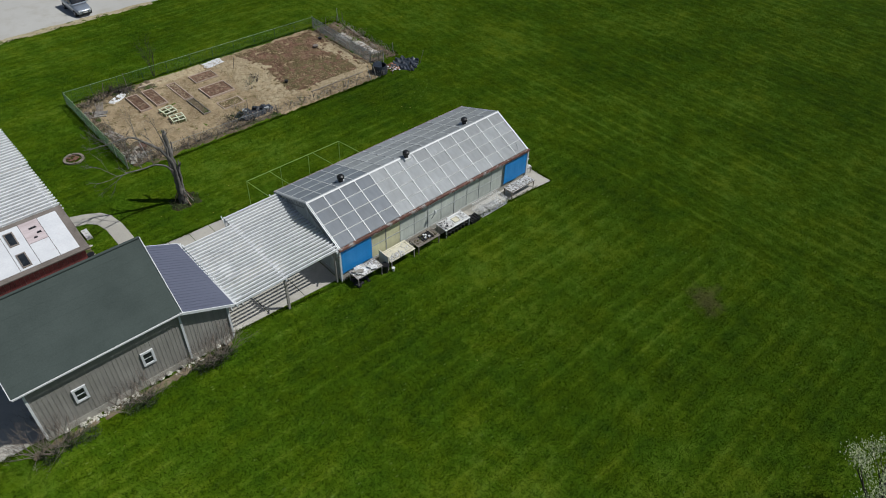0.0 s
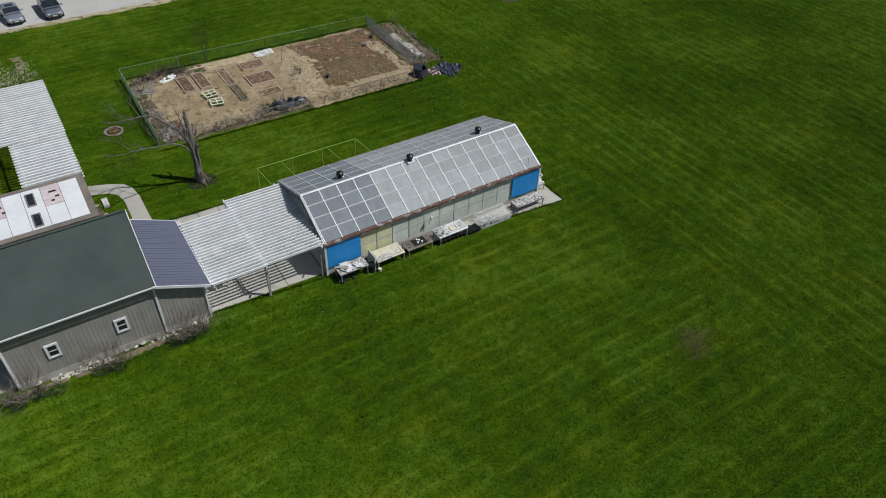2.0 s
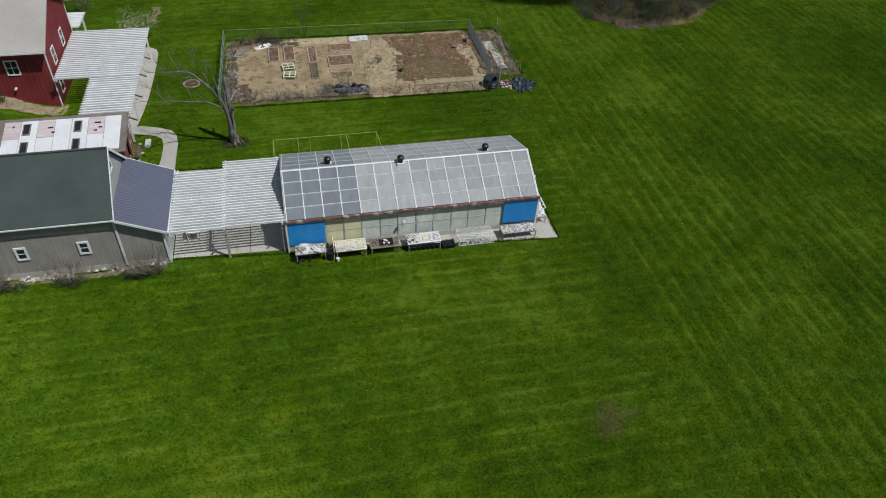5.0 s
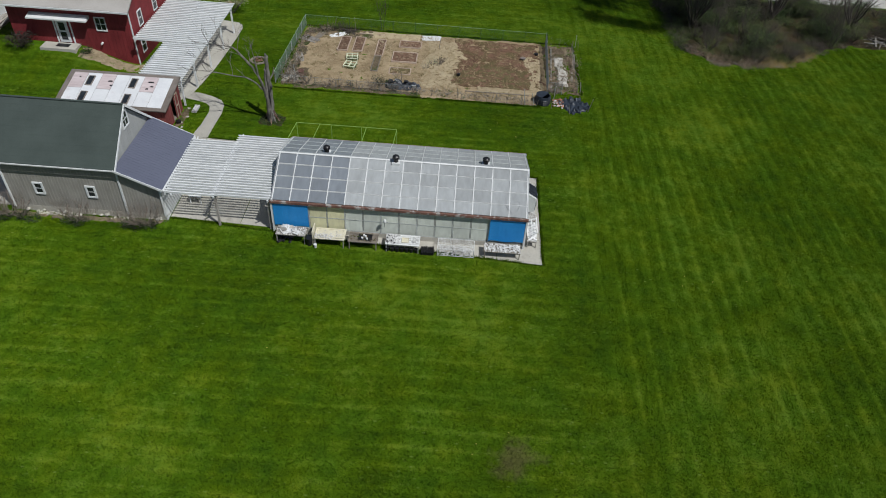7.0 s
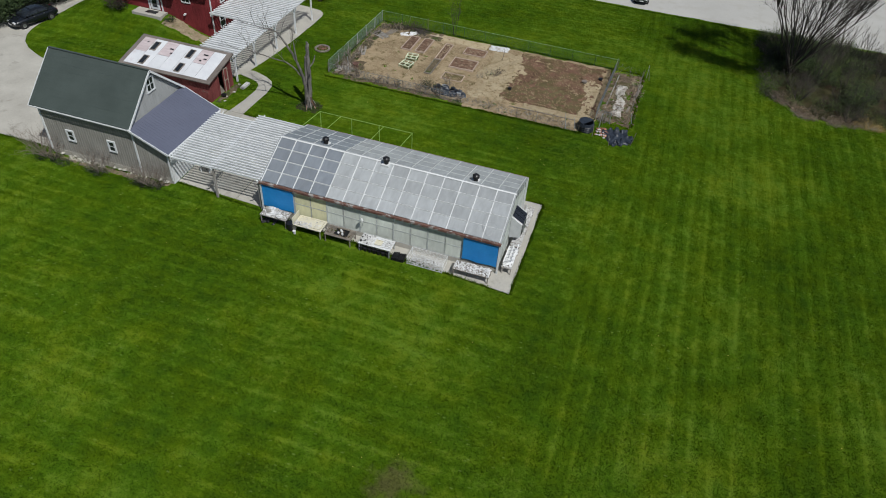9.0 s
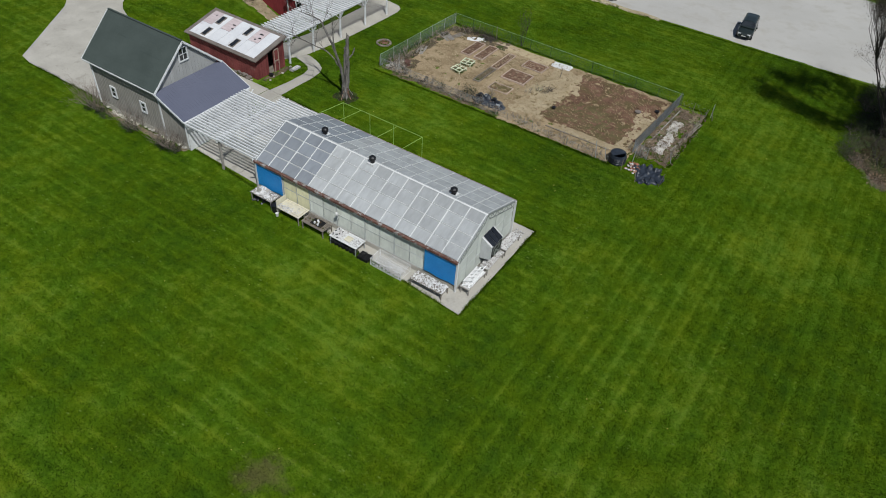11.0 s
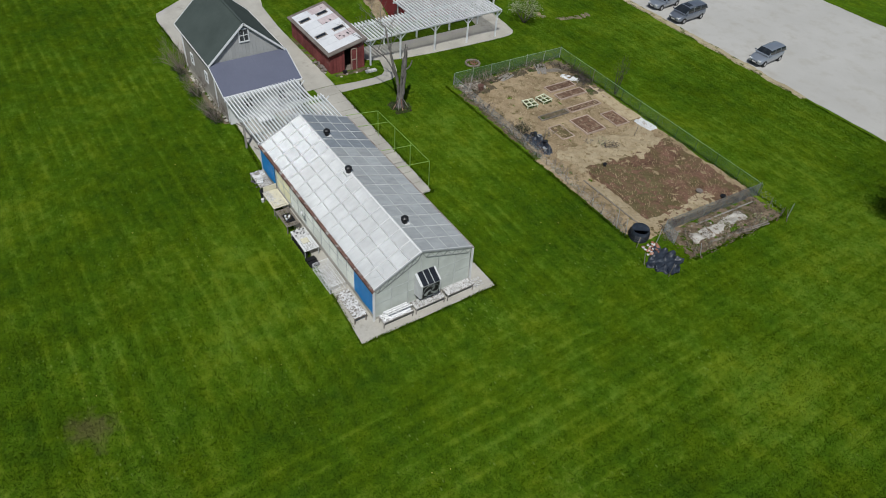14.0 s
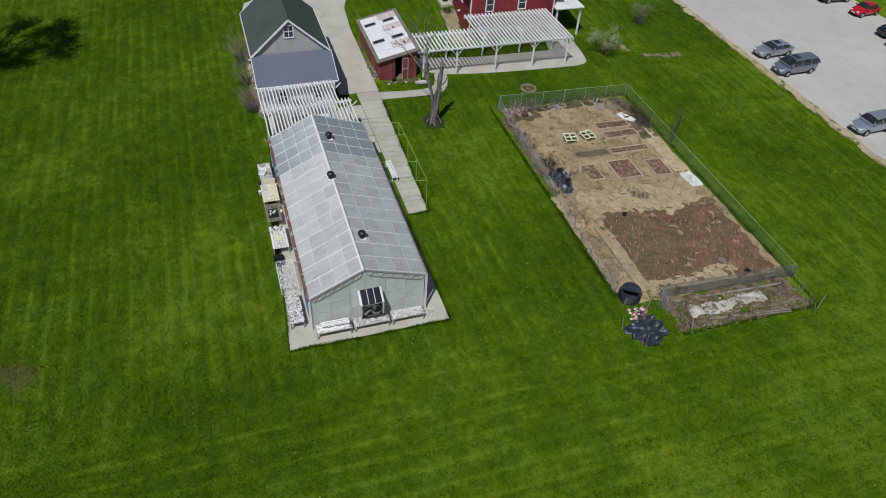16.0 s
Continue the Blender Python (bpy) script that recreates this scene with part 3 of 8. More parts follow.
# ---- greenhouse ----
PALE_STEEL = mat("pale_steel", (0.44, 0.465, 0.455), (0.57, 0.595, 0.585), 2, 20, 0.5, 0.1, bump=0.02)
SOFT_WHITE = mat("greyer_white_metal", (0.52, 0.54, 0.54), (0.66, 0.67, 0.67), 2, 16, 0.5, bump=0.03, rand=0.06)
DULL_STEEL = mat("dull_steel", (0.2, 0.22, 0.21), (0.3, 0.32, 0.31), 2, 20, 0.6, 0.2, bump=0.03)
OLD_GUTTER = mat("weathered_gutter", (0.16, 0.12, 0.1), (0.34, 0.31, 0.29), 1.5, 12, 0.8, bump=0.2)
GX0, GX1, GS, GR, GN = 17.95, 35.35, 28.1, 31.47, 35.35
ZS, ZR, ZN, FLOOR = 2.52, 4.22, 2.88, -0.15
BAYS = 14
BAY = (GX1 - GX0) / BAYS


def on_roof(side, u, lift=0.0):
    """y and z on the south or north slope, from eave (0) to ridge (1)."""
    if side == "south":
        return GS + (GR - GS) * u, ZS + (ZR - ZS) * u + lift
    return GN + (GR - GN) * u, ZN + (ZR - ZN) * u + lift


def greenhouse():
    gh = thing("greenhouse", "long greenhouse with frosted panes, white rafters and blue shutters", "greenhouse", ((GX0 + GX1) / 2, GR, FLOOR))
    rows = 4
    # glazing, pane by pane
    shared = {}
    for side in ("south", "north"):
        for i in range(BAYS):
            dark = i < 4
            for k in range(rows):
                x0, x1 = GX0 + BAY * i + 0.03, GX0 + BAY * (i + 1) - 0.03
                u0, u1 = k / rows + 0.008, (k + 1) / rows - 0.008
                (ya, za), (yb, zb) = on_roof(side, u0), on_roof(side, u1)
                key = (side, dark)
                if key not in shared:
                    bm = bmesh.new()
                    w, dy, dz = x1 - x0, yb - ya, zb - za
                    # each sheet bellies a little between its bars
                    q = 6
                    gv = [[bm.verts.new((w * i2 / q, dy * j2 / q, dz * j2 / q + 0.045 * (1 - j2 / q) + 0.003 * math.sin(math.pi * i2 / q) * math.sin(math.pi * j2 / q))) for i2 in range(q + 1)] for j2 in range(q + 1)]
                    for j2 in range(q):
                        for i2 in range(q):
                            bm.faces.new((gv[j2][i2], gv[j2][i2 + 1], gv[j2 + 1][i2 + 1], gv[j2 + 1][i2]))
                    bmesh.ops.recalc_face_normals(bm, faces=bm.faces[:])
                    bmesh.ops.solidify(bm, geom=bm.faces[:], thickness=0.012)
                    me = bpy.data.meshes.new("roof_pane")
                    bm.to_mesh(me)
                    bm.free()
                    # north slope takes the copies with its shade put into the tint
                    me.materials.append((CLEAR if dark else FROSTED) if side == "south" else NORTH_SHADE_CLEAR if dark else NORTH_SHADE_PANE)
                    shared[key] = me
                ob = new("roof_pane", shared[key])
                ob.parent = gh
                ob.location = Vector((x0, ya, za)) - gh.location
    # rafters on the south slope stand proud and white, on the north slope thinner, with its weaker light put into a
    # greyer tone
    for side, w, lift in (("south", 0.06, 0.028), ("north", 0.05, 0.024)):
        for i in range(BAYS + 1):
            x = min(max(GX0 + BAY * i, GX0 + 0.04), GX1 - 0.04)
            bm = bmesh.new()
            (ya, za), (yb, zb) = on_roof(side, 0, lift), on_roof(side, 1, lift)
            beam(bm, (x, ya, za), (x, yb, zb), w, 0.05)
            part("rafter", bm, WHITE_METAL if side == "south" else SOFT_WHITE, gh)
        # north purlins are toned down for that slope's weaker light too
        for k in range(1, rows):
            y, z = on_roof(side, k / rows, -0.01)
            bm = bmesh.new()
            box(bm, GX0, GX1, y - 0.02, y + 0.02, z - 0.04, z + 0.06)
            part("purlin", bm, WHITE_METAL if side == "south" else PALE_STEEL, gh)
    bm = bmesh.new()
    beam(bm, (GX0 - 0.05, GR, ZR + 0.04), (GX1 + 0.05, GR, ZR + 0.04), 0.06, 0.06)
    part("ridge_cap", bm, GREY_METAL, gh)
    bm = bmesh.new()
    slab(bm, [(GX0 - 0.05, GR - 0.125, ZR - 0.008), (GX1 + 0.05, GR - 0.125, ZR - 0.008), (GX1 + 0.05, GR - 0.025, ZR + 0.045), (GX0 - 0.05, GR - 0.025, ZR + 0.045)], 0.02)
    part("ridge_flashing", bm, WHITE_METAL, gh, "white ridge flashing")
    bm = bmesh.new()
    box(bm, GX0 - 0.1, GX1 + 0.1, GS - 0.16, GS + 0.02, ZS - 0.14, ZS + 0.02)
    part("gutter", bm, RUST, gh, "rust-brown gutter with flaking grey paint")
    bm = bmesh.new()
    box(bm, GX0 - 0.1, GX1 + 0.12, GN - 0.02, GN + 0.1, ZN - 0.1, ZN + 0.02)
    part("gutter", bm, OLD_GUTTER, gh, "weathered brown-grey gutter")
    for x, y, zt in ((GX1 + 0.05, GS - 0.02, ZS), (GX0 - 0.05, GS - 0.02, ZS), (GX1 + 0.08, GN + 0.02, ZN), (GX0 - 0.05, GN, ZN)):
        bm = bmesh.new()
        box(bm, x - 0.06, x + 0.06, y - 0.06, y + 0.06, FLOOR - 0.04, zt - 0.05)
        part("corner_post", bm, WHITE_METAL, gh)
    # south wall: seven double bays, each with four panes between posts
    for i in range(7):
        x0, x1 = GX0 + 2 * BAY * i, GX0 + 2 * BAY * (i + 1)
        bm = bmesh.new()
        box(bm, x1 - 0.035, x1 + 0.035, GS + 0.04, GS + 0.12, FLOOR, ZS - 0.1)
        part("wall_post", bm, PALE_STEEL, gh)
        if i in (0, 6):
            bm = bmesh.new()
            nx = 12
            cols = []
            for k in range(nx + 1):
                x = x0 + 0.04 + (x1 - x0 - 0.08) * k / nx
                b = 0.01 * math.sin(k * 1.7)
                cols.append([bm.verts.new((x, GS - 0.06 + b * q + d, z + (0.04 * math.sin(k * 0.8) if q == 0 else 0))) for q, z, d in ((1, ZS - 0.16, 0), (0.6, 1.5, 0), (0, 0.42, 0), (0, 0.42, 0.02), (0.6, 1.5, 0.02), (1, ZS - 0.16, 0.02))])
            for a, b in zip(cols, cols[1:]):
                for q in range(6):
                    bm.faces.new((a[q], a[(q + 1) % 6], b[(q + 1) % 6], b[q]))
            bm.faces.new(cols[0][::-1])
            bm.faces.new(cols[-1])
            part("shutter", bm, BLUE, gh, "bright blue tarpaulin shutter")
        pane = YELLOW_PANE if i == 1 else SIDE_PANE
        for c in range(2):
            for z0, z1 in ((0.3, 1.22), (1.28, ZS - 0.16)):
                bm = bmesh.new()
                a = x0 + 0.05 + c * BAY
                box(bm, a, a + BAY - 0.1, GS + 0.07, GS + 0.085, z0, z1)
                part("wall_pane", bm, pane, gh)
        for z in (0.25, 1.25):
            bm = bmesh.new()
            box(bm, x0 + 0.04, x1 - 0.04, GS + 0.05, GS + 0.1, z - 0.022, z + 0.022)
            part("wall_rail", bm, PALE_STEEL, gh)
        bm = bmesh.new()
        box(bm, (x0 + x1) / 2 - 0.02, (x0 + x1) / 2 + 0.02, GS + 0.055, GS + 0.095, 0.3, ZS - 0.12)
        part("mullion", bm, PALE_STEEL, gh)
    bm = bmesh.new()
    box(bm, GX0, GX1, GS + 0.03, GS + 0.14, FLOOR - 0.05, 0.2)
    part("sill_wall", bm, CONCRETE, gh, "low concrete sill wall")
    bm = bmesh.new()
    box(bm, GX0, GX1, GN - 0.14, GN - 0.03, FLOOR - 0.05, 0.9)
    part("sill_wall", bm, CONCRETE, gh, "concrete sill wall")
    for i in range(7):
        x0 = GX0 + 2 * BAY * i
        bm = bmesh.new()
        box(bm, x0 + 0.05, x0 + 2 * BAY - 0.05, GN - 0.09, GN - 0.075, 0.92, ZN - 0.14)
        part("wall_pane", bm, SIDE_PANE, gh)
        bm = bmesh.new()
        box(bm, x0 - 0.03, x0 + 0.03, GN - 0.12, GN - 0.06, 0.9, ZN - 0.12)
        part("wall_post", bm, PALE_STEEL, gh)
    # end walls
    for x, sgn in ((GX1, 1), (GX0, -1)):
        cuts = [GS + 0.05, GS + 1.25, GS + 2.45, GR, GR + 1.3, GR + 2.6, GN - 0.05]
        for a, b in zip(cuts, cuts[1:]):
            top = lambda y: (ZS + (ZR - ZS) * (y - GS) / (GR - GS) if y <= GR else ZN + (ZR - ZN) * (GN - y) / (GN - GR)) - 0.06
            z = [0.1, 1.2, 2.1]
            for q in range(3):
                lo = z[q] + 0.03
                ha, hb = (z[q + 1] - 0.03,) * 2 if q < 2 else (top(a), top(b))
                bm = bmesh.new()
                hexa(bm, [(x - 0.008, a + 0.03, lo), (x + 0.008, a + 0.03, lo), (x + 0.008, b - 0.03, lo), (x - 0.008, b - 0.03, lo), (x - 0.008, a + 0.03, ha), (x + 0.008, a + 0.03, ha), (x + 0.008, b - 0.03, hb), (x - 0.008, b - 0.03, hb)])
                part("end_pane", bm, END_PANE, gh)
            bm = bmesh.new()
            box(bm, x - 0.03, x + 0.025, a - 0.025, a + 0.025, FLOOR, top(a))
            part("end_post", bm, PALE_STEEL, gh)
            for q in (0.1, 1.2, 2.1):
                bm = bmesh.new()
                box(bm, x - 0.02, x + 0.02, a + 0.03, b - 0.03, q - 0.025, q + 0.025)
                part("end_rail", bm, PALE_STEEL, gh)
        for side in ("south", "north"):
            (ya, za), (yb, zb) = on_roof(side, 0, -0.03), on_roof(side, 1, -0.03)
            bm = bmesh.new()
            beam(bm, (x + sgn * 0.04, ya, za), (x + sgn * 0.04, yb, zb), 0.06, 0.1)
            part("barge_rail", bm, GREY_METAL, gh)
        bm = bmesh.new()
        box(bm, x - 0.05, x + 0.02, GS + 0.1, GN - 0.1, FLOOR - 0.05, 0.07)
        part("sill_wall", bm, CONCRETE, gh)
    # lattice trusses just inside
    for n in range(8):
        x = (GX0 - 0.03, *(GX0 + 2 * BAY * q for q in range(1, 7)), GX1 + 0.035)[n]
        bm = bmesh.new()
        for side in ("south", "north"):
            steps = 6
            up = [on_roof(side, k / steps, -0.08) for k in range(steps + 1)]
            dn = [on_roof(side, (k + 0.5) / steps, -0.48) for k in range(steps)]
            beam(bm, (x, *up[0]), (x, *up[-1]), 0.04, 0.05)
            beam(bm, (x, *dn[0]), (x, *dn[-1]), 0.04, 0.05)
            for k in range(steps):
                beam(bm, (x, *up[k]), (x, *dn[k]), 0.03, 0.03)
                beam(bm, (x, *dn[k]), (x, *up[k + 1]), 0.03, 0.03)
        part("truss", bm, DULL_STEEL if n in (0, 7) else GREY_METAL, gh)
    # loop of cord lying on the south slope by the east end
    bm = bmesh.new()
    prev = None
    for k in range(25):
        a2 = 2 * math.pi * k / 24
        cy, cz = on_roof("south", 0.2 + 0.13 * math.sin(a2) * (1 + 0.25 * math.cos(a2)), 0.05)
        cx = 34.35 + 0.42 * math.cos(a2) + 0.12 * math.sin(2 * a2)
        if prev:
            rod(bm, prev, (cx, cy, cz), 0.012, n=4, caps=False)
        prev = (cx, cy, cz)
    part("roof_cord", bm, GREY_METAL, gh, "loop of grey cord on the roof")
    # fan housing on the east end with a tilted dark panel
    fy = 31.75
    bm = bmesh.new()
    x = GX1 + 0.03
    hexa(bm, [(x, fy - 0.75, 0.75), (x + 0.75, fy - 0.75, 0.95), (x + 0.75, fy + 0.75, 0.95), (x, fy + 0.75, 0.75), (x, fy - 0.75, 2.55), (x + 0.8, fy - 0.75, 2.05), (x + 0.8, fy + 0.75, 2.05), (x, fy + 0.75, 2.55)])
    housing = part("fan_housing", bm, SOFT_WHITE, gh, "grey metal fan housing")
    bm = bmesh.new()
    box(bm, x + 0.79, x + 0.82, fy - 0.62, fy + 0.62, 1.02, 1.95)
    part("grille", bm, BLACK, housing, "dark fan opening")
    for k in range(3):
        a0 = k * 2.094 + 0.4
        pts = [Vector((x + 0.83 + 0.02 * q, fy + (0.06 + 0.115 * q) * math.cos(a0 + 0.28 * q), 1.48 + (0.05 + 0.095 * q) * math.sin(a0 + 0.28 * q))) for q in range(5)]
        bm = bmesh.new()
        edge = []
        for q, p in enumerate(pts):
            d = (pts[min(q + 1, 4)] - pts[max(q - 1, 0)]).normalized()
            n2 = d.cross(Vector((1, 0, 0))).normalized() * (0.05 + 0.014 * q)
            edge.append([bm.verts.new(p + n2 * s + Vector((o, 0, 0))) for s, o in ((-1, 0), (1, 0), (1, 0.015), (-1, 0.015))])
        for ea, eb in zip(edge, edge[1:]):
            for i in range(4):
                bm.faces.new((ea[i], ea[(i + 1) % 4], eb[(i + 1) % 4], eb[i]))
        bm.faces.new(edge[0][::-1])
        bm.faces.new(edge[-1])
        part("fan_blade", bm, DULL_STEEL, housing)
    bm = bmesh.new()
    ring = [[bm.verts.new((x + 0.83 + o, fy + r * math.cos(k * math.pi / 12), 1.48 + r * 0.77 * math.sin(k * math.pi / 12))) for r, o in ((0.56, 0), (0.58, 0), (0.58, 0.02), (0.56, 0.02))] for k in range(24)]
    for k in range(24):
        ea, eb = ring[k], ring[(k + 1) % 24]
        for i in range(4):
            bm.faces.new((ea[i], ea[(i + 1) % 4], eb[(i + 1) % 4], eb[i]))
    part("fan_ring", bm, DULL_STEEL, housing)
    for k in range(3):
        a = fy - 0.6 + k * 0.42
        bm = bmesh.new()
        slab(bm, [(x + 0.05, a, 2.62), (x + 0.86, a, 2.1), (x + 0.86, a + 0.36, 2.1), (x + 0.05, a + 0.36, 2.62)], 0.04)
        part("dark_panel", bm, SOLAR, housing, "black slatted panel")
    # pipe on the west bays and hanging bulb lamp
    bm = bmesh.new()
    rod(bm, (25.65, GS - 0.02, 0.9), (25.72, GS - 0.3, 1.55), 0.02)
    lamp_arm = part("lamp_arm", bm, GREY_METAL, gh)
    bm = bmesh.new()
    bmesh.ops.create_icosphere(bm, subdivisions=2, radius=0.13, matrix=pose(25.72, GS - 0.32, 1.68) @ Matrix.Diagonal((0.8, 0.8, 1.35, 1)))
    part("lamp_globe", bm, WHITE_METAL, lamp_arm, "white egg-shaped lamp globe")
    return gh


greenhouse()


def inner_bench(x0, x1, y0, y1, h):
    t = thing("staging_bench", "weathered staging bench inside the greenhouse", "bench", ((x0 + x1) / 2, (y0 + y1) / 2, FLOOR), group="greenhouse staging")
    bm = bmesh.new()
    box(bm, x0, x1, y0, y1, h - 0.05, h)
    part("top", bm, GREY_WOOD, t)
    for x in (x0 + 0.05, x1 - 0.05):
        for y in (y0 + 0.05, y1 - 0.05):
            bm = bmesh.new()
            box(bm, x - 0.04, x + 0.04, y - 0.04, y + 0.04, FLOOR + 0.045 - 0.05, h - 0.05)
            part("leg", bm, GREY_WOOD, t)


for k in range(4):
    inner_bench(18.6 + k * 4.1, 22.2 + k * 4.1, 28.6, 29.8, 0.62)
    inner_bench(18.6 + k * 4.1, 22.2 + k * 4.1, 33.6, 34.8, 0.62)


def roof_vent(x, y, z):
    t = thing("roof_vent", "black capped roof ventilator on a white base", "vent", (x, y, z), group="roof ventilators")
    bm = bmesh.new()
    box(bm, x - 0.27, x + 0.27, y - 0.27, y + 0.27, z - 0.2, z + 0.1)
    part("base", bm, WHITE_METAL, t, "white square base")
    bm = bmesh.new()
    rod(bm, (x, y, z + 0.08), (x, y, z + 0.32), 0.17, 0.17, 14)
    part("neck", bm, BLACK, t)
    bm = bmesh.new()
    for a, b, r0, r1 in ((0.3, 0.36, 0.2, 0.25), (0.36, 0.52, 0.25, 0.24), (0.52, 0.6, 0.24, 0.14)):
        rod(bm, (x, y, z + a), (x, y, z + b), r0, r1, 14)
    part("cap", bm, BLACK, t)


for vx, vy, vz in ((21.12, 32.12, 3.95), (26.1, 31.3, 4.12), (32.37, 32.03, 3.98)):
    roof_vent(vx, vy, vz)


# ---- windows ----
def window(parent, cx, cy, cz, w, h, face, bars=(1, 2), trim=0.09):
    """A white window with panes; face: '-y', '+y', '+x' or '-x'."""
    sgn = -1 if face[0] == "-" else 1

    def place(bm, a0, a1, d0, d1, z0, z1):
        d0, d1 = sorted((d0 * sgn, d1 * sgn))
        if face[1] == "y":
            box(bm, cx + a0, cx + a1, cy + d0, cy + d1, cz + z0, cz + z1)
        else:
            box(bm, cx + d0, cx + d1, cy + a0, cy + a1, cz + z0, cz + z1)

    bm = bmesh.new()
    for a0, a1, z0, z1 in ((-w / 2 - trim, w / 2 + trim, h / 2, h / 2 + trim), (-w / 2 - trim, w / 2 + trim, -h / 2 - trim, -h / 2), (-w / 2 - trim, -w / 2, -h / 2, h / 2), (w / 2, w / 2 + trim, -h / 2, h / 2)):
        place(bm, a0, a1, -0.02, 0.06, z0, z1)
    win = part("window", bm, WHITE_WOOD, parent, "white window frame")
    for i in range(bars[0]):
        for k in range(bars[1]):
            bm = bmesh.new()
            a0, z0 = -w / 2 + w * i / bars[0] + 0.025, -h / 2 + h * k / bars[1] + 0.025
            place(bm, a0, a0 + w / bars[0] - 0.05, 0.0, 0.02, z0, z0 + h / bars[1] - 0.05)
            part("pane", bm, DARK_GLASS, win)
    bm = bmesh.new()
    for i in range(1, bars[0]):
        place(bm, -w / 2 + w * i / bars[0] - 0.025, -w / 2 + w * i / bars[0] + 0.025, 0, 0.035, -h / 2, h / 2)
    for k in range(1, bars[1]):
        place(bm, -w / 2, w / 2, 0, 0.034, -h / 2 + h * k / bars[1] - 0.025, -h / 2 + h * k / bars[1] + 0.025)
    if bars != (1, 1):
        part("glazing_bar", bm, WHITE_WOOD, win)
    else:
        bm.free()


# ---- grey barn ----
BX0, BX1, BS, BN, BR = -0.55, 7.45, 28.38, 34.5, 31.43
BEAVE, BRIDGE = 4.08, 7.12


LIME_STONE = mat("whitewashed_stone", (0.38, 0.36, 0.31), (0.56, 0.54, 0.48), 2, 10, 0.9, bump=0.3, rand=0.2)


def grey_barn():
    b = thing("grey_barn", "grey board-and-batten barn with dark shingle roof and violet lean-to", "barn", ((BX0 + BX1) / 2, BR, -0.2))
    slope = (BRIDGE - BEAVE) / (BR - 28.03)

    def board(x0, x1, y0, y1, z0, za, zb, name="board", m=SIDING):
        bm = bmesh.new()
        hexa(bm, [(x0, y0, z0), (x1, y0, z0), (x1, y1, z0), (x0, y1, z0), (x0, y0, za), (x1, y0, zb if x1 - x0 > y1 - y0 else za), (x1, y1, zb), (x0, y1, za if x1 - x0 > y1 - y0 else zb)])
        part(name, bm, m, b)

    n = 36
    for wall_y0, wall_y1, base in ((BS, BS + 0.08, 0.25), (BN - 0.08, BN, -0.25)):
        for i in range(n):
            x0 = BX0 + (BX1 - BX0) * i / n
            board(x0 + 0.003, x0 + (BX1 - BX0) / n - 0.003, wall_y0, wall_y1, base, BEAVE + 0.15, BEAVE + 0.15)
        bm = bmesh.new()
        box(bm, BX0, BX1, wall_y0 + 0.03, wall_y1 - 0.005, base, BEAVE + 0.1)
        part("wall_backing", bm, SIDING, b)
        for i in range(n + 1):
            x = BX0 + (BX1 - BX0) * i / n
            yy = wall_y0 - 0.014 if wall_y0 < BR else wall_y1
            bm = bmesh.new()
            box(bm, x - 0.022, x + 0.022, yy, yy + 0.014, base, BEAVE + 0.12)
            part("batten", bm, SIDING, b)
    m = 20
    for x0, x1, base in ((BX0, BX0 + 0.08, -0.25), (BX1 - 0.08, BX1, -0.25)):
        for i in range(m):
            y0, y1 = BS + (BN - BS) * i / m, BS + (BN - BS) * (i + 1) / m
            top = lambda y: BRIDGE - slope * abs(y - BR) - 0.12
            # boards of the east gable take a paler tone than the other walls
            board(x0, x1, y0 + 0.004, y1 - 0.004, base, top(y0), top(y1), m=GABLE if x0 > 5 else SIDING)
        bm = bmesh.new()
        top = lambda y: BRIDGE - slope * abs(y - BR) - 0.15
        xa, xb = x0 + 0.02, x1 - 0.02
        for y0, y1 in ((BS + 0.1, BR), (BR, BN - 0.1)):
            hexa(bm, [(xa, y0, base), (xb, y0, base), (xb, y1, base), (xa, y1, base), (xa, y0, top(y0)), (xb, y0, top(y0)), (xb, y1, top(y1)), (xa, y1, top(y1))])
        part("wall_backing", bm, SIDING, b)
    # main roof with courses of shingles
    for side, ye in (("south", 28.03), ("north", 34.83)):
        rx0, rx1 = -0.98, 7.66
        courses = 9
        roof = None
        for k in range(courses):
            u0, u1 = k / courses, (k + 1) / courses
            ya, yb = ye + (BR - ye) * u0, ye + (BR - ye) * u1
            za, zb = BEAVE + (BRIDGE - BEAVE) * u0, BEAVE + (BRIDGE - BEAVE) * u1
            bm = bmesh.new()
            c = [(rx0, ya, za + 0.003), (rx1, ya, za + 0.003), (rx1, yb, zb), (rx0, yb, zb)]
            slab(bm, c if side == "south" else c[::-1], 0.12)
            part("shingle_course", bm, SHINGLE, b)
        for x in (rx0 - 0.03, rx1 + 0.03):
            bm = bmesh.new()
            beam(bm, (x, ye, BEAVE - 0.05), (x, BR, BRIDGE - 0.05), 0.04, 0.16)
            part("barge_board", bm, WHITE_WOOD, b, "white barge board")
        bm = bmesh.new()
        yo = ye - 0.07 if side == "south" else ye + 0.07
        box(bm, rx0, rx1, min(ye, yo), max(ye, yo), BEAVE - 0.1, BEAVE - 0.02)
        part("gutter", bm, WHITE_METAL, b, "white gutter")
    bm = bmesh.new()
    beam(bm, (-0.98, BR, BRIDGE + 0.02), (7.66, BR, BRIDGE + 0.02), 0.16, 0.05)
    part("ridge_cap", bm, SHINGLE, b)
    # lean-to
    lz0, lz1, lx1 = 4.1, 2.72, 10.55
    seams = 26
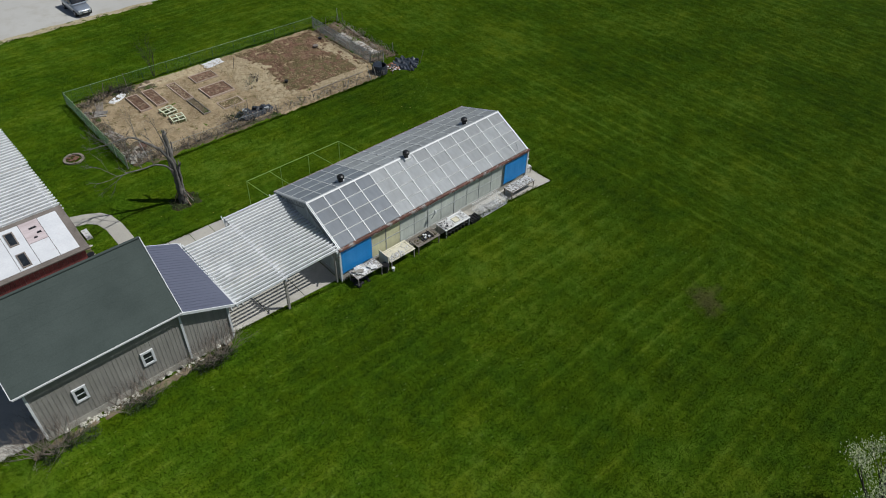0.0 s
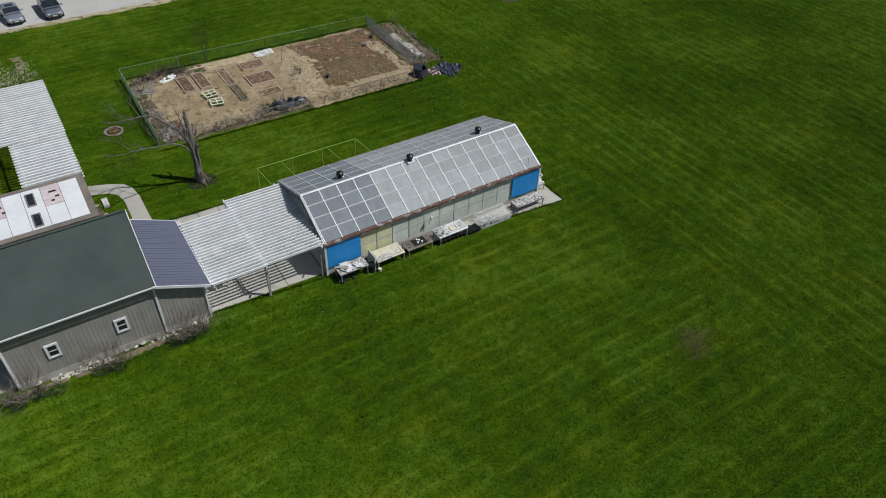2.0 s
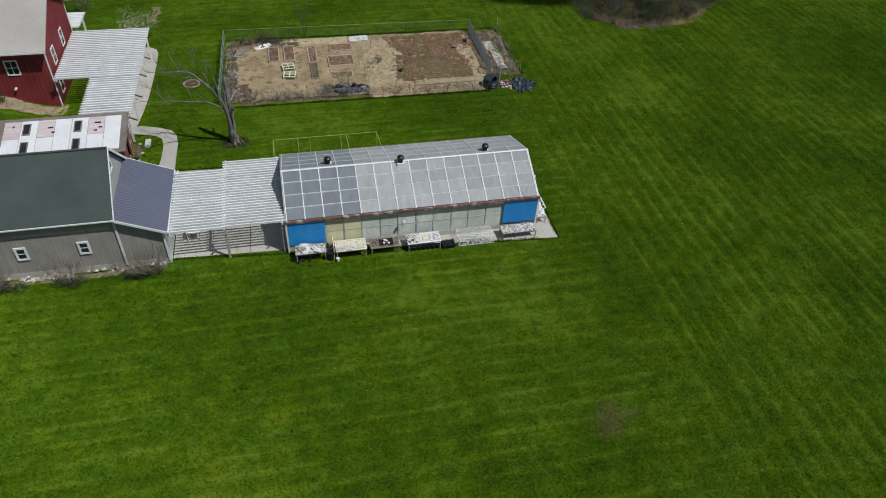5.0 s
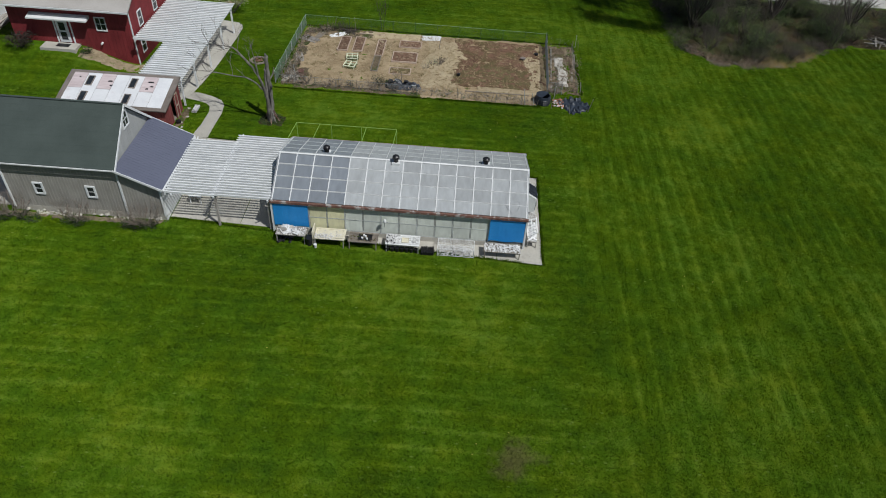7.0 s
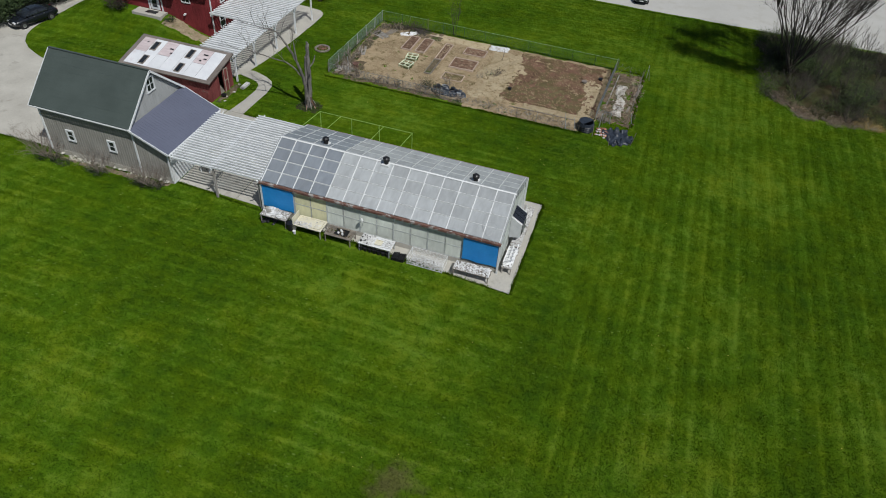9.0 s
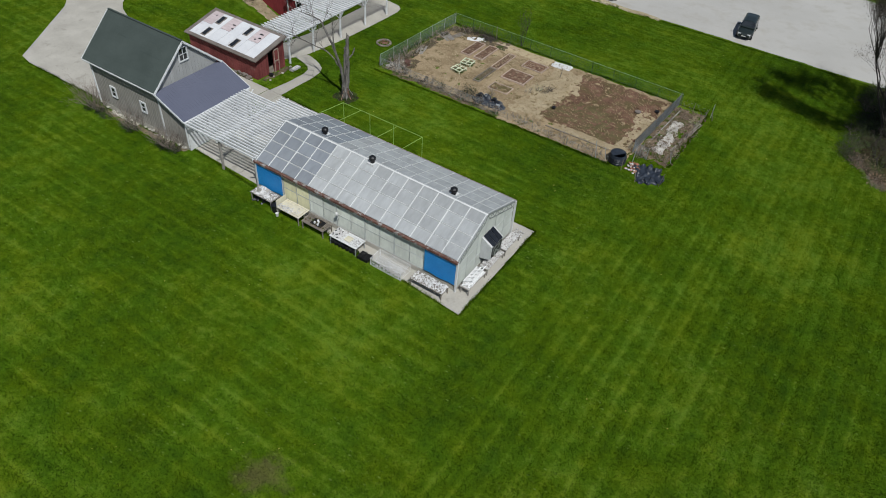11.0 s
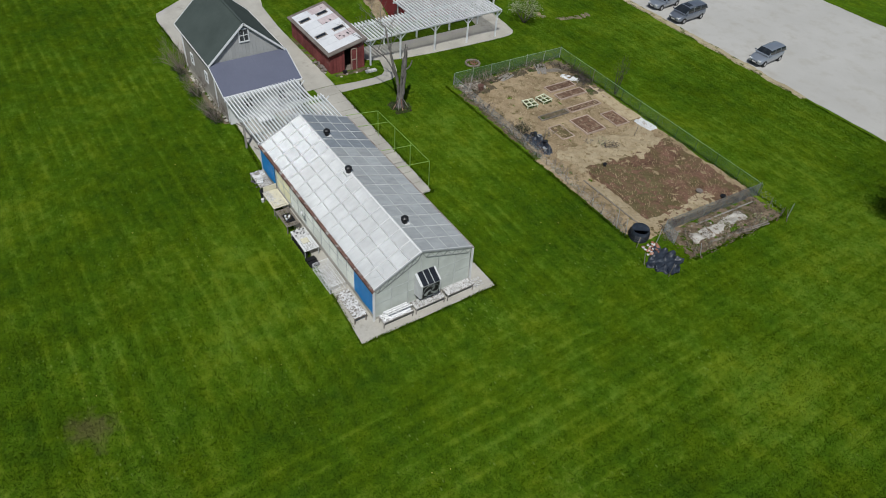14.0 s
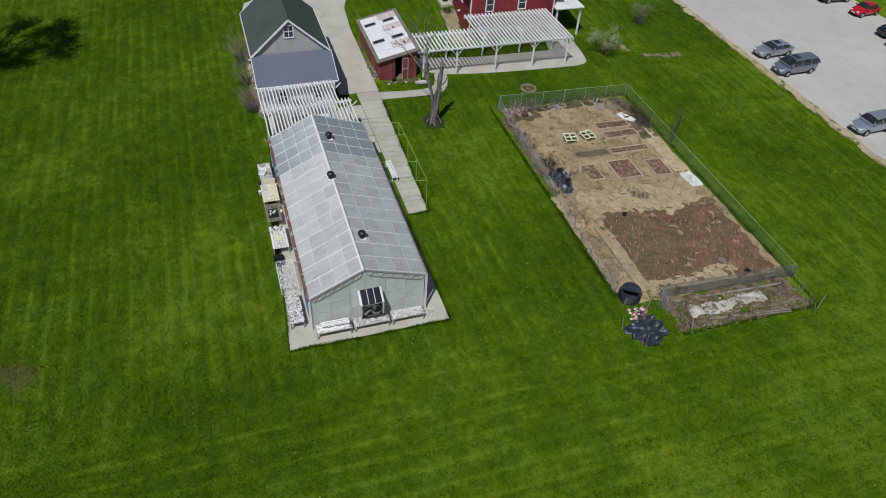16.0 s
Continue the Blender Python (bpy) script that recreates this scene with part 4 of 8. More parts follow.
    for k in range(seams):
        y0, y1 = 28.05 + (34.9 - 28.05) * k / seams, 28.05 + (34.9 - 28.05) * (k + 1) / seams
        bm = bmesh.new()
        slab(bm, [(7.5, y0, lz0), (lx1, y0, lz1), (lx1, y1, lz1), (7.5, y1, lz0)], 0.06)
        part("roof_panel", bm, PURPLE_METAL, b, "violet-grey steel roofing")
        bm = bmesh.new()
        beam(bm, (7.55, y0, lz0 + 0.004), (lx1, y0, lz1 + 0.004), 0.014, 0.01)
        part("seam", bm, PURPLE_METAL, b)
    for y0, y1, top0, base in ((BS, BS + 0.1, -1, 0.1), (BN - 0.1, BN, 1, -0.25)):
        k = 13
        for i in range(k):
            x0, x1 = 7.5 + 2.75 * i / k, 7.5 + 2.75 * (i + 1) / k
            zz = lambda x: lz0 + (lz1 - lz0) * (x - 7.5) / (lx1 - 7.5) - 0.08
            board(x0 + 0.01, x1 - 0.01, y0, y1, base, zz(x0), zz(x1))
        for i in range(k + 1):
            x = 7.5 + 2.75 * i / k
            yy = y0 - 0.014 if top0 < 0 else y1
            bm = bmesh.new()
            box(bm, x - 0.022, x + 0.022, yy, yy + 0.014, base, lz0 + (lz1 - lz0) * (x - 7.5) / (lx1 - 7.5) - 0.1)
            part("batten", bm, SIDING, b)
    bm = bmesh.new()
    box(bm, 10.15, 10.25, BS, BN, -0.2, lz1 + 0.02)
    part("end_wall", bm, WHITE_WOOD, b, "white boarded end wall below the pergola")
    bm = bmesh.new()
    beam(bm, (7.5, 28.02, lz0 - 0.08), (lx1, 28.02, lz1 - 0.08), 0.05, 0.16)
    beam(bm, (7.5, 34.93, lz0 - 0.08), (lx1, 34.93, lz1 - 0.08), 0.05, 0.16)
    box(bm, lx1 - 0.02, lx1 + 0.08, 28.05, 34.9, lz1 - 0.13, lz1 - 0.02)
    part("fascia", bm, WHITE_WOOD, b, "white fascia")
    for x, top in ((7.52, 3.9), (10.2, 2.6), (BX0 + 0.03, 3.95)):
        bm = bmesh.new()
        box(bm, x - 0.06, x + 0.06, BS - 0.09, BS - 0.012, 0.1, top)
        part("corner_board", bm, WHITE_WOOD, b, "white corner board")
    window(b, 1.72, BS - 0.03, 1.87, 0.46, 0.76, "-y", trim=0.12)
    window(b, 5.36, BS - 0.03, 1.87, 0.46, 0.76, "-y", trim=0.12)
    window(b, BX1 + 0.02, 31.4, 6.0, 0.72, 1.0, "+x", (2, 2))
    window(b, 10.27, 30.1, 1.5, 0.7, 0.9, "+x", (2, 2))
    window(b, 10.27, 33.1, 1.5, 0.7, 0.9, "+x", (2, 2))
    bm = bmesh.new()
    box(bm, 10.25, 10.3, 31.2, 32.15, -0.15, 1.9)
    door = part("door", bm, WHITE_WOOD, b, "white panelled door")
    # stone footing
    rng = random.Random(5)
    bm = bmesh.new()
    box(bm, BX0, 10.2, BS - 0.02, BS + 0.2, -0.3, 0.26)
    footing = part("footing", bm, CONCRETE, b, "whitewashed stone footing")
    for i in range(16):
        x = BX0 + 10.6 * rng.random()
        bm = bmesh.new()
        lump(bm, (x, BS - 0.12 - 0.12 * rng.random(), -0.1 + 0.22 * rng.random()), rng.uniform(0.1, 0.2), rng)
        part("stone", bm, LIME_STONE, footing)
    bm = bmesh.new()
    box(bm, BX0 + 0.1, BX1 - 0.1, BS + 0.2, BN - 0.1, -0.22, -0.14)
    part("floor", bm, CONCRETE, b)
    return b


grey_barn()


# ---- pergolas ----
def pergola(name, label, base_at, slats, beams, posts, half, depth=0.15):
    """slats: (x0, x1, y); beams: (x, y0, y1); posts: (x, y)."""
    p = thing(name, label, "pergola", base_at)
    shared = {}
    for x0, x1, y, z in slats:
        key = round(x1 - x0, 2)
        if key not in shared:
            bm = bmesh.new()
            hexa(bm, [(0.12, -half, -depth), (key - 0.12, -half, -depth), (key - 0.12, half, -depth), (0.12, half, -depth), (0, -half, 0), (key, -half, 0), (key, half, 0), (0, half, 0)])
            me = bpy.data.meshes.new("slat")
            bm.to_mesh(me)
            bm.free()
            me.materials.append(WHITE_WOOD)
            shared[key] = me
        ob = new("slat", shared[key])
        ob.parent = p
        ob.location = Vector((x0, y, z)) - p.location
    for x, y0, y1, z0, z1 in beams:
        bm = bmesh.new()
        beam(bm, (x, y0, z0 - depth - 0.09), (x, y1, z1 - depth - 0.09), 0.09, 0.18)
        part("beam", bm, WHITE_WOOD, p)
    for x, y, z, m in posts:
        bm = bmesh.new()
        gz = ground_z(x, y)
        box(bm, x - 0.07, x + 0.07, y - 0.07, y + 0.07, gz - 0.05, z - depth - 0.16)
        part("post", bm, m, p)
        bm = bmesh.new()
        for s in (-1, 1):
            beam(bm, (x, y + s * 0.02, z - depth - 0.75), (x, y + s * 0.55, z - depth - 0.2), 0.06, 0.08)
        part("brace", bm, m, p)
    return p


top_z = lambda y: 2.68 + 0.055 * (y - 28.0) / 1.0 * 0.6
sl = []
for k in range(26):
    y = 28.05 + k * 0.278
    if y < 34.4:
        sl.append((10.6, 14.12, y, top_z(y)))
    if y < 35.25:
        sl.append((13.86, 18.2 if y > 28.6 else 17.9, y + 0.06, top_z(y)))
pergola("pergola", "white slatted pergola joining barn and greenhouse", (14, 31.5, -0.15), sl,
        [(10.72, 28.0, 34.6, top_z(28), top_z(34.6)), (14.0, 28.0, 35.3, top_z(28), top_z(35.3)), (17.7, 28.0, 35.3, top_z(28), top_z(35.3))],
        [(14.0, 28.25, top_z(28.2), GREY_WOOD), (17.65, 28.25, top_z(28.2), GREY_WOOD), (14.0, 35.2, top_z(35.2), WHITE_WOOD), (10.75, 34.5, top_z(34.5), WHITE_WOOD), (17.65, 35.2, top_z(35.2), WHITE_WOOD)], 0.044)

sl = []
P2 = 2.5
for k in range(18):
    sl.append((2.75, 6.72, 43.35 + k * 0.38, P2 - 0.02))
for k in range(25):
    sl.append((-0.05, 3.45, 50.1 + k * 0.375, P2 + 0.08))
    sl.append((3.05, 6.78, 50.1 + k * 0.375 + 0.06, P2 + 0.04))
pergola("pergola", "long white pergola over the patio by the red house", (5, 52, -0.55), sl,
        [(3.1, 43.25, 59.3, P2, P2), (6.3, 43.25, 59.3, P2, P2), (0.1, 50.0, 59.3, P2 + 0.06, P2 + 0.06)],
        [(6.3, 47.25, P2, WHITE_WOOD), (6.3, 51.3, P2, WHITE_WOOD), (6.3, 55.3, P2, WHITE_WOOD), (6.3, 59.0, P2, WHITE_WOOD), (6.3, 43.9, P2, WHITE_WOOD), (3.0, 44.0, P2, WHITE_WOOD), (3.0, 47.3, P2, WHITE_WOOD), (3.0, 51.2, P2, WHITE_WOOD), (3.0, 55.3, P2, WHITE_WOOD), (3.0, 59.0, P2, WHITE_WOOD)], 0.066)


# ---- red shed ----
def red_shed():
    s = thing("garden_shed", "weathered red shed with patched white sheet roof", "shed", (2, 41.4, ground_z(2, 41.4)))
    x0, x1, y0, y1 = -2.35, 6.3, 39.65, 43.2
    g0 = -0.4
    zl, zh = 1.78, 2.72
    roof_z = lambda y: zl + (zh - zl) * (y - 39.3) / (43.45 - 39.3)

    def planks(axis, a0, a1, at, n, skip=()):
        for i in range(n):
            p, q = a0 + (a1 - a0) * i / n + 0.01, a0 + (a1 - a0) * (i + 1) / n - 0.01
            if any(lo < (p + q) / 2 < hi for lo, hi in skip):
                continue
            bm = bmesh.new()
            if axis == "x":
                box(bm, p, q, at - 0.03, at + 0.03, g0, roof_z(at) - 0.1)
            else:
                hexa(bm, [(at - 0.03, p, g0), (at + 0.03, p, g0), (at + 0.03, q, g0), (at - 0.03, q, g0), (at - 0.03, p, roof_z(p) - 0.1), (at + 0.03, p, roof_z(p) - 0.1), (at + 0.03, q, roof_z(q) - 0.1), (at - 0.03, q, roof_z(q) - 0.1)])
            part("plank", bm, SHED_RED, s)

    planks("x", x0, x1, y0, 30)
    planks("x", x0, x1, y1, 30)
    planks("y", y0, y1, x0, 12)
    planks("y", y0, y1, x1, 12, [(41.0, 42.4)])
    bm = bmesh.new()
    box(bm, x0 + 0.03, x1 - 0.03, y0 + 0.05, y0 + 0.07, g0, zl - 0.1)
    box(bm, x0 + 0.03, x1 - 0.03, y1 - 0.07, y1 - 0.05, g0, zh - 0.15)
    box(bm, x0 + 0.05, x0 + 0.07, y0 + 0.05, y1 - 0.05, g0, zl - 0.1)
    part("lining", bm, OLD_WOOD, s)
    bm = bmesh.new()
    box(bm, x0, x1, y0, y1, g0 - 0.02, -0.22)
    part("floor", bm, OLD_WOOD, s)
    bm = bmesh.new()
    for y in (40.98, 42.4):
        box(bm, x1 - 0.05, x1 + 0.05, y - 0.05, y + 0.05, g0, 2.1)
    box(bm, x1 - 0.05, x1 + 0.05, 40.93, 42.45, 2.0, 2.12)
    part("door_frame", bm, SHED_RED, s)
    bm = bmesh.new()
    hexa(bm, [(x1 + 0.02, 41.75, g0 + 0.08), (x1 + 0.1, 41.78, g0 + 0.08), (x1 + 0.12, 42.38, g0 + 0.08), (x1 + 0.06, 42.38, g0 + 0.08), (x1 + 0.02, 41.75, 1.95), (x1 + 0.1, 41.78, 1.95), (x1 + 0.12, 42.38, 1.95), (x1 + 0.06, 42.38, 1.95)])
    d = part("door", bm, SHED_RED, s, "red plank door with pale cross frame")
    bm = bmesh.new()
    for a, b in (((41.8, -0.25), (41.8, 1.9)), ((42.33, -0.25), (42.33, 1.9)), ((41.8, 1.9), (42.33, 1.9)), ((41.8, 0.8), (42.33, 0.8))):
        beam(bm, (x1 + 0.15, *a), (x1 + 0.15, *b), 0.04, 0.08)
    part("ledge", bm, BED_WOOD, d, "pale door ledge")
    # roof deck, fascia and eight sheets
    c = [(-2.6, 39.3, zl), (6.6, 39.3, zl), (6.6, 43.45, zh), (-2.6, 43.45, zh)]
    bm = bmesh.new()
    slab(bm, c, 0.1)
    part("roof_deck", bm, ROOF_FRAME, s, "brown boarded roof deck")
    n = 7
    kinds = (PINK_SHEET, WHITE_SHEET, PINK_SHEET, WHITE_SHEET, WHITE_SHEET, PINK_SHEET, WHITE_SHEET)
    for i in range(n):
        a, b = -2.15 + 8.3 * i / n, -2.15 + 8.3 * (i + 1) / n - 0.03
        halves = ((39.62, 41.3), (41.33, 43.1)) if i in (0, 2, 5) else ((39.62, 43.1),)
        for k, (p, q) in enumerate(halves):
            bm = bmesh.new()
            slab(bm, [(a, p, roof_z(p) + 0.035), (b, p, roof_z(p) + 0.035), (b, q, roof_z(q) + 0.035), (a, q, roof_z(q) + 0.035)], 0.03)
            m = kinds[i] if k == len(halves) - 1 and len(halves) == 2 else WHITE_SHEET
            part("roof_sheet", bm, m, s, "peeling pink sheet" if m is PINK_SHEET else "")
    for x in (-0.55, 3.05):
        for p, q in ((39.75, 40.9), (41.6, 42.75)):
            bm = bmesh.new()
            slab(bm, [(x - 0.28, p, roof_z(p) + 0.09), (x + 0.28, p, roof_z(p) + 0.09), (x + 0.28, q, roof_z(q) + 0.09), (x - 0.28, q, roof_z(q) + 0.09)], 0.07)
            sk = part("skylight", bm, ROOF_FRAME, s, "framed dark skylight")
            bm = bmesh.new()
            slab(bm, [(x - 0.2, p + 0.09, roof_z(p + 0.09) + 0.1), (x + 0.2, p + 0.09, roof_z(p + 0.09) + 0.1), (x + 0.2, q - 0.09, roof_z(q - 0.09) + 0.1), (x - 0.2, q - 0.09, roof_z(q - 0.09) + 0.1)], 0.02)
            part("pane", bm, DARK_GLASS, sk)
    rng = random.Random(3)
    for x, y, w in ((-1.6, 42.5, 0.16), (0.9, 42.2, 0.4), (1.2, 41.7, 0.25), (4.2, 42.4, 0.5), (4.5, 41.9, 0.3), (4.2, 41.6, 0.24)):
        bm = bmesh.new()
        slab(bm, [(x, y, roof_z(y) + 0.042), (x + w, y, roof_z(y) + 0.042), (x + w * 0.9, y + 0.16, roof_z(y + 0.16) + 0.042), (x + 0.03, y + 0.14, roof_z(y + 0.14) + 0.042)], 0.02)
        part("roof_hole", bm, BLACK, s, "dark hole in the roof sheet")


red_shed()


# ---- red house ----
def red_house():
    hz = -0.6
    x0, x1, y0, y1 = -11.6, -0.35, 50.85, 60.2
    eave, ridge = 5.2, 7.6
    ym = (y0 + y1) / 2
    h = thing("red_house", "red two-storey house with white windows and pale grey roof", "house", ((x0 + x1) / 2, ym, 0.4))

    def clad(axis, a0, a1, at, n, top):
        for i in range(n):
            p, q = a0 + (a1 - a0) * i / n + 0.008, a0 + (a1 - a0) * (i + 1) / n - 0.008
            bm = bmesh.new()
            if axis == "x":
                box(bm, p, q, at - 0.04, at + 0.04, hz, top(at))
            else:
                hexa(bm, [(at - 0.04, p, hz), (at + 0.04, p, hz), (at + 0.04, q, hz), (at - 0.04, q, hz), (at - 0.04, p, top(p)), (at + 0.04, p, top(p)), (at + 0.04, q, top(q)), (at - 0.04, q, top(q))])
            part("board", bm, RED_WOOD, h)

    gable = lambda y: eave + (ridge - eave) * (1 - abs(y - ym) / (ym - y0))
    clad("x", x0, x1, y0, 32, lambda y: eave)
    clad("x", x0, x1, y1, 32, lambda y: eave)
    clad("y", y0 + 0.05, y1 - 0.05, x1, 26, gable)
    clad("y", y0 + 0.05, y1 - 0.05, x0, 26, gable)
    bm = bmesh.new()
    box(bm, x0 + 0.06, x1 - 0.06, y0 + 0.05, y1 - 0.05, hz, eave - 0.1)
    part("lining", bm, RED_WOOD, h)
    for ya, yb in ((y0 - 0.7, ym), (y1 + 0.7, ym)):
        za = eave - (ridge - eave) * 0.7 / (ym - y0) + 0.1
        c = [(x0 - 0.5, ya, za), (x1 + 0.35, ya, za), (x1 + 0.35, yb, ridge + 0.12), (x0 - 0.5, yb, ridge + 0.12)]
        bm = bmesh.new()
        slab(bm, c if ya < yb else c[::-1], 0.14)
        part("roof", bm, GREY_ROOF, h)
        bm = bmesh.new()
        box(bm, x0 - 0.5, x1 + 0.35, min(ya, ya + (0.12 if ya > yb else -0.12)), max(ya, ya + (0.12 if ya > yb else -0.12)), za - 0.16, za - 0.02)
        part("gutter", bm, WHITE_METAL, h)
    for y in (y0, y1):
        bm = bmesh.new()
        box(bm, x1 - 0.02, x1 + 0.07, y - 0.07, y + 0.05, hz, eave - 0.1)
        part("corner_board", bm, WHITE_WOOD, h, "white corner board")
    window(h, -3.1, y0 - 0.05, 3.35, 0.85, 1.15, "-y", (2, 2))
    for y in (52.9, 56.5):
        window(h, x1 + 0.05, y, 3.3, 0.75, 1.3, "+x", (1, 2))
    for y in (52.4, 57.0):
        window(h, x1 + 0.05, y, 0.9, 0.75, 1.3, "+x", (1, 2))
    bm = bmesh.new()
    box(bm, -7.35, -6.3, y0 - 0.1, y0 - 0.045, 1.35, 3.45)
    d = part("door", bm, WHITE_WOOD, h, "white door with two glazed panels")
    for p, q in ((1.6, 2.35), (2.5, 3.25)):
        bm = bmesh.new()
        box(bm, -7.1, -6.55, y0 - 0.12, y0 - 0.1, p, q)
        part("pane", bm, DARK_GLASS, d)
    bm = bmesh.new()
    for x in (-7.5, -6.0):
        box(bm, x - 0.06, x + 0.06, y0 - 0.12, y0 - 0.045, 1.3, 3.6)
    part("door_trim", bm, WHITE_WOOD, h)
    bm = bmesh.new()
    hexa(bm, [(-9.5, y0 - 0.85, 3.75), (-4.0, y0 - 0.85, 3.75), (-4.0, y0 - 0.05, 3.85), (-9.5, y0 - 0.05, 3.85), (-9.5, y0 - 0.85, 3.88), (-4.0, y0 - 0.85, 3.88), (-4.0, y0 - 0.05, 4.1), (-9.5, y0 - 0.05, 4.1)])
    part("awning", bm, WHITE_METAL, h, "rolled white awning over the door")
    bm = bmesh.new()
    rod(bm, (-3.4, y0 - 0.04, 1.5), (-3.4, y0 - 0.3, 1.5), 0.1, 0.1, 10)
    part("wall_pipe", bm, WHITE_METAL, h)


red_house()
st = thing("door_step", "concrete landing with a dark doormat", "step", (-7.2, 49.9, 1.0))
bm = bmesh.new()
box(bm, -8.8, -5.5, 49.5, 50.75, 0.6, 1.28)
part("landing", bm, CONCRETE, st)
bm = bmesh.new()
box(bm, -7.5, -6.3, 49.9, 50.5, 1.281, 1.3)
part("doormat", bm, BLACK, st)
patch("rubble_bank", -5.3, 0.3, 49.1, 50.85, 0.3, 0.06, 0.5, RUBBLE, 0.06, "stony straw-covered bank below the red house", seed=21)


def north_porch():
    p = thing("porch", "white flat-roofed porch behind the red house", "porch", (-2, 63, ground_z(-2, 63)))
    bm = bmesh.new()
    box(bm, -4.6, 0.35, 60.3, 63.6, 2.4, 2.52)
    part("roof", bm, WHITE_METAL, p)
    for k in range(9):
        bm = bmesh.new()
        box(bm, -4.7, 0.5, 60.45 + 0.37 * k, 60.53 + 0.37 * k, 2.52, 2.58)
        part("batten", bm, WHITE_WOOD, p)
    for x, y in ((0.05, 63.35), (0.05, 60.6), (-4.3, 63.35)):
        bm = bmesh.new()
        box(bm, x - 0.08, x + 0.08, y - 0.08, y + 0.08, ground_z(x, y) - 0.05, 2.4)
        part("post", bm, WHITE_WOOD, p)


north_porch()


def white_garage():
    g0 = thing("white_garage", "white clapboard garage with a wide panelled door", "garage", (-19.2, 56.5, -0.4))
    x0, x1, y0, y1, zt = -23.0, -16.2, 52.3, 60.5, 3.0
    for i in range(12):
        z = -0.6 + 3.6 * i / 12
        bm = bmesh.new()
        box(bm, x0, x1, y0 - 0.03, y0 + 0.03, z, z + 0.285)
        box(bm, x1 - 0.03, x1 + 0.03, y0 + 0.03, y1, z, z + 0.285)
        part("clapboard", bm, WHITE_WOOD, g0)
    bm = bmesh.new()
    box(bm, x0 + 0.1, x1 - 0.05, y0 + 0.05, y1, -0.6, zt)
    part("wall", bm, WHITE_WOOD, g0)
    for ya, yb in ((y0 - 0.4, 56.4), (y1 + 0.4, 56.4)):
        c = [(x0 - 0.3, ya, zt), (x1 + 0.3, ya, zt), (x1 + 0.3, yb, zt + 1.8), (x0 - 0.3, yb, zt + 1.8)]
        bm = bmesh.new()
        slab(bm, c if ya < yb else c[::-1], 0.12)
        part("roof", bm, GREY_ROOF, g0)
    bm = bmesh.new()
    box(bm, -18.9, -16.65, y0 - 0.08, y0 - 0.035, -0.4, 1.9)
    part("garage_door", bm, WHITE_METAL, g0, "white garage door")
    window(g0, x1 + 0.04, 54.2, 1.6, 0.7, 0.9, "+x", (1, 2))


white_garage()


def lumber_stack(x, y0, y1, n, seed):
    rng_l = random.Random(seed)
    t = thing("lumber_stack", "stack of grey weathered boards along the garage wall", "lumber", (x, (y0 + y1) / 2, ground_z(x, y0)))
    for k in range(n):
        ax, q = x + rng_l.uniform(-0.55, 0.55), rng_l.uniform(-0.25, 0.25)
        gz = ground_z(x, y0) + 0.1 + 0.07 * (k // 4)
        bm = bmesh.new()
        beam(bm, (ax - q, y0 + rng_l.uniform(0, 0.8), gz), (ax + q, y1 - rng_l.uniform(0, 1.0), gz + rng_l.uniform(-0.04, 0.1)), rng_l.uniform(0.12, 0.24), 0.05)
        part("board", bm, (GREY_WOOD, OLD_WOOD, STONE)[k % 3], t)


lumber_stack(-15.0, 52.5, 56.6, 22, 8)


# ---- benches and clutter round the greenhouse ----
SLAB_Z = -0.155


def bench(x0, x1, y0, y1, h, top, label, slats=7, frame_mat=None, group="potting benches", base=SLAB_Z):
    t = thing("potting_bench", label, "bench", ((x0 + x1) / 2, (y0 + y1) / 2, base), group=group)
    fm = frame_mat or top
    long_x = x1 - x0 > y1 - y0
    for k in range(slats):
        bm = bmesh.new()
        if long_x:
            a, b = y0 + (y1 - y0) * k / slats + 0.012, y0 + (y1 - y0) * (k + 1) / slats - 0.012
            box(bm, x0, x1, a, b, h - 0.035, h)
        else:
            a, b = x0 + (x1 - x0) * k / slats + 0.012, x0 + (x1 - x0) * (k + 1) / slats - 0.012
            box(bm, a, b, y0, y1, h - 0.035, h)
        part("slat", bm, top, t)
    for x in (x0 + 0.08, x1 - 0.08):
        for y in (y0 + 0.06, y1 - 0.06):
            bm = bmesh.new()
            box(bm, x - 0.028, x + 0.028, y - 0.028, y + 0.028, base - 0.03, h - 0.035)
            part("leg", bm, fm, t)
    for y in (y0 + 0.06, y1 - 0.06):
        bm = bmesh.new()
        box(bm, x0 + 0.13, x1 - 0.13, y - 0.015, y + 0.015, h - 0.1, h - 0.04)
        part("apron", bm, fm, t)
    return t


def heap(x0, x1, y0, y1, z, n, material, label, name="rubble_heap", r=(0.03, 0.075), seed=1, rise=0.06):
    rng = random.Random(seed)
    bm = bmesh.new()
    for _ in range(n):
        u, v = rng.random(), rng.random()
        q = 1 - max(abs(2 * u - 1), abs(2 * v - 1)) ** 2
        rad = rng.uniform(*r)
        lump(bm, (x0 + (x1 - x0) * u, y0 + (y1 - y0) * v, z + rad * 0.4 + rise * q * rng.random()), rad, rng, rng.uniform(0.4, 0.9))
    return single(name, bm, material, label, "rubble", kind="stuff", at=((x0 + x1) / 2, (y0 + y1) / 2, z))


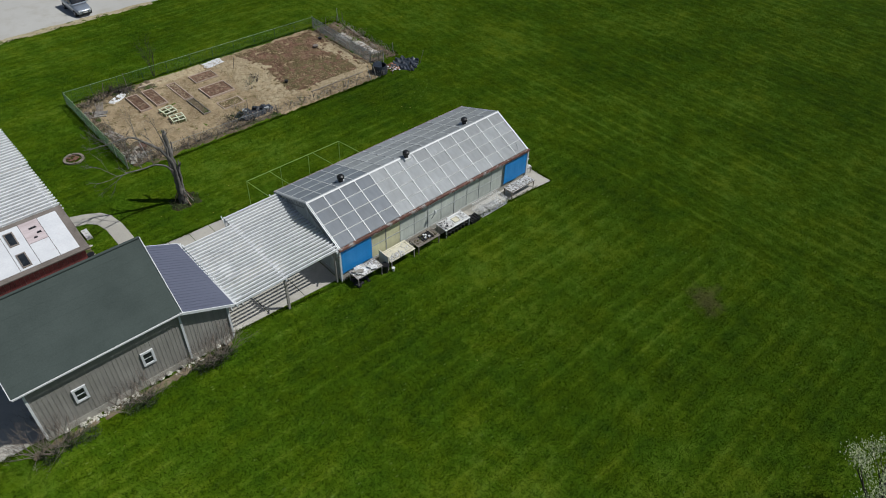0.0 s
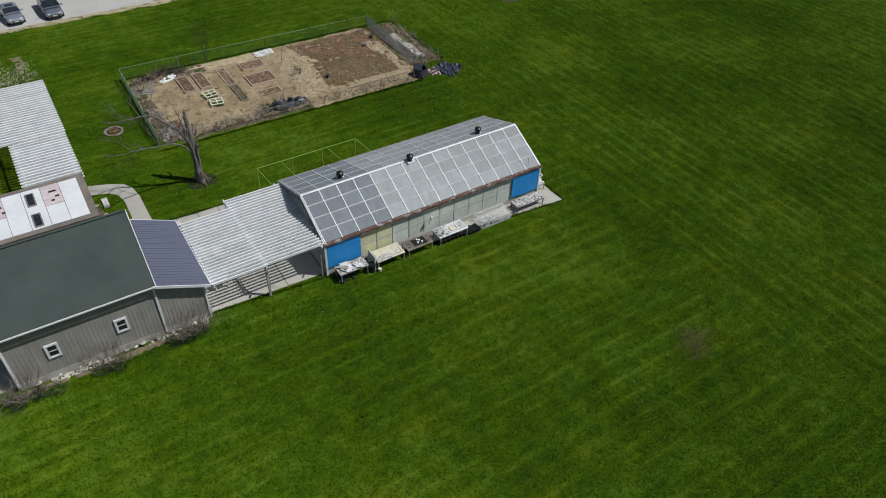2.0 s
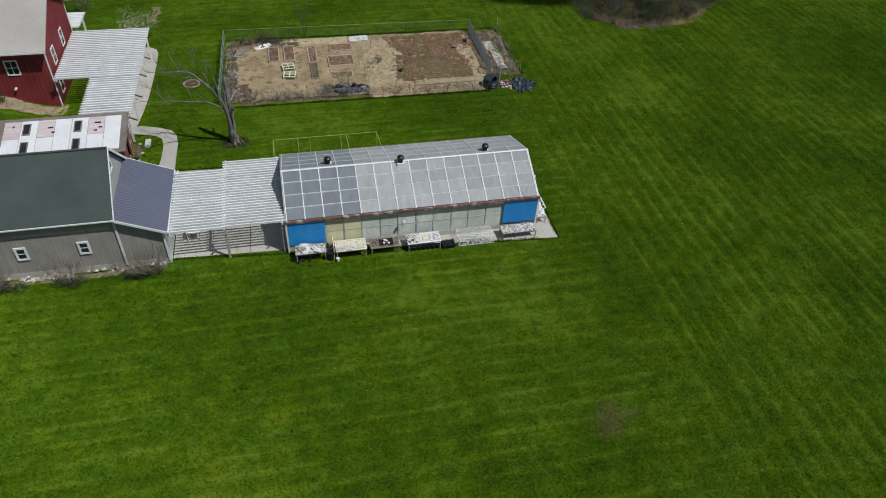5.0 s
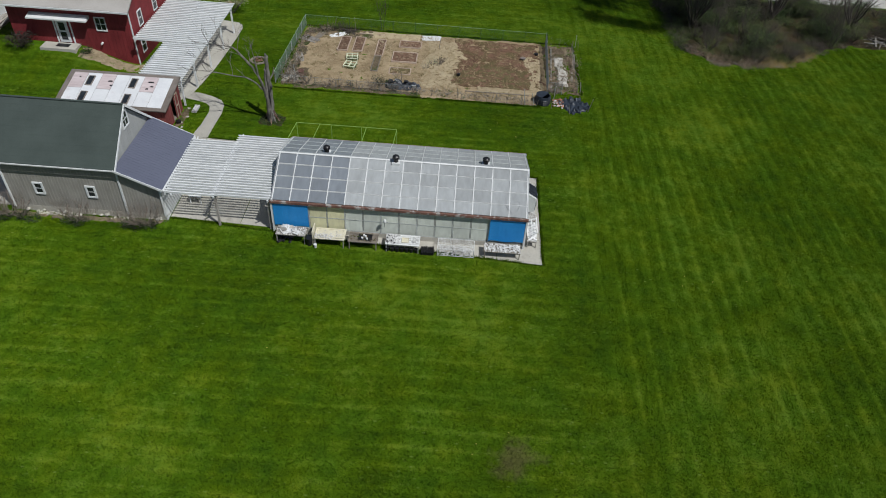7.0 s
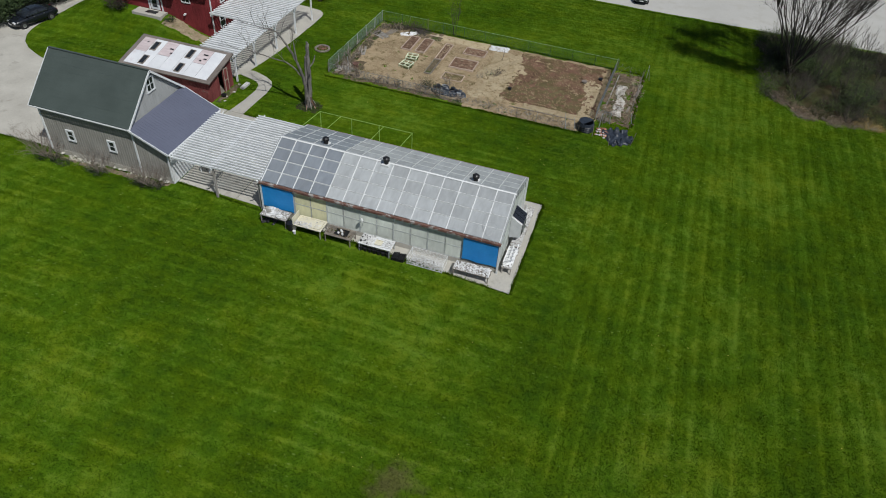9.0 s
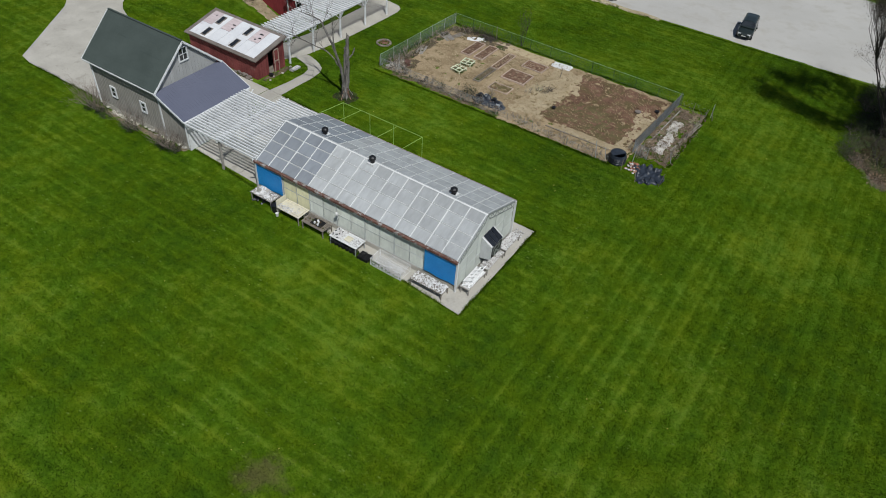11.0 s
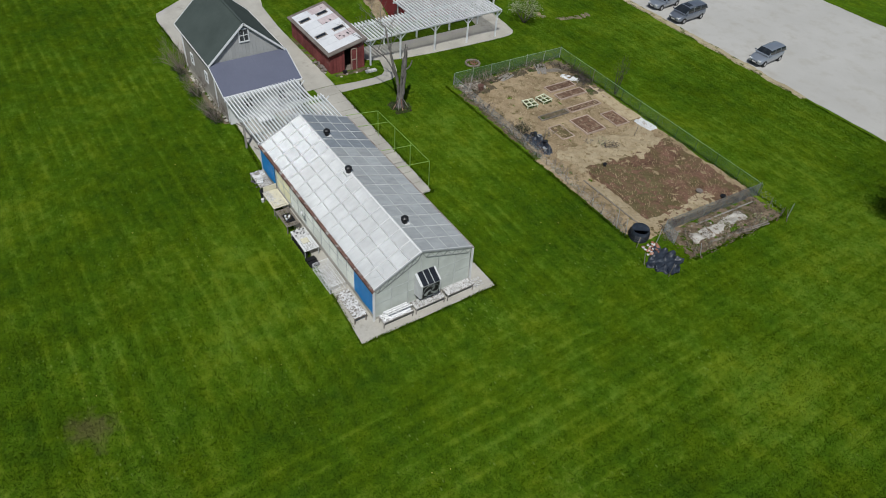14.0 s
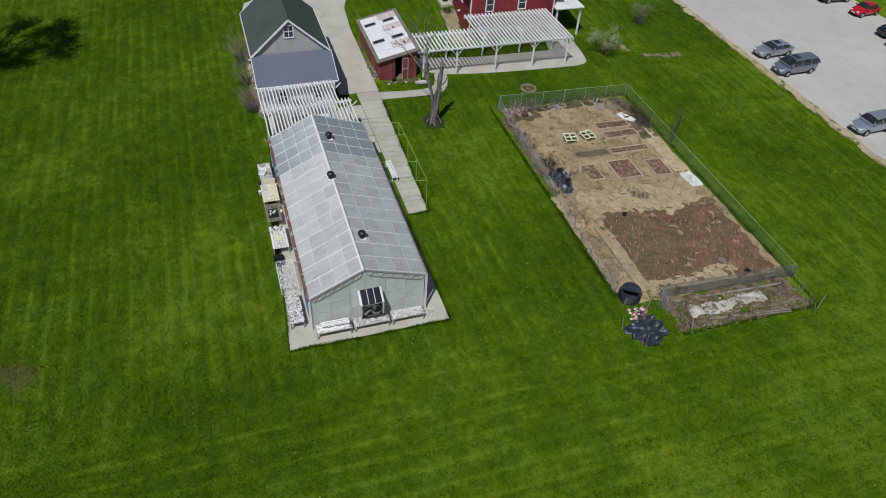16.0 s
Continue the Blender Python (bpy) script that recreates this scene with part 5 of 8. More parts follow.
def pot(x, y, z, r, h, material, label, name="plant_pot"):
    t = thing(name, label, "pot", (x, y, z))
    bm = bmesh.new()
    rod(bm, (x, y, z), (x, y, z + h), r * 0.78, r, 12)
    part("body", bm, material, t)
    bm = bmesh.new()
    rod(bm, (x, y, z + h), (x, y, z + h + 0.03), r * 1.1, r * 1.1, 12)
    part("rim", bm, material, t)
    return t


def tray(x0, x1, y0, y1, z, material, label, wall=0.06):
    t = thing("tray", label, "tray", ((x0 + x1) / 2, (y0 + y1) / 2, z))
    bm = bmesh.new()
    box(bm, x0, x1, y0, y1, z, z + 0.015)
    part("base", bm, material, t)
    for a, b, c, d in ((x0, x1, y0, y0 + 0.025), (x0, x1, y1 - 0.025, y1), (x0, x0 + 0.025, y0 + 0.025, y1 - 0.025), (x1 - 0.025, x1, y0 + 0.025, y1 - 0.025)):
        bm = bmesh.new()
        box(bm, a, b, c, d, z, z + wall)
        part("rim", bm, material, t)


GZ = -0.2
bench(18.3, 20.35, 26.85, 27.85, 0.58, GREY_WOOD, "grey slatted bench heaped with pale rubble on the grass edge", base=GZ)
heap(18.35, 20.3, 26.9, 27.8, 0.58, 190, SHELL, "pale stones and broken pots heaped on a bench", seed=2, r=(0.025, 0.06), rise=0.03)
rng_b = random.Random(41)
for k in range(9):
    fx, fy, fa = rng_b.uniform(18.55, 20.1), rng_b.uniform(27.05, 27.7), rng_b.uniform(0, 3.1)
    fw, fl = rng_b.uniform(0.12, 0.24), rng_b.uniform(0.18, 0.34)
    bm = bmesh.new()
    box(bm, -fl, fl, -fw, fw, 0.0, 0.025)
    bm.transform(pose(fx, fy, 0.64 + 0.012 * k, rng_b.uniform(-9, 9), rng_b.uniform(-9, 9), math.degrees(fa)))
    single("broken_slab", bm, (SHELL, STONE, SHELL)[k % 3], "flat broken slab lying on the rubble bench", "slab", "broken slabs", at=(fx, fy, 0.64 + 0.012 * k))
pot(20.6, 26.95, GZ, 0.25, 0.62, BLACK, "tall black plastic bucket beside the bench", "bucket")
bench(20.95, 23.05, 26.75, 27.95, 0.55, CREAM, "cream painted bench with pale trays", slats=6, frame_mat=GREY_WOOD, base=GZ)
tray(21.1, 22.9, 26.9, 27.8, 0.552, CREAM, "shallow cream tray on a bench")
heap(21.2, 22.8, 26.95, 27.7, 0.57, 40, SHELL, "a few pale stones in a cream tray", seed=3, rise=0.02)
heap(21.0, 22.2, 26.78, 27.25, 0.56, 60, SHELL, "pale shards along the edge of the cream bench", seed=38, r=(0.03, 0.09), rise=0.04)
pot(21.05, 26.68, GZ, 0.11, 0.24, WHITE_METAL, "white plastic bucket on the grass", "bucket")
bm = bmesh.new()
box(bm, 20.82, 20.88, 26.9, 27.9, GZ - 0.02, 0.95)
single("board", bm, CREAM, "cream board standing on edge by the bench", "board", at=(20.85, 27.4, GZ))
bench(23.3, 25.3, 26.75, 27.8, 0.5, OLD_WOOD, "dark weathered slatted bench", slats=8, base=SLAB_Z)
tray(23.95, 24.9, 26.95, 27.6, 0.502, BLACK, "black tray on the dark bench", 0.05)
for dx, dy in ((0.0, 0.0), (0.2, 0.18), (0.32, -0.05), (0.08, 0.28)):
    pot(24.25 + dx, 27.12 + dy, 0.518, 0.07, 0.1, WHITE_METAL, "small white pot in a black tray")
bench(25.85, 28.2, 26.75, 27.85, 0.52, WHITE_METAL, "pale metal bench crowded with pots", slats=6, frame_mat=GREY_METAL)
heap(25.9, 26.8, 26.8, 27.8, 0.52, 150, SHELL, "white fragments heaped on the pale bench", seed=4)
tray(26.95, 27.45, 27.0, 27.5, 0.522, CREAM, "small cream tray on the pale bench")
heap(27.5, 28.15, 26.85, 27.7, 0.52, 35, SHELL, "white fragments at the bench end", seed=5)
for k in range(7):
    pot(26.0 + 0.33 * k, 26.9, SLAB_Z, 0.14, 0.26, BLACK, "black nursery pot below the bench")
t = thing("black_crate", "stack of black ribbed plastic trays on the slab", "crate", (28.75, 27.0, SLAB_Z))
for k in range(6):
    bm = bmesh.new()
    box(bm, 28.32 + 0.15 * k, 28.44 + 0.15 * k, 26.68 + 0.02 * (k % 2), 27.35, SLAB_Z - 0.01, SLAB_Z + 0.2 + 0.03 * (k % 3))
    part("rib", bm, BLACK, t)
bm = bmesh.new()
box(bm, 28.3, 29.2, 26.75, 27.3, SLAB_Z - 0.01, SLAB_Z + 0.16)
part("body", bm, BLACK, t)


def wire_cage(x0, x1, y0, y1, z0, z1):
    t = thing("wire_cage", "low white wire cage full of pale shells", "cage", ((x0 + x1) / 2, (y0 + y1) / 2, z0))
    for a, b in (((x0, y0), (x1, y0)), ((x1, y0), (x1, y1)), ((x1, y1), (x0, y1)), ((x0, y1), (x0, y0))):
        for z in (z0 + 0.03, z1):
            bm = bmesh.new()
            rod(bm, (*a, z), (*b, z), 0.018)
            part("rail", bm, WHITE_METAL, t)
        bm = bmesh.new()
        rod(bm, (*a, z0 - 0.01), (*a, z1), 0.025)
        part("upright", bm, WHITE_METAL, t)
    bm = bmesh.new()
    for k in range(1, 24):
        x = x0 + (x1 - x0) * k / 24
        rod(bm, (x, y0, z1), (x, y1, z1), 0.006, n=3, caps=False)
        rod(bm, (x, y0, z0 + 0.03), (x, y0, z1), 0.006, n=3, caps=False)
    for k in range(1, 11):
        y = y0 + (y1 - y0) * k / 11
        rod(bm, (x0, y, z1), (x1, y, z1), 0.006, n=3, caps=False)
    part("mesh_wire", bm, WHITE_METAL, t, kind="stuff")


wire_cage(29.45, 31.95, 26.75, 27.85, SLAB_Z, 0.45)
heap(29.55, 31.85, 26.85, 27.75, SLAB_Z, 330, SHELL, "pale shells and stones inside the wire cage", seed=6, rise=0.25)
bench(32.6, 35.15, 26.85, 27.75, 0.42, OLD_WOOD, "weathered bench covered with broken pale shells", slats=5)
heap(32.65, 35.1, 26.88, 27.72, 0.42, 430, SHELL, "broken pale shells spread on a weathered bench", seed=8, rise=0.04)
for k, (a, b) in enumerate(((28.25, 30.45), (30.6, 32.85), (33.0, 35.1))):
    bench(35.62, 36.35, a, b, 0.4, GREY_WOOD, "weathered bench along the greenhouse end heaped with rubble", slats=4)
    heap(35.66, 36.31, a + 0.05, b - 0.05, 0.4, 330, SHELL, "bleached stones and shards on the end bench", seed=10 + k, rise=0.06)


BRIGHT_WHITE = mat("fresh_white_paint", (0.76, 0.765, 0.77), (0.86, 0.86, 0.86), 2, 16, 0.5, bump=0.05, rand=0.04)


def folding_frame(x, y, z):
    t = thing("lattice_crate", "white painted slatted crate lying on the end bench", "crate", (x, y, z))
    for k in range(5):
        bm = bmesh.new()
        beam(bm, (x - 0.32, y - 0.8 + 0.4 * k, z + 0.12), (x + 0.3, y - 0.8 + 0.4 * k, z + 0.5), 0.06, 0.05)
        part("upright", bm, BRIGHT_WHITE, t)
    for dx, dz in ((-0.32, 0.15), (-0.02, 0.3), (0.3, 0.53)):
        bm = bmesh.new()
        beam(bm, (x + dx, y - 0.86, z + dz), (x + dx, y + 0.86, z + dz), 0.07, 0.05)
        part("rail", bm, BRIGHT_WHITE, t)
    bm = bmesh.new()
    hexa(bm, [(x - 0.32, y - 0.8, z - 0.02), (x + 0.3, y - 0.8, z - 0.02), (x + 0.3, y + 0.8, z - 0.02), (x - 0.32, y + 0.8, z - 0.02), (x - 0.32, y - 0.8, z + 0.05), (x + 0.28, y - 0.8, z + 0.12), (x + 0.28, y + 0.8, z + 0.12), (x - 0.32, y + 0.8, z + 0.05)])
    part("base", bm, BRIGHT_WHITE, t)


folding_frame(35.98, 29.45, 0.44)
heap(35.7, 36.3, 28.4, 30.3, 0.46, 60, BRIGHT_WHITE, "white painted scraps on the end bench", seed=93, r=(0.05, 0.11), rise=0.12)
t = thing("broken_crate", "broken white slatted crate on the end bench", "crate", (35.98, 28.6, 0.44))
for k in range(7):
    bm = bmesh.new()
    a = 0.5 * k
    beam(bm, (35.75 + 0.06 * k, 28.35 + 0.04 * k, 0.46 + 0.03 * k), (35.98 + 0.3 * math.cos(a), 28.7 + 0.35 * math.sin(a), 0.6 + 0.04 * (k % 3)), 0.07, 0.03)
    part("slat", bm, BRIGHT_WHITE, t)
heap(35.5, 36.25, 35.2, 36.1, SLAB_Z, 90, SHELL, "loose pale stones on the slab corner", seed=15, rise=0.2)
# white bench on the side walk
t = thing("garden_bench", "white slatted garden bench on the concrete walk", "bench", (20.9, 37.0, -0.17))
for k in range(5):
    bm = bmesh.new()
    box(bm, 19.75, 22.05, 36.72 + 0.1 * k, 36.8 + 0.1 * k, 0.27, 0.31)
    part("slat", bm, WHITE_WOOD, t)
for x in (19.9, 21.9):
    for y in (36.77, 37.15):
        bm = bmesh.new()
        box(bm, x - 0.04, x + 0.04, y - 0.04, y + 0.04, -0.18, 0.27)
        part("leg", bm, WHITE_WOOD, t)
# white saw-horse things under the pergola
for k, (px, py) in enumerate(((11.6, 31.0), (12.6, 33.0))):
    t = thing("garden_table", "white painted table under the pergola", "table", (px, py, -0.16))
    bm = bmesh.new()
    box(bm, px - 0.45, px + 0.45, py - 0.7, py + 0.7, 0.5, 0.55)
    part("tabletop", bm, WHITE_WOOD, t)
    for a in (-0.38, 0.38):
        for b in (-0.6, 0.6):
            bm = bmesh.new()
            box(bm, px + a - 0.03, px + a + 0.03, py + b - 0.03, py + b + 0.03, -0.18, 0.5)
            part("leg", bm, WHITE_WOOD, t)


# green pipe trellis over the side walk
def pipe_frame():
    t = thing("pipe_trellis", "light green pipe trellis beside the greenhouse", "trellis", (22, 38.2, -0.2))
    r, top, fy = 0.024, 2.25, 38.45
    bm = bmesh.new()
    rod(bm, (17.45, fy, top), (25.4, fy, top), r)
    part("rail", bm, GREEN_PIPE, t)
    for x in (17.45, 19.3, 23.0, 25.4):
        bm = bmesh.new()
        rod(bm, (x, fy, top), (x, 35.55, 2.66), r * 0.9)
        part("crossbar", bm, GREEN_PIPE, t)
    for x in (17.45, 20.2, 22.6, 25.4):
        bm = bmesh.new()
        rod(bm, (x, fy, top), (x, fy + 0.04, ground_z(x, fy) - 0.05), r)
        part("leg", bm, GREEN_PIPE, t)


pipe_frame()


# ---- plants ----
def limb(bm, a, b, r0, r1, n=5, sag=0.0, rng=None, steps=3):
    """A tapered, slightly crooked limb: one skin over rings that turn with it."""
    a, b = Vector(a), Vector(b)
    pts = [a.lerp(b, k / steps) for k in range(steps + 1)]
    if rng:
        for p in pts[1:-1]:
            p += Vector((rng.uniform(-1, 1), rng.uniform(-1, 1), rng.uniform(-0.6, 0.6))) * (b - a).length * 0.035
    side = (b - a).orthogonal().normalized()
    rings = []
    for k, p in enumerate(pts):
        d = (pts[min(k + 1, steps)] - pts[max(k - 1, 0)]).normalized()
        u = (side - d * side.dot(d)).normalized()
        v = d.cross(u)
        r = r0 + (r1 - r0) * k / steps
        rings.append([bm.verts.new(p + (u * math.cos(2 * math.pi * i / n) + v * math.sin(2 * math.pi * i / n)) * r * (1 + (0.16 * noise.noise(p * 2.3 + u * i * 3.1) if n > 7 else 0))) for i in range(n)])
    for ra, rb in zip(rings, rings[1:]):
        for i in range(n):
            f = bm.faces.new((ra[i], ra[(i + 1) % n], rb[(i + 1) % n], rb[i]))
            f.smooth = True
    bm.faces.new(rings[-1])
    return pts[-1]


def twigs(bm, a, direction, length, radius, depth, rng, spread=0.6, n=4, tips=None, up=0.15):
    """Branches that fork until they are twigs."""
    d = Vector(direction).normalized()
    b = Vector(a) + d * length
    end = limb(bm, a, b, radius, radius * 0.55, n if depth > 1 else 3, rng=rng, steps=2 if depth > 1 else 1)
    if depth <= 0:
        if tips is not None:
            tips.append(end)
        return
    for k in range(rng.choice((2, 3, 3)) if depth > 1 else 3):
        nd = (d + Vector((rng.uniform(-1, 1), rng.uniform(-1, 1), rng.uniform(-0.7, 0.9))) * spread + Vector((0, 0, up))).normalized()
        start = Vector(a).lerp(b, rng.uniform(0.45, 1.0))
        twigs(bm, start, nd, length * rng.uniform(0.55, 0.8), radius * 0.5, depth - 1, rng, spread, n, tips, up)


def leaves(bm, tips, per, size, scatter, rng):
    for c in tips:
        for _ in range(per):
            p = c + Vector((rng.gauss(0, 1), rng.gauss(0, 1), rng.gauss(0, 0.7))) * scatter
            q = Vector((rng.gauss(0, 0.6), rng.gauss(0, 0.6), 0.8)).normalized()
            s = q.orthogonal().normalized() * size * rng.uniform(0.5, 1.2)
            u = q.cross(s).normalized() * size * rng.uniform(0.4, 0.9)
            bm.faces.new([bm.verts.new(p - s), bm.verts.new(p + u * 0.7), bm.verts.new(p + s), bm.verts.new(p - u * 0.7)])


def shrub(x, y, h, spread_r, stems, seed, bark, leaf=None, per=0, size=0.06, name="shrub", label="bare twiggy shrub", depth=3, category="shrub", scatter=0.18, z=None, spread=0.55, up=0.15, thick=1.0, group=""):
    rng = random.Random(seed)
    z = ground_z(x, y) if z is None else z
    t = thing(name, label, category, (x, y, z), group=group)
    bm = bmesh.new()
    tips = []
    for k in range(stems):
        a = 2 * math.pi * k / stems + rng.uniform(-0.4, 0.4)
        d = Vector((math.cos(a) * spread_r, math.sin(a) * spread_r, h * 0.75))
        twigs(bm, (x + 0.06 * math.cos(a), y + 0.06 * math.sin(a), z - 0.05), d, h * rng.uniform(0.36, 0.5), (0.018 + 0.01 * h) * thick, depth, rng, spread, tips=tips, up=up)
    part("branch", bm, bark, t, kind="stuff")
    if leaf:
        bm = bmesh.new()
        leaves(bm, tips, per, size, scatter, rng)
        part("foliage", bm, leaf, t, kind="stuff")
    return t


def stem(bm, pts, r0, r1, n, rng, wob=0.03):
    """A limb along a smooth curve through the given points."""
    pts = [Vector(p) for p in pts]
    ext = [pts[0] * 2 - pts[1], *pts, pts[-1] * 2 - pts[-2]]
    fine = []
    for i in range(1, len(ext) - 2):
        p0, p1, p2, p3 = ext[i - 1:i + 3]
        for q in range(5):
            u = q / 5
            fine.append(0.5 * (2 * p1 + (p2 - p0) * u + (2 * p0 - 5 * p1 + 4 * p2 - p3) * u * u + (3 * p1 - p0 - 3 * p2 + p3) * u ** 3))
    fine.append(pts[-1])
    m = len(fine) - 1
    rings = []
    for k, p in enumerate(fine):
        d = (fine[min(k + 1, m)] - fine[max(k - 1, 0)]).normalized()
        u = (Vector((0.3, 1, 0.2)) - d * Vector((0.3, 1, 0.2)).dot(d)).normalized()
        v = d.cross(u)
        c = p + Vector((rng.uniform(-1, 1), rng.uniform(-1, 1), 0)) * wob
        r = r0 + (r1 - r0) * k / m
        rings.append([bm.verts.new(c + (u * math.cos(6.2832 * i / n) + v * math.sin(6.2832 * i / n)) * r * (1 + 0.3 * noise.noise((i * 1.7 + r0 * 40, k * 0.35, 4)))) for i in range(n)])
    for ra, rb in zip(rings, rings[1:]):
        for i in range(n):
            bm.faces.new((ra[i], ra[(i + 1) % n], rb[(i + 1) % n], rb[i])).smooth = True
    bm.faces.new(rings[-1])
    return fine


TREE_RING = mat("rough_grass", (0.022, 0.035, 0.01), (0.06, 0.07, 0.028), 2.0, 11, 0.95, bump=0.8, spot=(0.05, 0.036, 0.024), spot_at=(0.5, 0.62), spot_scale=3.0, spec=0.05)


def dead_tree():
    rng = random.Random(11)
    x, y = 14.2, 42.52
    z = ground_z(x, y)
    t = thing("dead_tree", "lopped grey tree with cut limbs and one bare twiggy branch", "tree", (x, y, z))
    bm = bmesh.new()
    stem(bm, [(x + 0.03, y, z - 0.15), (x, y, z + 0.3), (x, y + 0.02, z + 0.9), (x - 0.02, y + 0.03, z + 1.5)], 0.37, 0.24, 16, rng)
    part("trunk", bm, BARK, t)
    bm = bmesh.new()
    stem(bm, [(x + 0.07, y + 0.08, z + 0.9), (x + 0.12, y + 0.24, 2.0), (x + 0.08, y + 0.36, 3.7), (14.25, 43.0, 5.4)], 0.215, 0.135, 12, rng)
    for k in range(4):
        a = k * 1.6
        limb(bm, (14.25 + 0.05 * math.cos(a), 43.0 + 0.05 * math.sin(a), 5.3), (14.25 + 0.09 * math.cos(a), 43.0 + 0.09 * math.sin(a), 5.48 + 0.07 * k), 0.055, 0.02, 5, steps=2)
    stem(bm, [(14.3, 42.9, 3.3), (14.6, 43.2, 3.75), (14.7, 43.35, 4.3)], 0.075, 0.05, 8, rng, 0.01)
    stem(bm, [(14.3, 42.72, 2.4), (14.55, 42.5, 2.7), (14.62, 42.35, 3.1)], 0.06, 0.035, 8, rng, 0.01)
    part("cut_limb", bm, BARK, t, "upright limb cut off at the top")
    for pts, ra, rb in (([(x - 0.02, y + 0.1, z + 0.8), (x - 0.1, y + 0.2, 2.1), (x - 0.16, y + 0.3, 3.4), (x - 0.1, y + 0.32, 4.3)], 0.15, 0.09), ([(x + 0.12, y - 0.02, z + 0.7), (x + 0.22, y - 0.05, 1.9), (x + 0.36, y + 0.0, 3.0)], 0.12, 0.06)):
        bm = bmesh.new()
        stem(bm, pts, ra, rb, 9, rng)
        for k in range(3):
            e = Vector(pts[-1])
            limb(bm, e + Vector((0.03 * k - 0.03, 0.02, -0.1)), e + Vector((0.05 * k - 0.05, 0.03, 0.16 + 0.06 * k)), 0.035, 0.008, 4, steps=1)
        part("cut_limb", bm, BARK, t, "splintered upright limb")
    bm = bmesh.new()
    main = stem(bm, [(x - 0.08, y - 0.04, z + 0.95), (14.08, 42.28, 2.2), (13.72, 41.95, 4.2), (12.75, 42.05, 5.55), (11.8, 42.3, 6.3), (10.2, 41.95, 6.6)], 0.165, 0.028, 12, rng, 0.045)
    low = stem(bm, [(13.95, 42.15, 2.8), (13.0, 41.9, 3.85), (11.5, 41.5, 4.3), (10.2, 41.0, 4.75), (9.2, 40.4, 5.1)], 0.075, 0.016, 9, rng, 0.04)
    top = stem(bm, [(13.72, 41.95, 4.2), (13.75, 41.8, 5.0), (13.6, 41.9, 5.9)], 0.085, 0.04, 8, rng, 0.015)
    part("live_limb", bm, BARK, t)
    bm = bmesh.new()
    for line, at, d, ln_ in ((main, 25, (-0.6, 0.3, 0.9), 1.0), (main, 25, (-1, -0.2, 0.2), 0.9), (main, 22, (-0.4, 0.2, 1.0), 1.3), (main, 20, (-0.3, -0.6, 0.6), 1.1), (main, 18, (0.1, 0.6, 0.9), 1.2), (main, 16, (-0.5, -0.5, 0.5), 1.3), (main, 13, (-0.2, 0.7, 0.6), 1.2), (main, 23, (-0.5, 0.7, -0.1), 1.2), (main, 20, (-0.7, 0.5, -0.4), 1.2), (low, 20, (-1, -0.3, 0.3), 0.8), (low, 16, (-0.6, 0.6, 0.5), 1.2), (low, 12, (-0.5, -0.6, 0.5), 1.2), (low, 9, (-0.3, 0.6, 0.8), 1.2), (low, 14, (-0.7, 0.2, -0.5), 1.1), (low, 6, (-0.3, -0.4, 0.8), 1.0), (top, 10, (-0.2, 0.2, 1), 0.9), (top, 8, (0.5, -0.3, 0.8), 0.7)):
        twigs(bm, line[at], d, ln_, 0.026, 3, rng, 0.6)
    part("twig", bm, BARK, t, kind="stuff")
    for k in range(9):
        a = -1.5 + 0.4 * k + rng.uniform(-0.25, 0.25) + (1.2 if k > 6 else 0)
        r = rng.uniform(0.6, 0.95)
        bm = bmesh.new()
        beam(bm, (x + r * math.cos(a), y + r * math.sin(a), ground_z(x, y) - 0.03), (x + 0.26 * math.cos(a), y + 0.26 * math.sin(a), z + rng.uniform(0.7, 1.15)), rng.uniform(0.035, 0.07), 0.03)
        part("split_slab", bm, (SPLIT_WOOD, DARK_BARK, GREY_WOOD, RUST)[k % 4], t, "splintered slab of wood leaning on the trunk")
    rngb = random.Random(2)
    bm = bmesh.new()
    for _ in range(170):
        a, r = rngb.uniform(0, 6.28), rngb.uniform(0.2, 1.1)
        lump(bm, (x + r * math.cos(a), y + r * math.sin(a), ground_z(x, y) + 0.01), rngb.uniform(0.03, 0.09), rngb, 0.4)
    part("bark_litter", bm, LEAF_LITTER, t, kind="stuff")


dead_tree()
patch("tree_ring", 13.1, 15.3, 41.5, 43.4, 0.2, 0.03, 0.35, TREE_RING, 0.03, "dark leaf-strewn ring of rough grass round the dead tree", seed=77, taper=True)
for k in range(26):
    ta = 2.4 * k
    tx, ty = 14.2 + (0.55 + 0.5 * ((k * 0.618) % 1)) * math.cos(ta), 42.45 + (0.5 + 0.4 * ((k * 0.618) % 1)) * math.sin(ta)
    shrub(tx, ty, 0.3, 0.2, 6, 1300 + k, TREE_RING, DARK_LEAF if k % 3 else OLIVE_LEAF, 2, 0.05, "grass_tuft", "uncut dark grass tuft round the dead tree", 1, "grass", 0.08, group="tufts round the tree")
for k, (sx, sy, h) in enumerate(((0.2, 27.65, 2.1), (-0.6, 27.7, 2.3), (-1.3, 28.0, 1.9), (3.2, 27.75, 1.4), (4.2, 27.65, 1.9), (4.9, 27.75, 1.3), (8.2, 27.7, 1.5), (8.8, 27.6, 2.1), (9.4, 27.7, 1.9), (6.8, 27.85, 0.9))):
    shrub(sx, sy - 0.1, h * 1.3, h * 0.8, 10, 30 + k, SHRUB_BARK, label="bare twiggy shrub against the grey barn wall", depth=4, spread=0.62, up=0.14, thick=0.5)
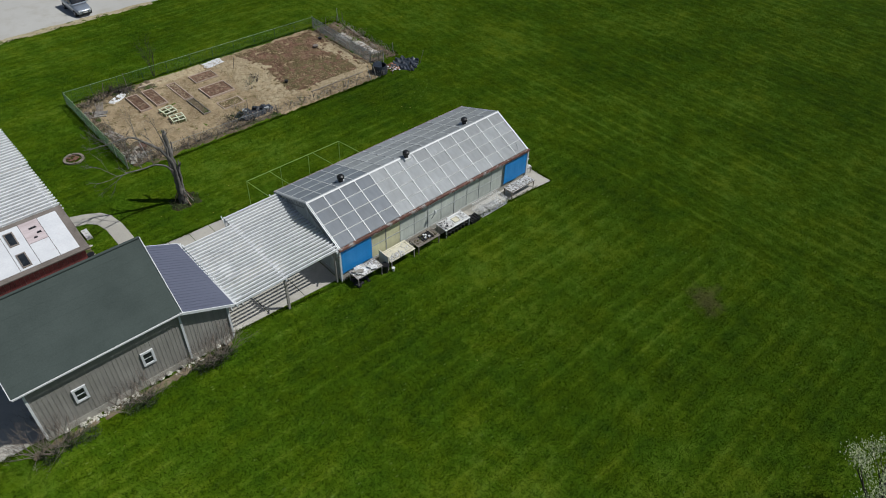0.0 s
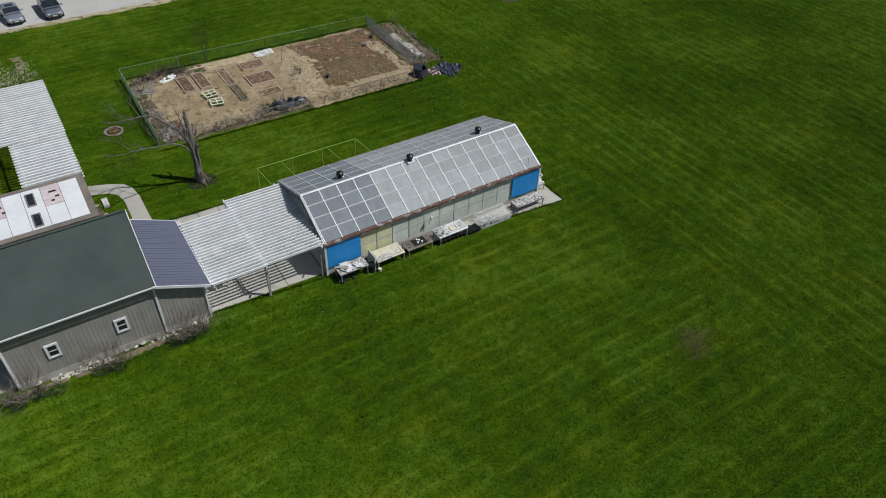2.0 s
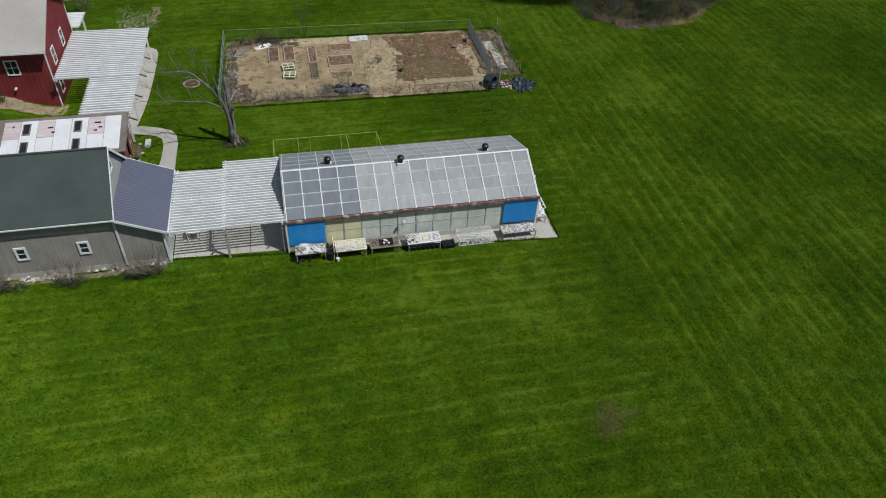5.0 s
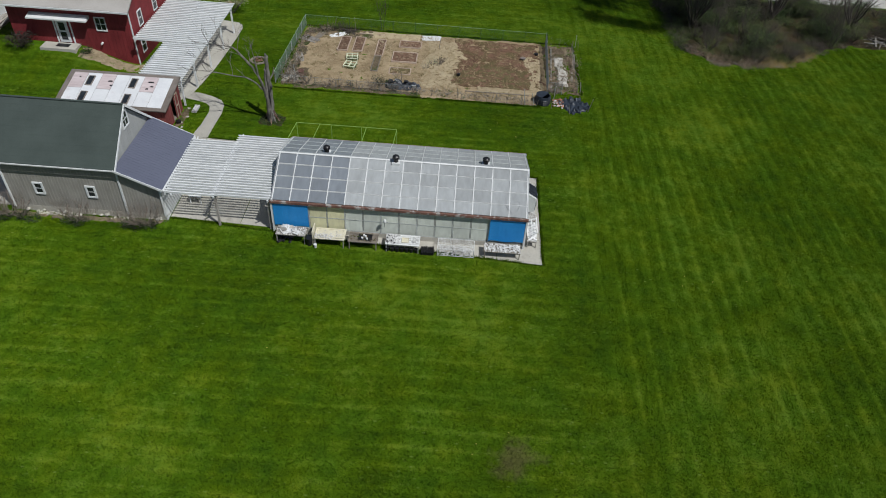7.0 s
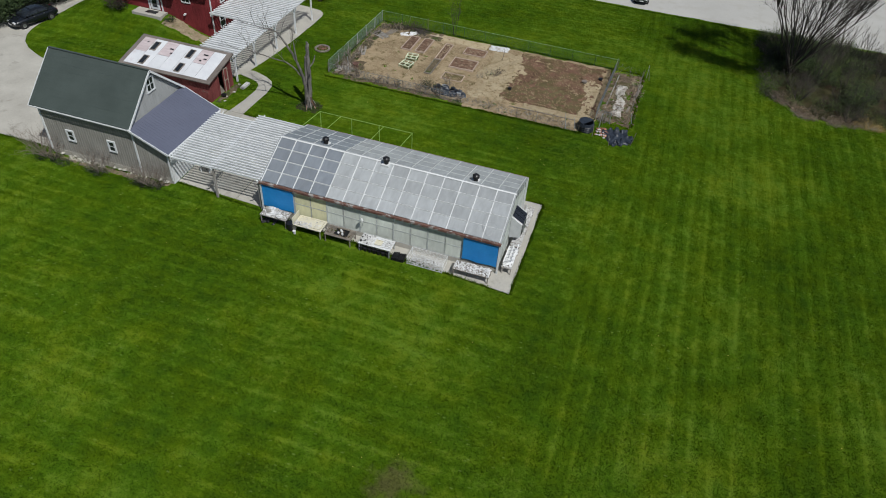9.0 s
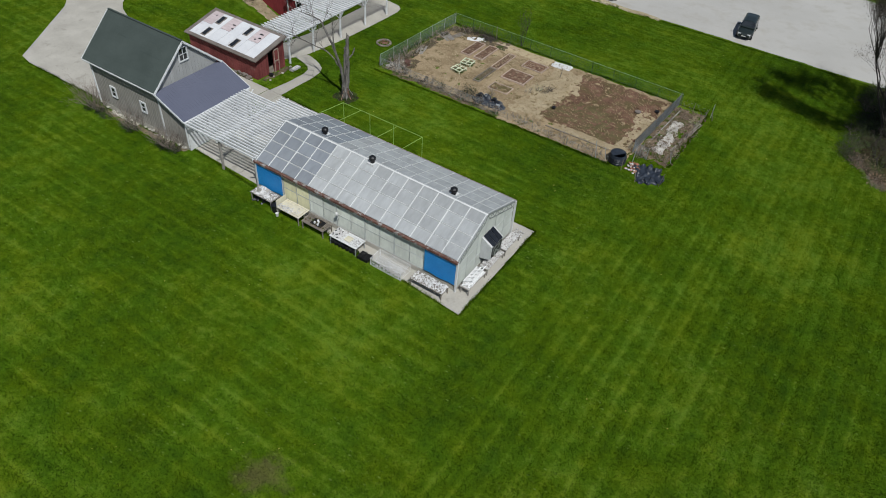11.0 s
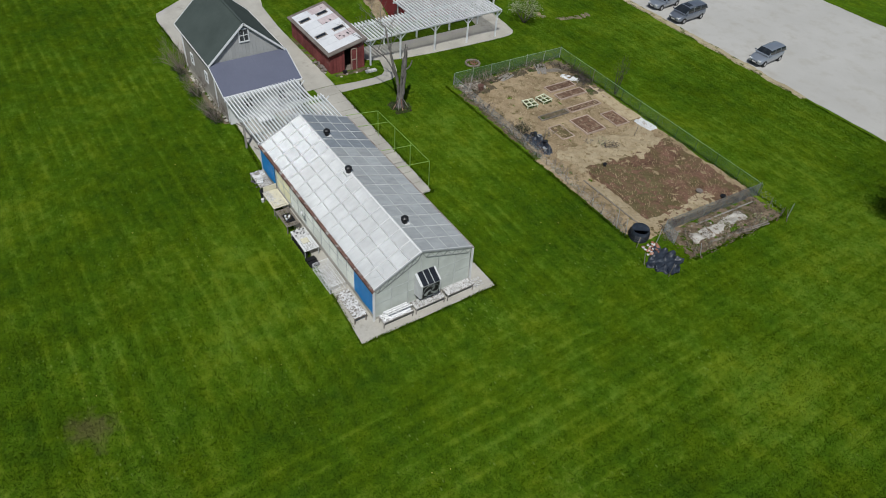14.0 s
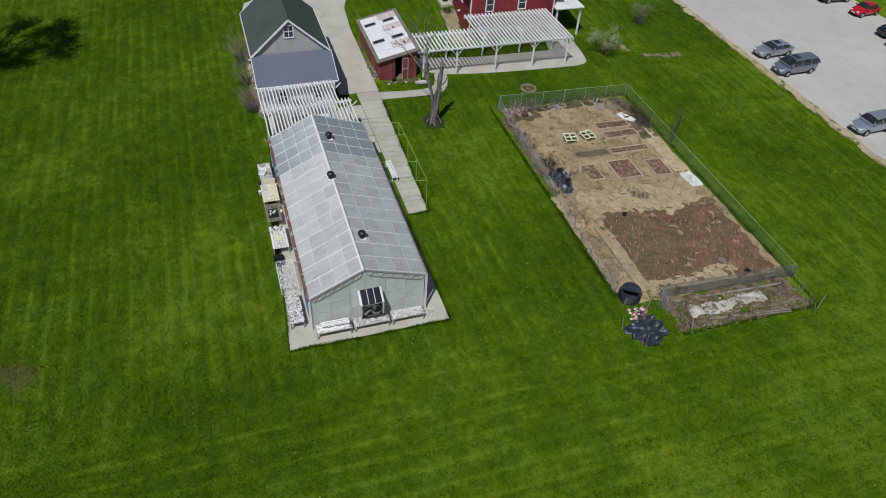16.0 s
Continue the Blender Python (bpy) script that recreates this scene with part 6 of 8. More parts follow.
for k, sx in enumerate((-0.8, 0.3, 1.2, 3.6, 4.4, 7.6, 8.4, 9.2)):
    shrub(sx, 27.4 + 0.12 * (k % 2), 0.5, 0.7, 8, 850 + k, DARK_BARK, DARK_LEAF, 6, 0.055, "weed", "low dark weeds in the barn border", 2, "weed", 0.12)
heap(18.3, 19.3, 26.95, 27.7, GZ, 24, BLACK, "black plastic scraps below the bench", seed=71, r=(0.08, 0.2), rise=0.15)
heap(25.9, 26.5, 26.85, 27.75, 0.53, 30, BLACK, "dark pot shards on the pale bench", seed=72, r=(0.03, 0.07), rise=0.08)
heap(23.4, 25.2, 26.85, 27.7, 0.51, 34, DEBRIS, "brown plant scraps on the dark bench", seed=73, r=(0.03, 0.08), rise=0.03)
patch("flower_border", -1.5, 10.2, 27.6, 28.4, 0.3, 0.03, 0.3, RUBBLE, 0.04, "leaf-strewn border below the barn wall", seed=31)
heap(1.0, 4.3, 27.95, 28.3, GZ, 130, LIME_STONE, "pale stones along the foot of the barn wall", seed=61, r=(0.04, 0.1), rise=0.1)
heap(6.2, 8.0, 28.0, 28.3, GZ, 40, LIME_STONE, "pale stones along the foot of the barn wall", seed=62, r=(0.04, 0.09), rise=0.06)
shrub(4.7, 64.3, 3.0, 1.7, 8, 51, DARK_BARK, BLOSSOM, 6, 0.085, "blossom_bush", "rounded bush in pale blossom on the lawn", 3, "bush", 0.22)
shrub(-2.0, 72.4, 2.8, 1.2, 7, 52, DARK_BARK, BLOSSOM, 3, 0.08, "blossom_bush", "thin bush with pale buds on the lawn", 3, "bush", 0.22)
shrub(21.3, 62.5, 4.0, 0.45, 3, 53, DARK_BARK, thick=0.6, name="sapling", label="thin bare sapling at the garden fence", category="tree")
for k, (sx, sy) in enumerate(((15.0, 61.2), (16.1, 61.5), (17.3, 61.6), (18.3, 61.5))):
    shrub(sx, sy, 0.55 + 0.2 * (k % 3), 0.6, 8, 540 + k, DARK_BARK, BROWN_LEAF, 3, 0.05, "bramble", "dark bramble in the garden corner", 3, "shrub", 0.2)
for k, (sx, sy) in enumerate(((14.2, 60.6), (15.6, 60.9), (13.9, 52.4), (13.6, 50.4), (13.8, 51.3), (14.6, 49.8), (14.9, 50.4))):
    shrub(sx, sy, 0.9 + 0.3 * (k % 3), 0.6, 6, 60 + k, OLD_WOOD, DRY_LEAF, 2, 0.07, "bramble", "dry bramble against the garden fence", 2, "shrub")
shrub(22.7, 49.9, 1.1, 0.6, 8, 75, DARK_BARK, DARK_LEAF, 3, 0.05, "shrub", "small dark shrub by the garden fence", 3)
for k in range(9):
    shrub(26.6 + k * 1.2, 49.3 - 0.05 * k + 0.3 * (k % 2), 0.7 + 0.15 * (k % 3), 0.5, 5, 80 + k, OLD_WOOD, name="vine", label="dry vine stems along the garden edge", depth=2)
for k, (sx, sy) in enumerate(((27.9, 55.2), (28.1, 55.9))):
    shrub(sx, sy, 0.7, 0.35, 6, 990 + k, SHRUB_BARK, BROWN_LEAF, 2, 0.05, "shrub", "dark clump of dry stalks standing in the straw", 2, scatter=0.1)
for k, (sx, sy) in enumerate(((23.9, 52.2), (26.6, 54.2), (27.2, 55.2), (24.2, 51.4))):
    shrub(sx, sy, 0.8, 0.5, 6, 95 + k, OLD_WOOD, BUDS if k == 2 else None, 2, 0.05, "shrub", "dry stalks standing in the straw", 2)


def big_tree(x, y, h, seed, stems, lean, label, leaf=None, per=0, size=0.1, depth=4, name="tree", bark=DARK_BARK, r0=0.2, scatter=0.3, thick=2):
    rng = random.Random(seed)
    z = ground_z(x, y)
    t = thing(name, label, "tree", (x, y, z))
    bm = bmesh.new()
    limb(bm, (x, y, z - 0.2), (x, y, z + 0.9), r0 * 2.4, r0 * 2.0, 9, rng=rng)
    tips = []
    starts = []
    for k in range(stems):
        a = 2 * math.pi * k / stems + rng.uniform(-0.3, 0.3)
        o = lean * rng.uniform(0.5, 1.1)
        b = Vector((x + o * h * 0.45 * math.cos(a), y + o * h * 0.45 * math.sin(a), z + h * rng.uniform(0.42, 0.55)))
        e = limb(bm, (x + r0 * math.cos(a), y + r0 * math.sin(a), z + 0.5), b, r0, r0 * 0.6, 6, rng=rng, steps=4)
        starts.append((e, (b - Vector((x, y, z))).normalized()))
    part("trunk", bm, bark, t)
    bm = bmesh.new()
    for e, d in starts:
        for _ in range(thick):
            dd = (d + Vector((rng.uniform(-0.4, 0.4), rng.uniform(-0.4, 0.4), 0.35))).normalized()
            twigs(bm, e, dd, h * rng.uniform(0.16, 0.22), r0 * 0.5, depth, rng, 0.42, tips=tips, up=0.2)
        twigs(bm, e.lerp(Vector((x, y, z + 0.9)), 0.35), (d + Vector((rng.uniform(-0.6, 0.6), rng.uniform(-0.6, 0.6), 0.1))).normalized(), h * 0.15, r0 * 0.3, depth - 1, rng, 0.5, tips=tips)
    part("crown", bm, bark, t)
    if leaf:
        bm = bmesh.new()
        leaves(bm, tips, per, size, scatter, rng)
        part("foliage", bm, leaf, t, kind="stuff")


STRAW_LEAF = leaf_material("straw_leaf", (0.22, 0.155, 0.05), (0.45, 0.33, 0.13))


# ---- thicket east of the parking ground ----
# base colour darkened to hold the shade of the twigs overhead
UNDERGROWTH = mat("undergrowth", (0.018, 0.019, 0.008), (0.062, 0.055, 0.027), 0.7, 6, 0.95, bump=1.0, spot=(0.045, 0.03, 0.02), spot_at=(0.48, 0.62), spot_scale=0.5, spec=0.05)


def front(x):
    """Edge of the thicket towards the lawn."""
    return float(np.interp(x, [53.6, 54.2, 56.5, 60, 64.3, 66.7, 69.9, 73, 77, 95], [67.0, 62.6, 59.9, 59.4, 60.5, 62.2, 65.4, 66.9, 66.8, 65.6]))


def thicket_floor():
    bm = bmesh.new()
    nx, ny = 90, 40
    rows = []
    for i in range(nx + 1):
        x = 53.6 + 41.4 * (i / nx) ** 1.15
        col = []
        for j in range(ny + 1):
            v = j / ny
            if i < 6:
                x = 53.6 + 0.46 * i + (1 - i / 6) * (1.3 * noise.noise((j * 0.33, 4.0, 1)) + 0.9 * noise.noise((j * 1.1, 9.0, 1)))
            y = front(x) + (81.4 - front(x)) * v + 0.5 * noise.noise((x * 0.8, v * 9, 2)) * (1 - v)
            inn = smooth(0.0, 0.14, min(v * 1.4, (x - 53.6) / 14, (1 - v) * 3))
            z = ground_z(x, y) - 0.05 + inn * (0.28 + 0.3 * noise.noise((x * 0.7, y * 0.7, 5)) + 0.14 * noise.noise((x * 2.2, y * 2.2, 8)))
            col.append(bm.verts.new((x, y, z)))
        rows.append(col)
    for p, q in zip(rows, rows[1:]):
        for j in range(ny):
            bm.faces.new((p[j], q[j], q[j + 1], p[j + 1])).smooth = True
    single("thicket_floor", bm, UNDERGROWTH, "rough olive-brown undergrowth on uneven earth", kind="structure")


thicket_floor()
# the tree is bare; its small brown leaves are added to deepen its shadow
big_tree(55.8, 69.2, 14.5, 71, 25, 0.66, "tall bare tree with many fanning stems", BROWN_LEAF, 8, 0.06, depth=4, r0=0.075, thick=6, scatter=0.26)
big_tree(66.5, 74.0, 12.0, 72, 12, 0.5, "bare tree standing in the thicket", depth=3, r0=0.1)
big_tree(74.5, 71.5, 9.0, 73, 7, 0.5, "bare tree with grey twigs in the thicket", depth=3, r0=0.1)
rng_t = random.Random(77)
clumps = [(rng_t.uniform(55, 86), rng_t.uniform(0, 1)) for _ in range(24)]
for k in range(300):
    if k < 120:
        cx, cv = clumps[k % 24]
        sx = cx + rng_t.gauss(0, 1.0)
        sy = front(sx) + 1.6 + (79.5 - front(sx) - 1.6) * cv + rng_t.gauss(0, 0.9)
    else:
        sx = rng_t.uniform(54.5, 74) if k % 2 else rng_t.uniform(54.5, 88)
        sy = front(sx) + 1.0 + (80.5 - front(sx) - 1.0) * rng_t.random() ** 1.2
    sx = max(sx, 54.4)
    if sy > 81 or sy < front(sx) + 0.6:
        sy = front(sx) + 2.5
    if k < 50:
        shrub(sx, sy, rng_t.uniform(1.5, 2.6), 1.4, 7, 200 + k, DARK_BARK, DARK_LEAF, 9, 0.075, "evergreen_bush", "dark leafy bush in the thicket", 3, "bush", 0.3)
    elif k < 90:
        shrub(sx, sy, rng_t.uniform(1.6, 3.0), 1.3, 9, 200 + k, DARK_BARK, OLIVE_LEAF, 5, 0.06, "shrub", "shrub with first olive green leaves in the thicket", 3, scatter=0.28)
    elif k < 120:
        shrub(sx, sy, rng_t.uniform(3.5, 6.5), 0.9, 4, 200 + k, DARK_BARK, name="sapling", label="thin dark sapling standing in the thicket", depth=3, category="tree", thick=0.7, spread=0.4)
    elif k % 5 == 0:
        shrub(sx, sy, rng_t.uniform(1.4, 2.8), 1.2, 9, 200 + k, DARK_BARK, BROWN_LEAF, 3, 0.05, "shrub", "bare grey-brown shrub in the thicket", 3, scatter=0.25)
    elif k % 5 in (1, 2):
        shrub(sx, sy, rng_t.uniform(0.7, 1.3), 1.3, 8, 200 + k, DARK_BARK, OLIVE_LEAF, 8, 0.06, "bramble", "low olive-leaved bramble in the thicket", 2, "shrub", 0.28)
    elif k % 5 == 3:
        shrub(sx, sy, rng_t.uniform(0.8, 1.5), 1.3, 8, 200 + k, DARK_BARK, BROWN_LEAF, 8, 0.06, "bramble", "low brown bramble in the thicket", 2, "shrub", 0.28)
    else:
        shrub(sx, sy, rng_t.uniform(0.6, 1.2), 1.2, 8, 200 + k, DARK_BARK, DARK_LEAF, 8, 0.06, "bramble", "low dark green bramble in the thicket", 2, "shrub", 0.25)
for k in range(76):
    bx = 54.3 + k * 0.25 if k < 60 else 69.3 + (k - 60) * 0.7
    by = front(bx) + rng_t.uniform(0.1, 2.2)
    if 61.5 < bx < 68.0:
        m, leaf, lab = GREY_WOOD, STRAW_LEAF, "clump of yellowed dry stalks at the thicket edge"
    elif bx < 62.4:
        m, leaf, lab = (OLD_WOOD, GREY_WOOD, SPLIT_WOOD)[k % 3], DRY_LEAF, "heap of dry brush at the thicket edge"
    else:
        m, leaf, lab = SHRUB_BARK, BROWN_LEAF, "low brown weeds at the thicket edge"
    shrub(bx, by, rng_t.uniform(0.35, 0.9), 1.3, 9, 500 + k, m, leaf, 4, 0.06, "brush_heap", lab, 2, "brush", 0.22, spread=0.8, up=0.0)

for k in range(34):
    by = 62.8 + 0.55 * k
    bx = 53.7 + rng_t.uniform(-0.5, 0.9) + 0.5 * noise.noise((by * 0.5, 3, 1))
    shrub(bx, by, rng_t.uniform(0.4, 1.1), 1.3, 8, 900 + k, (DARK_BARK, SHRUB_BARK)[k % 2], (BROWN_LEAF, DARK_LEAF, OLIVE_LEAF)[k % 3], 6, 0.06, "bramble", "low bramble at the edge of the thicket", 2, "shrub", 0.26, spread=0.7, up=0.05)


def wood_pile(x, y, w, d, n, seed):
    rng_w = random.Random(seed)
    z = ground_z(x, y)
    t = thing("wood_pile", "tumbled pile of grey boards and pallets at the thicket edge", "wood pile", (x, y, z))
    for k in range(n):
        px, py = x + rng_w.uniform(-w, w), y + rng_w.uniform(-d, d)
        a = rng_w.choice((0.1, 0.1, 1.1, -0.9)) + rng_w.uniform(-0.25, 0.25)
        ln_ = rng_w.uniform(0.9, 2.6)
        zz = z + 0.12 + 0.5 * rng_w.random() * (1 - abs(px - x) / w * 0.6)
        bm = bmesh.new()
        beam(bm, (px - ln_ / 2 * math.cos(a), py - ln_ / 2 * math.sin(a), zz - rng_w.uniform(0, 0.15)), (px + ln_ / 2 * math.cos(a), py + ln_ / 2 * math.sin(a), zz + rng_w.uniform(-0.1, 0.3)), rng_w.uniform(0.09, 0.2), 0.05)
        part("plank", bm, (GREY_WOOD, OLD_WOOD, GREY_WOOD, BARK)[k % 4], t)


wood_pile(77.6, 68.3, 2.2, 1.2, 30, 3)
wood_pile(81.5, 69.0, 2.0, 1.4, 22, 4)
rng_t = random.Random(9)
for k in range(5):
    ax, ay = 66 + k * 3.2 + rng_t.uniform(-1, 1), front(66 + k * 3.2) + rng_t.uniform(1.5, 3.5)
    bm = bmesh.new()
    ln_ = rng_t.uniform(1.0, 2.2)
    a = rng_t.uniform(-0.8, 0.8)
    rod(bm, (ax, ay, ground_z(ax, ay) + 0.25), (ax + ln_ * math.cos(a), ay + ln_ * math.sin(a), ground_z(ax, ay) + 0.3), 0.1, 0.07, 8)
    single("log", bm, BARK, "fallen grey log at the thicket edge", "log", "fallen logs", at=(ax, ay, ground_z(ax, ay) + 0.1))
# budding tree south of the lawn, and a broad tree that shades the south-west lawn
big_tree(27.0, -2.6, 5.7, 91, 9, 0.6, "small tree with pale green-white buds", BLOSSOM, 12, 0.06, 3, r0=0.08, scatter=0.22)
big_tree(-3.0, 3.2, 12.3, 92, 20, 0.6, "broad tree with many stems beside the lawn", DARK_LEAF, 6, 0.13, 4, r0=0.13, scatter=0.35)


# ---- kitchen garden ----
SIDE_SOIL = mat("weedy_mulch", (0.09, 0.065, 0.045), (0.27, 0.205, 0.145), 1.3, 7, 0.95, bump=1.0, spot=(0.075, 0.085, 0.025), spot_at=(0.52, 0.62), spot_scale=0.9, spec=0.1)
ASH = mat("pale_ash", (0.32, 0.295, 0.26), (0.52, 0.5, 0.465), 1.6, 8, 0.95, bump=0.8, spot=(0.16, 0.125, 0.09), spot_at=(0.55, 0.64), spot_scale=1.7, spec=0.1)
patch("garden_floor", 13.2, 38.6, 48.9, 62.0, 0.3, 0.035, 0.25, STRAW, 0.022, "straw-mulched kitchen garden floor", seed=51)
patch("tilled_plot", 29.4, 38.1, 50.9, 61.5, 0.28, 0.075, 0.9, SOIL, 0.03, "reddish-brown tilled plot with weeds", seed=53)
patch("straw_path", 26.2, 29.8, 50.4, 61.0, 0.28, 0.07, 0.9, STRAW_PALE, 0.03, "pale straw laid across the garden", seed=54)
patch("straw_path", 31.4, 37.6, 50.1, 51.3, 0.25, 0.1, 0.35, STRAW_PALE, 0.03, "pale straw strip along the tilled plot", seed=55)
patch("straw_path", 36.5, 38.2, 50.6, 58.2, 0.25, 0.105, 0.5, STRAW_PALE, 0.03, "pale straw strip along the tilled plot", seed=56)
patch("straw_path", 19.5, 25.6, 60.2, 61.9, 0.25, 0.08, 0.4, STRAW_PALE, 0.04, "pale straw along the garden fence", seed=57)
patch("garden_edge", 13.3, 21.0, 59.9, 62.1, 0.3, 0.07, 0.4, DEBRIS, 0.06, "weedy debris along the garden fence", seed=58)
patch("garden_edge", 13.2, 15.6, 49.2, 52.6, 0.3, 0.09, 0.5, DEBRIS, 0.08, "brushy debris in the garden corner", seed=66)
patch("garden_edge", 13.2, 14.6, 52.0, 60.0, 0.3, 0.08, 0.4, DEBRIS, 0.06, "weedy debris along the garden fence", seed=59)
patch("garden_edge", 14.5, 26.5, 48.5, 49.6, 0.3, 0.05, 0.4, DEBRIS, 0.05, "weedy strip outside the garden fence", seed=60)
patch("garden_edge", 26.0, 37.5, 48.3, 50.0, 0.3, 0.06, 0.4, STRAW, 0.05, "straw and vines along the garden edge", seed=61)
patch("side_plot", 38.3, 41.6, 51.0, 61.6, 0.25, 0.05, 0.4, SIDE_SOIL, 0.07, "weedy side plot with dry stalks", seed=62)
patch("ash_strip", 39.45, 40.45, 52.4, 58.6, 0.16, 0.13, 0.6, ASH, 0.05, "pale ash and grit strip in the side plot", seed=63)


OLIVE_SOIL = mat("weedy_soil", (0.087, 0.074, 0.034), (0.165, 0.134, 0.069), 0.8, 8, 0.95, bump=1.0, spot=(0.165, 0.095, 0.065), spot_at=(0.49, 0.62), spot_scale=1.0, spec=0.1)
patch("weedy_soil", 31.0, 36.9, 51.0, 55.6, 0.25, 0.09, 1.3, OLIVE_SOIL, 0.03, "olive weeds over the tilled plot", seed=81, taper=False)
patch("weedy_soil", 29.2, 31.4, 51.2, 54.6, 0.25, 0.09, 1.0, OLIVE_SOIL, 0.03, "olive weeds over the tilled plot", seed=82)
patch("straw_path", 28.6, 30.6, 55.6, 58.6, 0.25, 0.1, 1.1, STRAW_PALE, 0.03, "pale straw spilling onto the tilled plot", seed=83)
patch("straw_path", 36.0, 37.4, 55.6, 58.3, 0.22, 0.1, 0.7, STRAW_PALE, 0.03, "pale straw spilling onto the tilled plot", seed=84)


def clods(name, x0, x1, y0, y1, n, r, material, label, lift, seed):
    rng_c = random.Random(seed)
    bm = bmesh.new()
    for _ in range(n):
        x, y = rng_c.uniform(x0, x1), rng_c.uniform(y0, y1)
        lump(bm, (x, y, ground_z(x, y) + lift), rng_c.uniform(*r), rng_c, rng_c.uniform(0.4, 0.8))
    return single(name, bm, material, label, "rubble", kind="stuff", at=((x0 + x1) / 2, (y0 + y1) / 2, ground_z((x0 + x1) / 2, (y0 + y1) / 2)))


def straws(x0, x1, y0, y1, n, material, label, lift, seed):
    rng_s = random.Random(seed)
    bm = bmesh.new()
    for _ in range(n):
        x, y = rng_s.uniform(x0, x1), rng_s.uniform(y0, y1)
        a, ln_ = rng_s.uniform(0, 3.14), rng_s.uniform(0.12, 0.4)
        z = ground_z(x, y) + lift
        dx, dy = math.cos(a) * ln_, math.sin(a) * ln_
        w = 0.018
        v = [bm.verts.new((x - dy / ln_ * w, y + dx / ln_ * w, z)), bm.verts.new((x + dy / ln_ * w, y - dx / ln_ * w, z + 0.02)), bm.verts.new((x + dx, y + dy, z + rng_s.uniform(0.02, 0.12)))]
        bm.faces.new(v)
    return single("loose_straw", bm, material, label, "straw", kind="stuff", at=((x0 + x1) / 2, (y0 + y1) / 2, ground_z((x0 + x1) / 2, (y0 + y1) / 2)))


clods("soil_clods", 29.6, 38.0, 51.2, 61.3, 900, (0.04, 0.11), SOIL, "clods of brown earth on the tilled plot", 0.09, 1)
straws(13.6, 30.0, 49.4, 61.6, 5200, STRAW_PALE, "loose straw strewn over the garden", 0.05, 2)
straws(26.4, 38.0, 49.0, 61.2, 3000, STRAW, "loose straw strewn over the garden edge", 0.09, 3)
clods("dry_clumps", 38.9, 41.8, 50.8, 61.4, 300, (0.05, 0.14), DEBRIS, "dry clumps in the side plot", 0.08, 4)
clods("garden_stones", 39.4, 40.6, 52.4, 58.6, 110, (0.04, 0.11), ASH, "pale clods on the ash strip", 0.09, 5)
clods("garden_stones", 28.0, 37.2, 48.6, 49.9, 60, (0.08, 0.2), RUBBLE, "stones edging the garden", 0.08, 6)


def raised_bed(x0, x1, y0, y1, h=0.2, timber=BED_WOOD, soil=BED_SOIL, label="timber raised bed filled with brown earth"):
    zc = ground_z((x0 + x1) / 2, (y0 + y1) / 2)
    t = thing("raised_bed", label, "raised bed", ((x0 + x1) / 2, (y0 + y1) / 2, zc), group="garden beds")
    w = 0.08
    for a, b, c, d in ((x0, x1, y0, y0 + w), (x0, x1, y1 - w, y1), (x0, x0 + w, y0 + w, y1 - w), (x1 - w, x1, y0 + w, y1 - w)):
        bm = bmesh.new()
        hexa(bm, [(p, q, ground_z(p, q) - 0.03) for p, q in ((a, c), (b, c), (b, d), (a, d))] + [(p, q, ground_z(p, q) + h) for p, q in ((a, c), (b, c), (b, d), (a, d))])
        part("board", bm, timber, t)
    bm = bmesh.new()
    nx, ny = max(3, int((x1 - x0) / 0.2)), max(3, int((y1 - y0) / 0.2))
    vs = [[bm.verts.new((x0 + w + (x1 - x0 - 2 * w) * i / nx, y0 + w + (y1 - y0 - 2 * w) * j / ny, ground_z(x0, y0 + (y1 - y0) * j / ny) + h - 0.05 + 0.05 * noise.noise((x0 + i * 0.7, y0 + j * 0.7, 1)))) for i in range(nx + 1)] for j in range(ny + 1)]
    for j in range(ny):
        for i in range(nx):
            bm.faces.new((vs[j][i], vs[j][i + 1], vs[j + 1][i + 1], vs[j + 1][i]))
    part("soil", bm, soil, t)


raised_bed(17.4, 18.45, 56.7, 59.9)
raised_bed(18.9, 19.95, 56.7, 60.0)
raised_bed(21.25, 22.1, 56.2, 59.9, 0.12)
raised_bed(21.3, 22.0, 52.8, 56.0, 0.16, OLD_WOOD, DEBRIS, "narrow grey timber bed with dry stalks")
raised_bed(23.1, 25.6, 55.0, 57.2)
raised_bed(23.5, 25.8, 58.4, 60.0, 0.14)
raised_bed(23.1, 25.2, 52.5, 53.9, 0.1, BED_WOOD, OLIVE_SOIL, "low timber bed covered with straw")


TERRACOTTA = mat("broken_terracotta", (0.22, 0.085, 0.05), (0.42, 0.2, 0.13), 2.5, 9, 0.85, bump=0.4, spot=(0.5, 0.4, 0.33), spot_at=(0.55, 0.65), spot_scale=4)
SEEDLING = leaf_material("seedling_leaf", (0.03, 0.06, 0.01), (0.07, 0.13, 0.025))
SASH = mat("yellowed_white_paint", (0.6, 0.64, 0.42), (0.74, 0.76, 0.6), 2, 16, 0.6, bump=0.05)


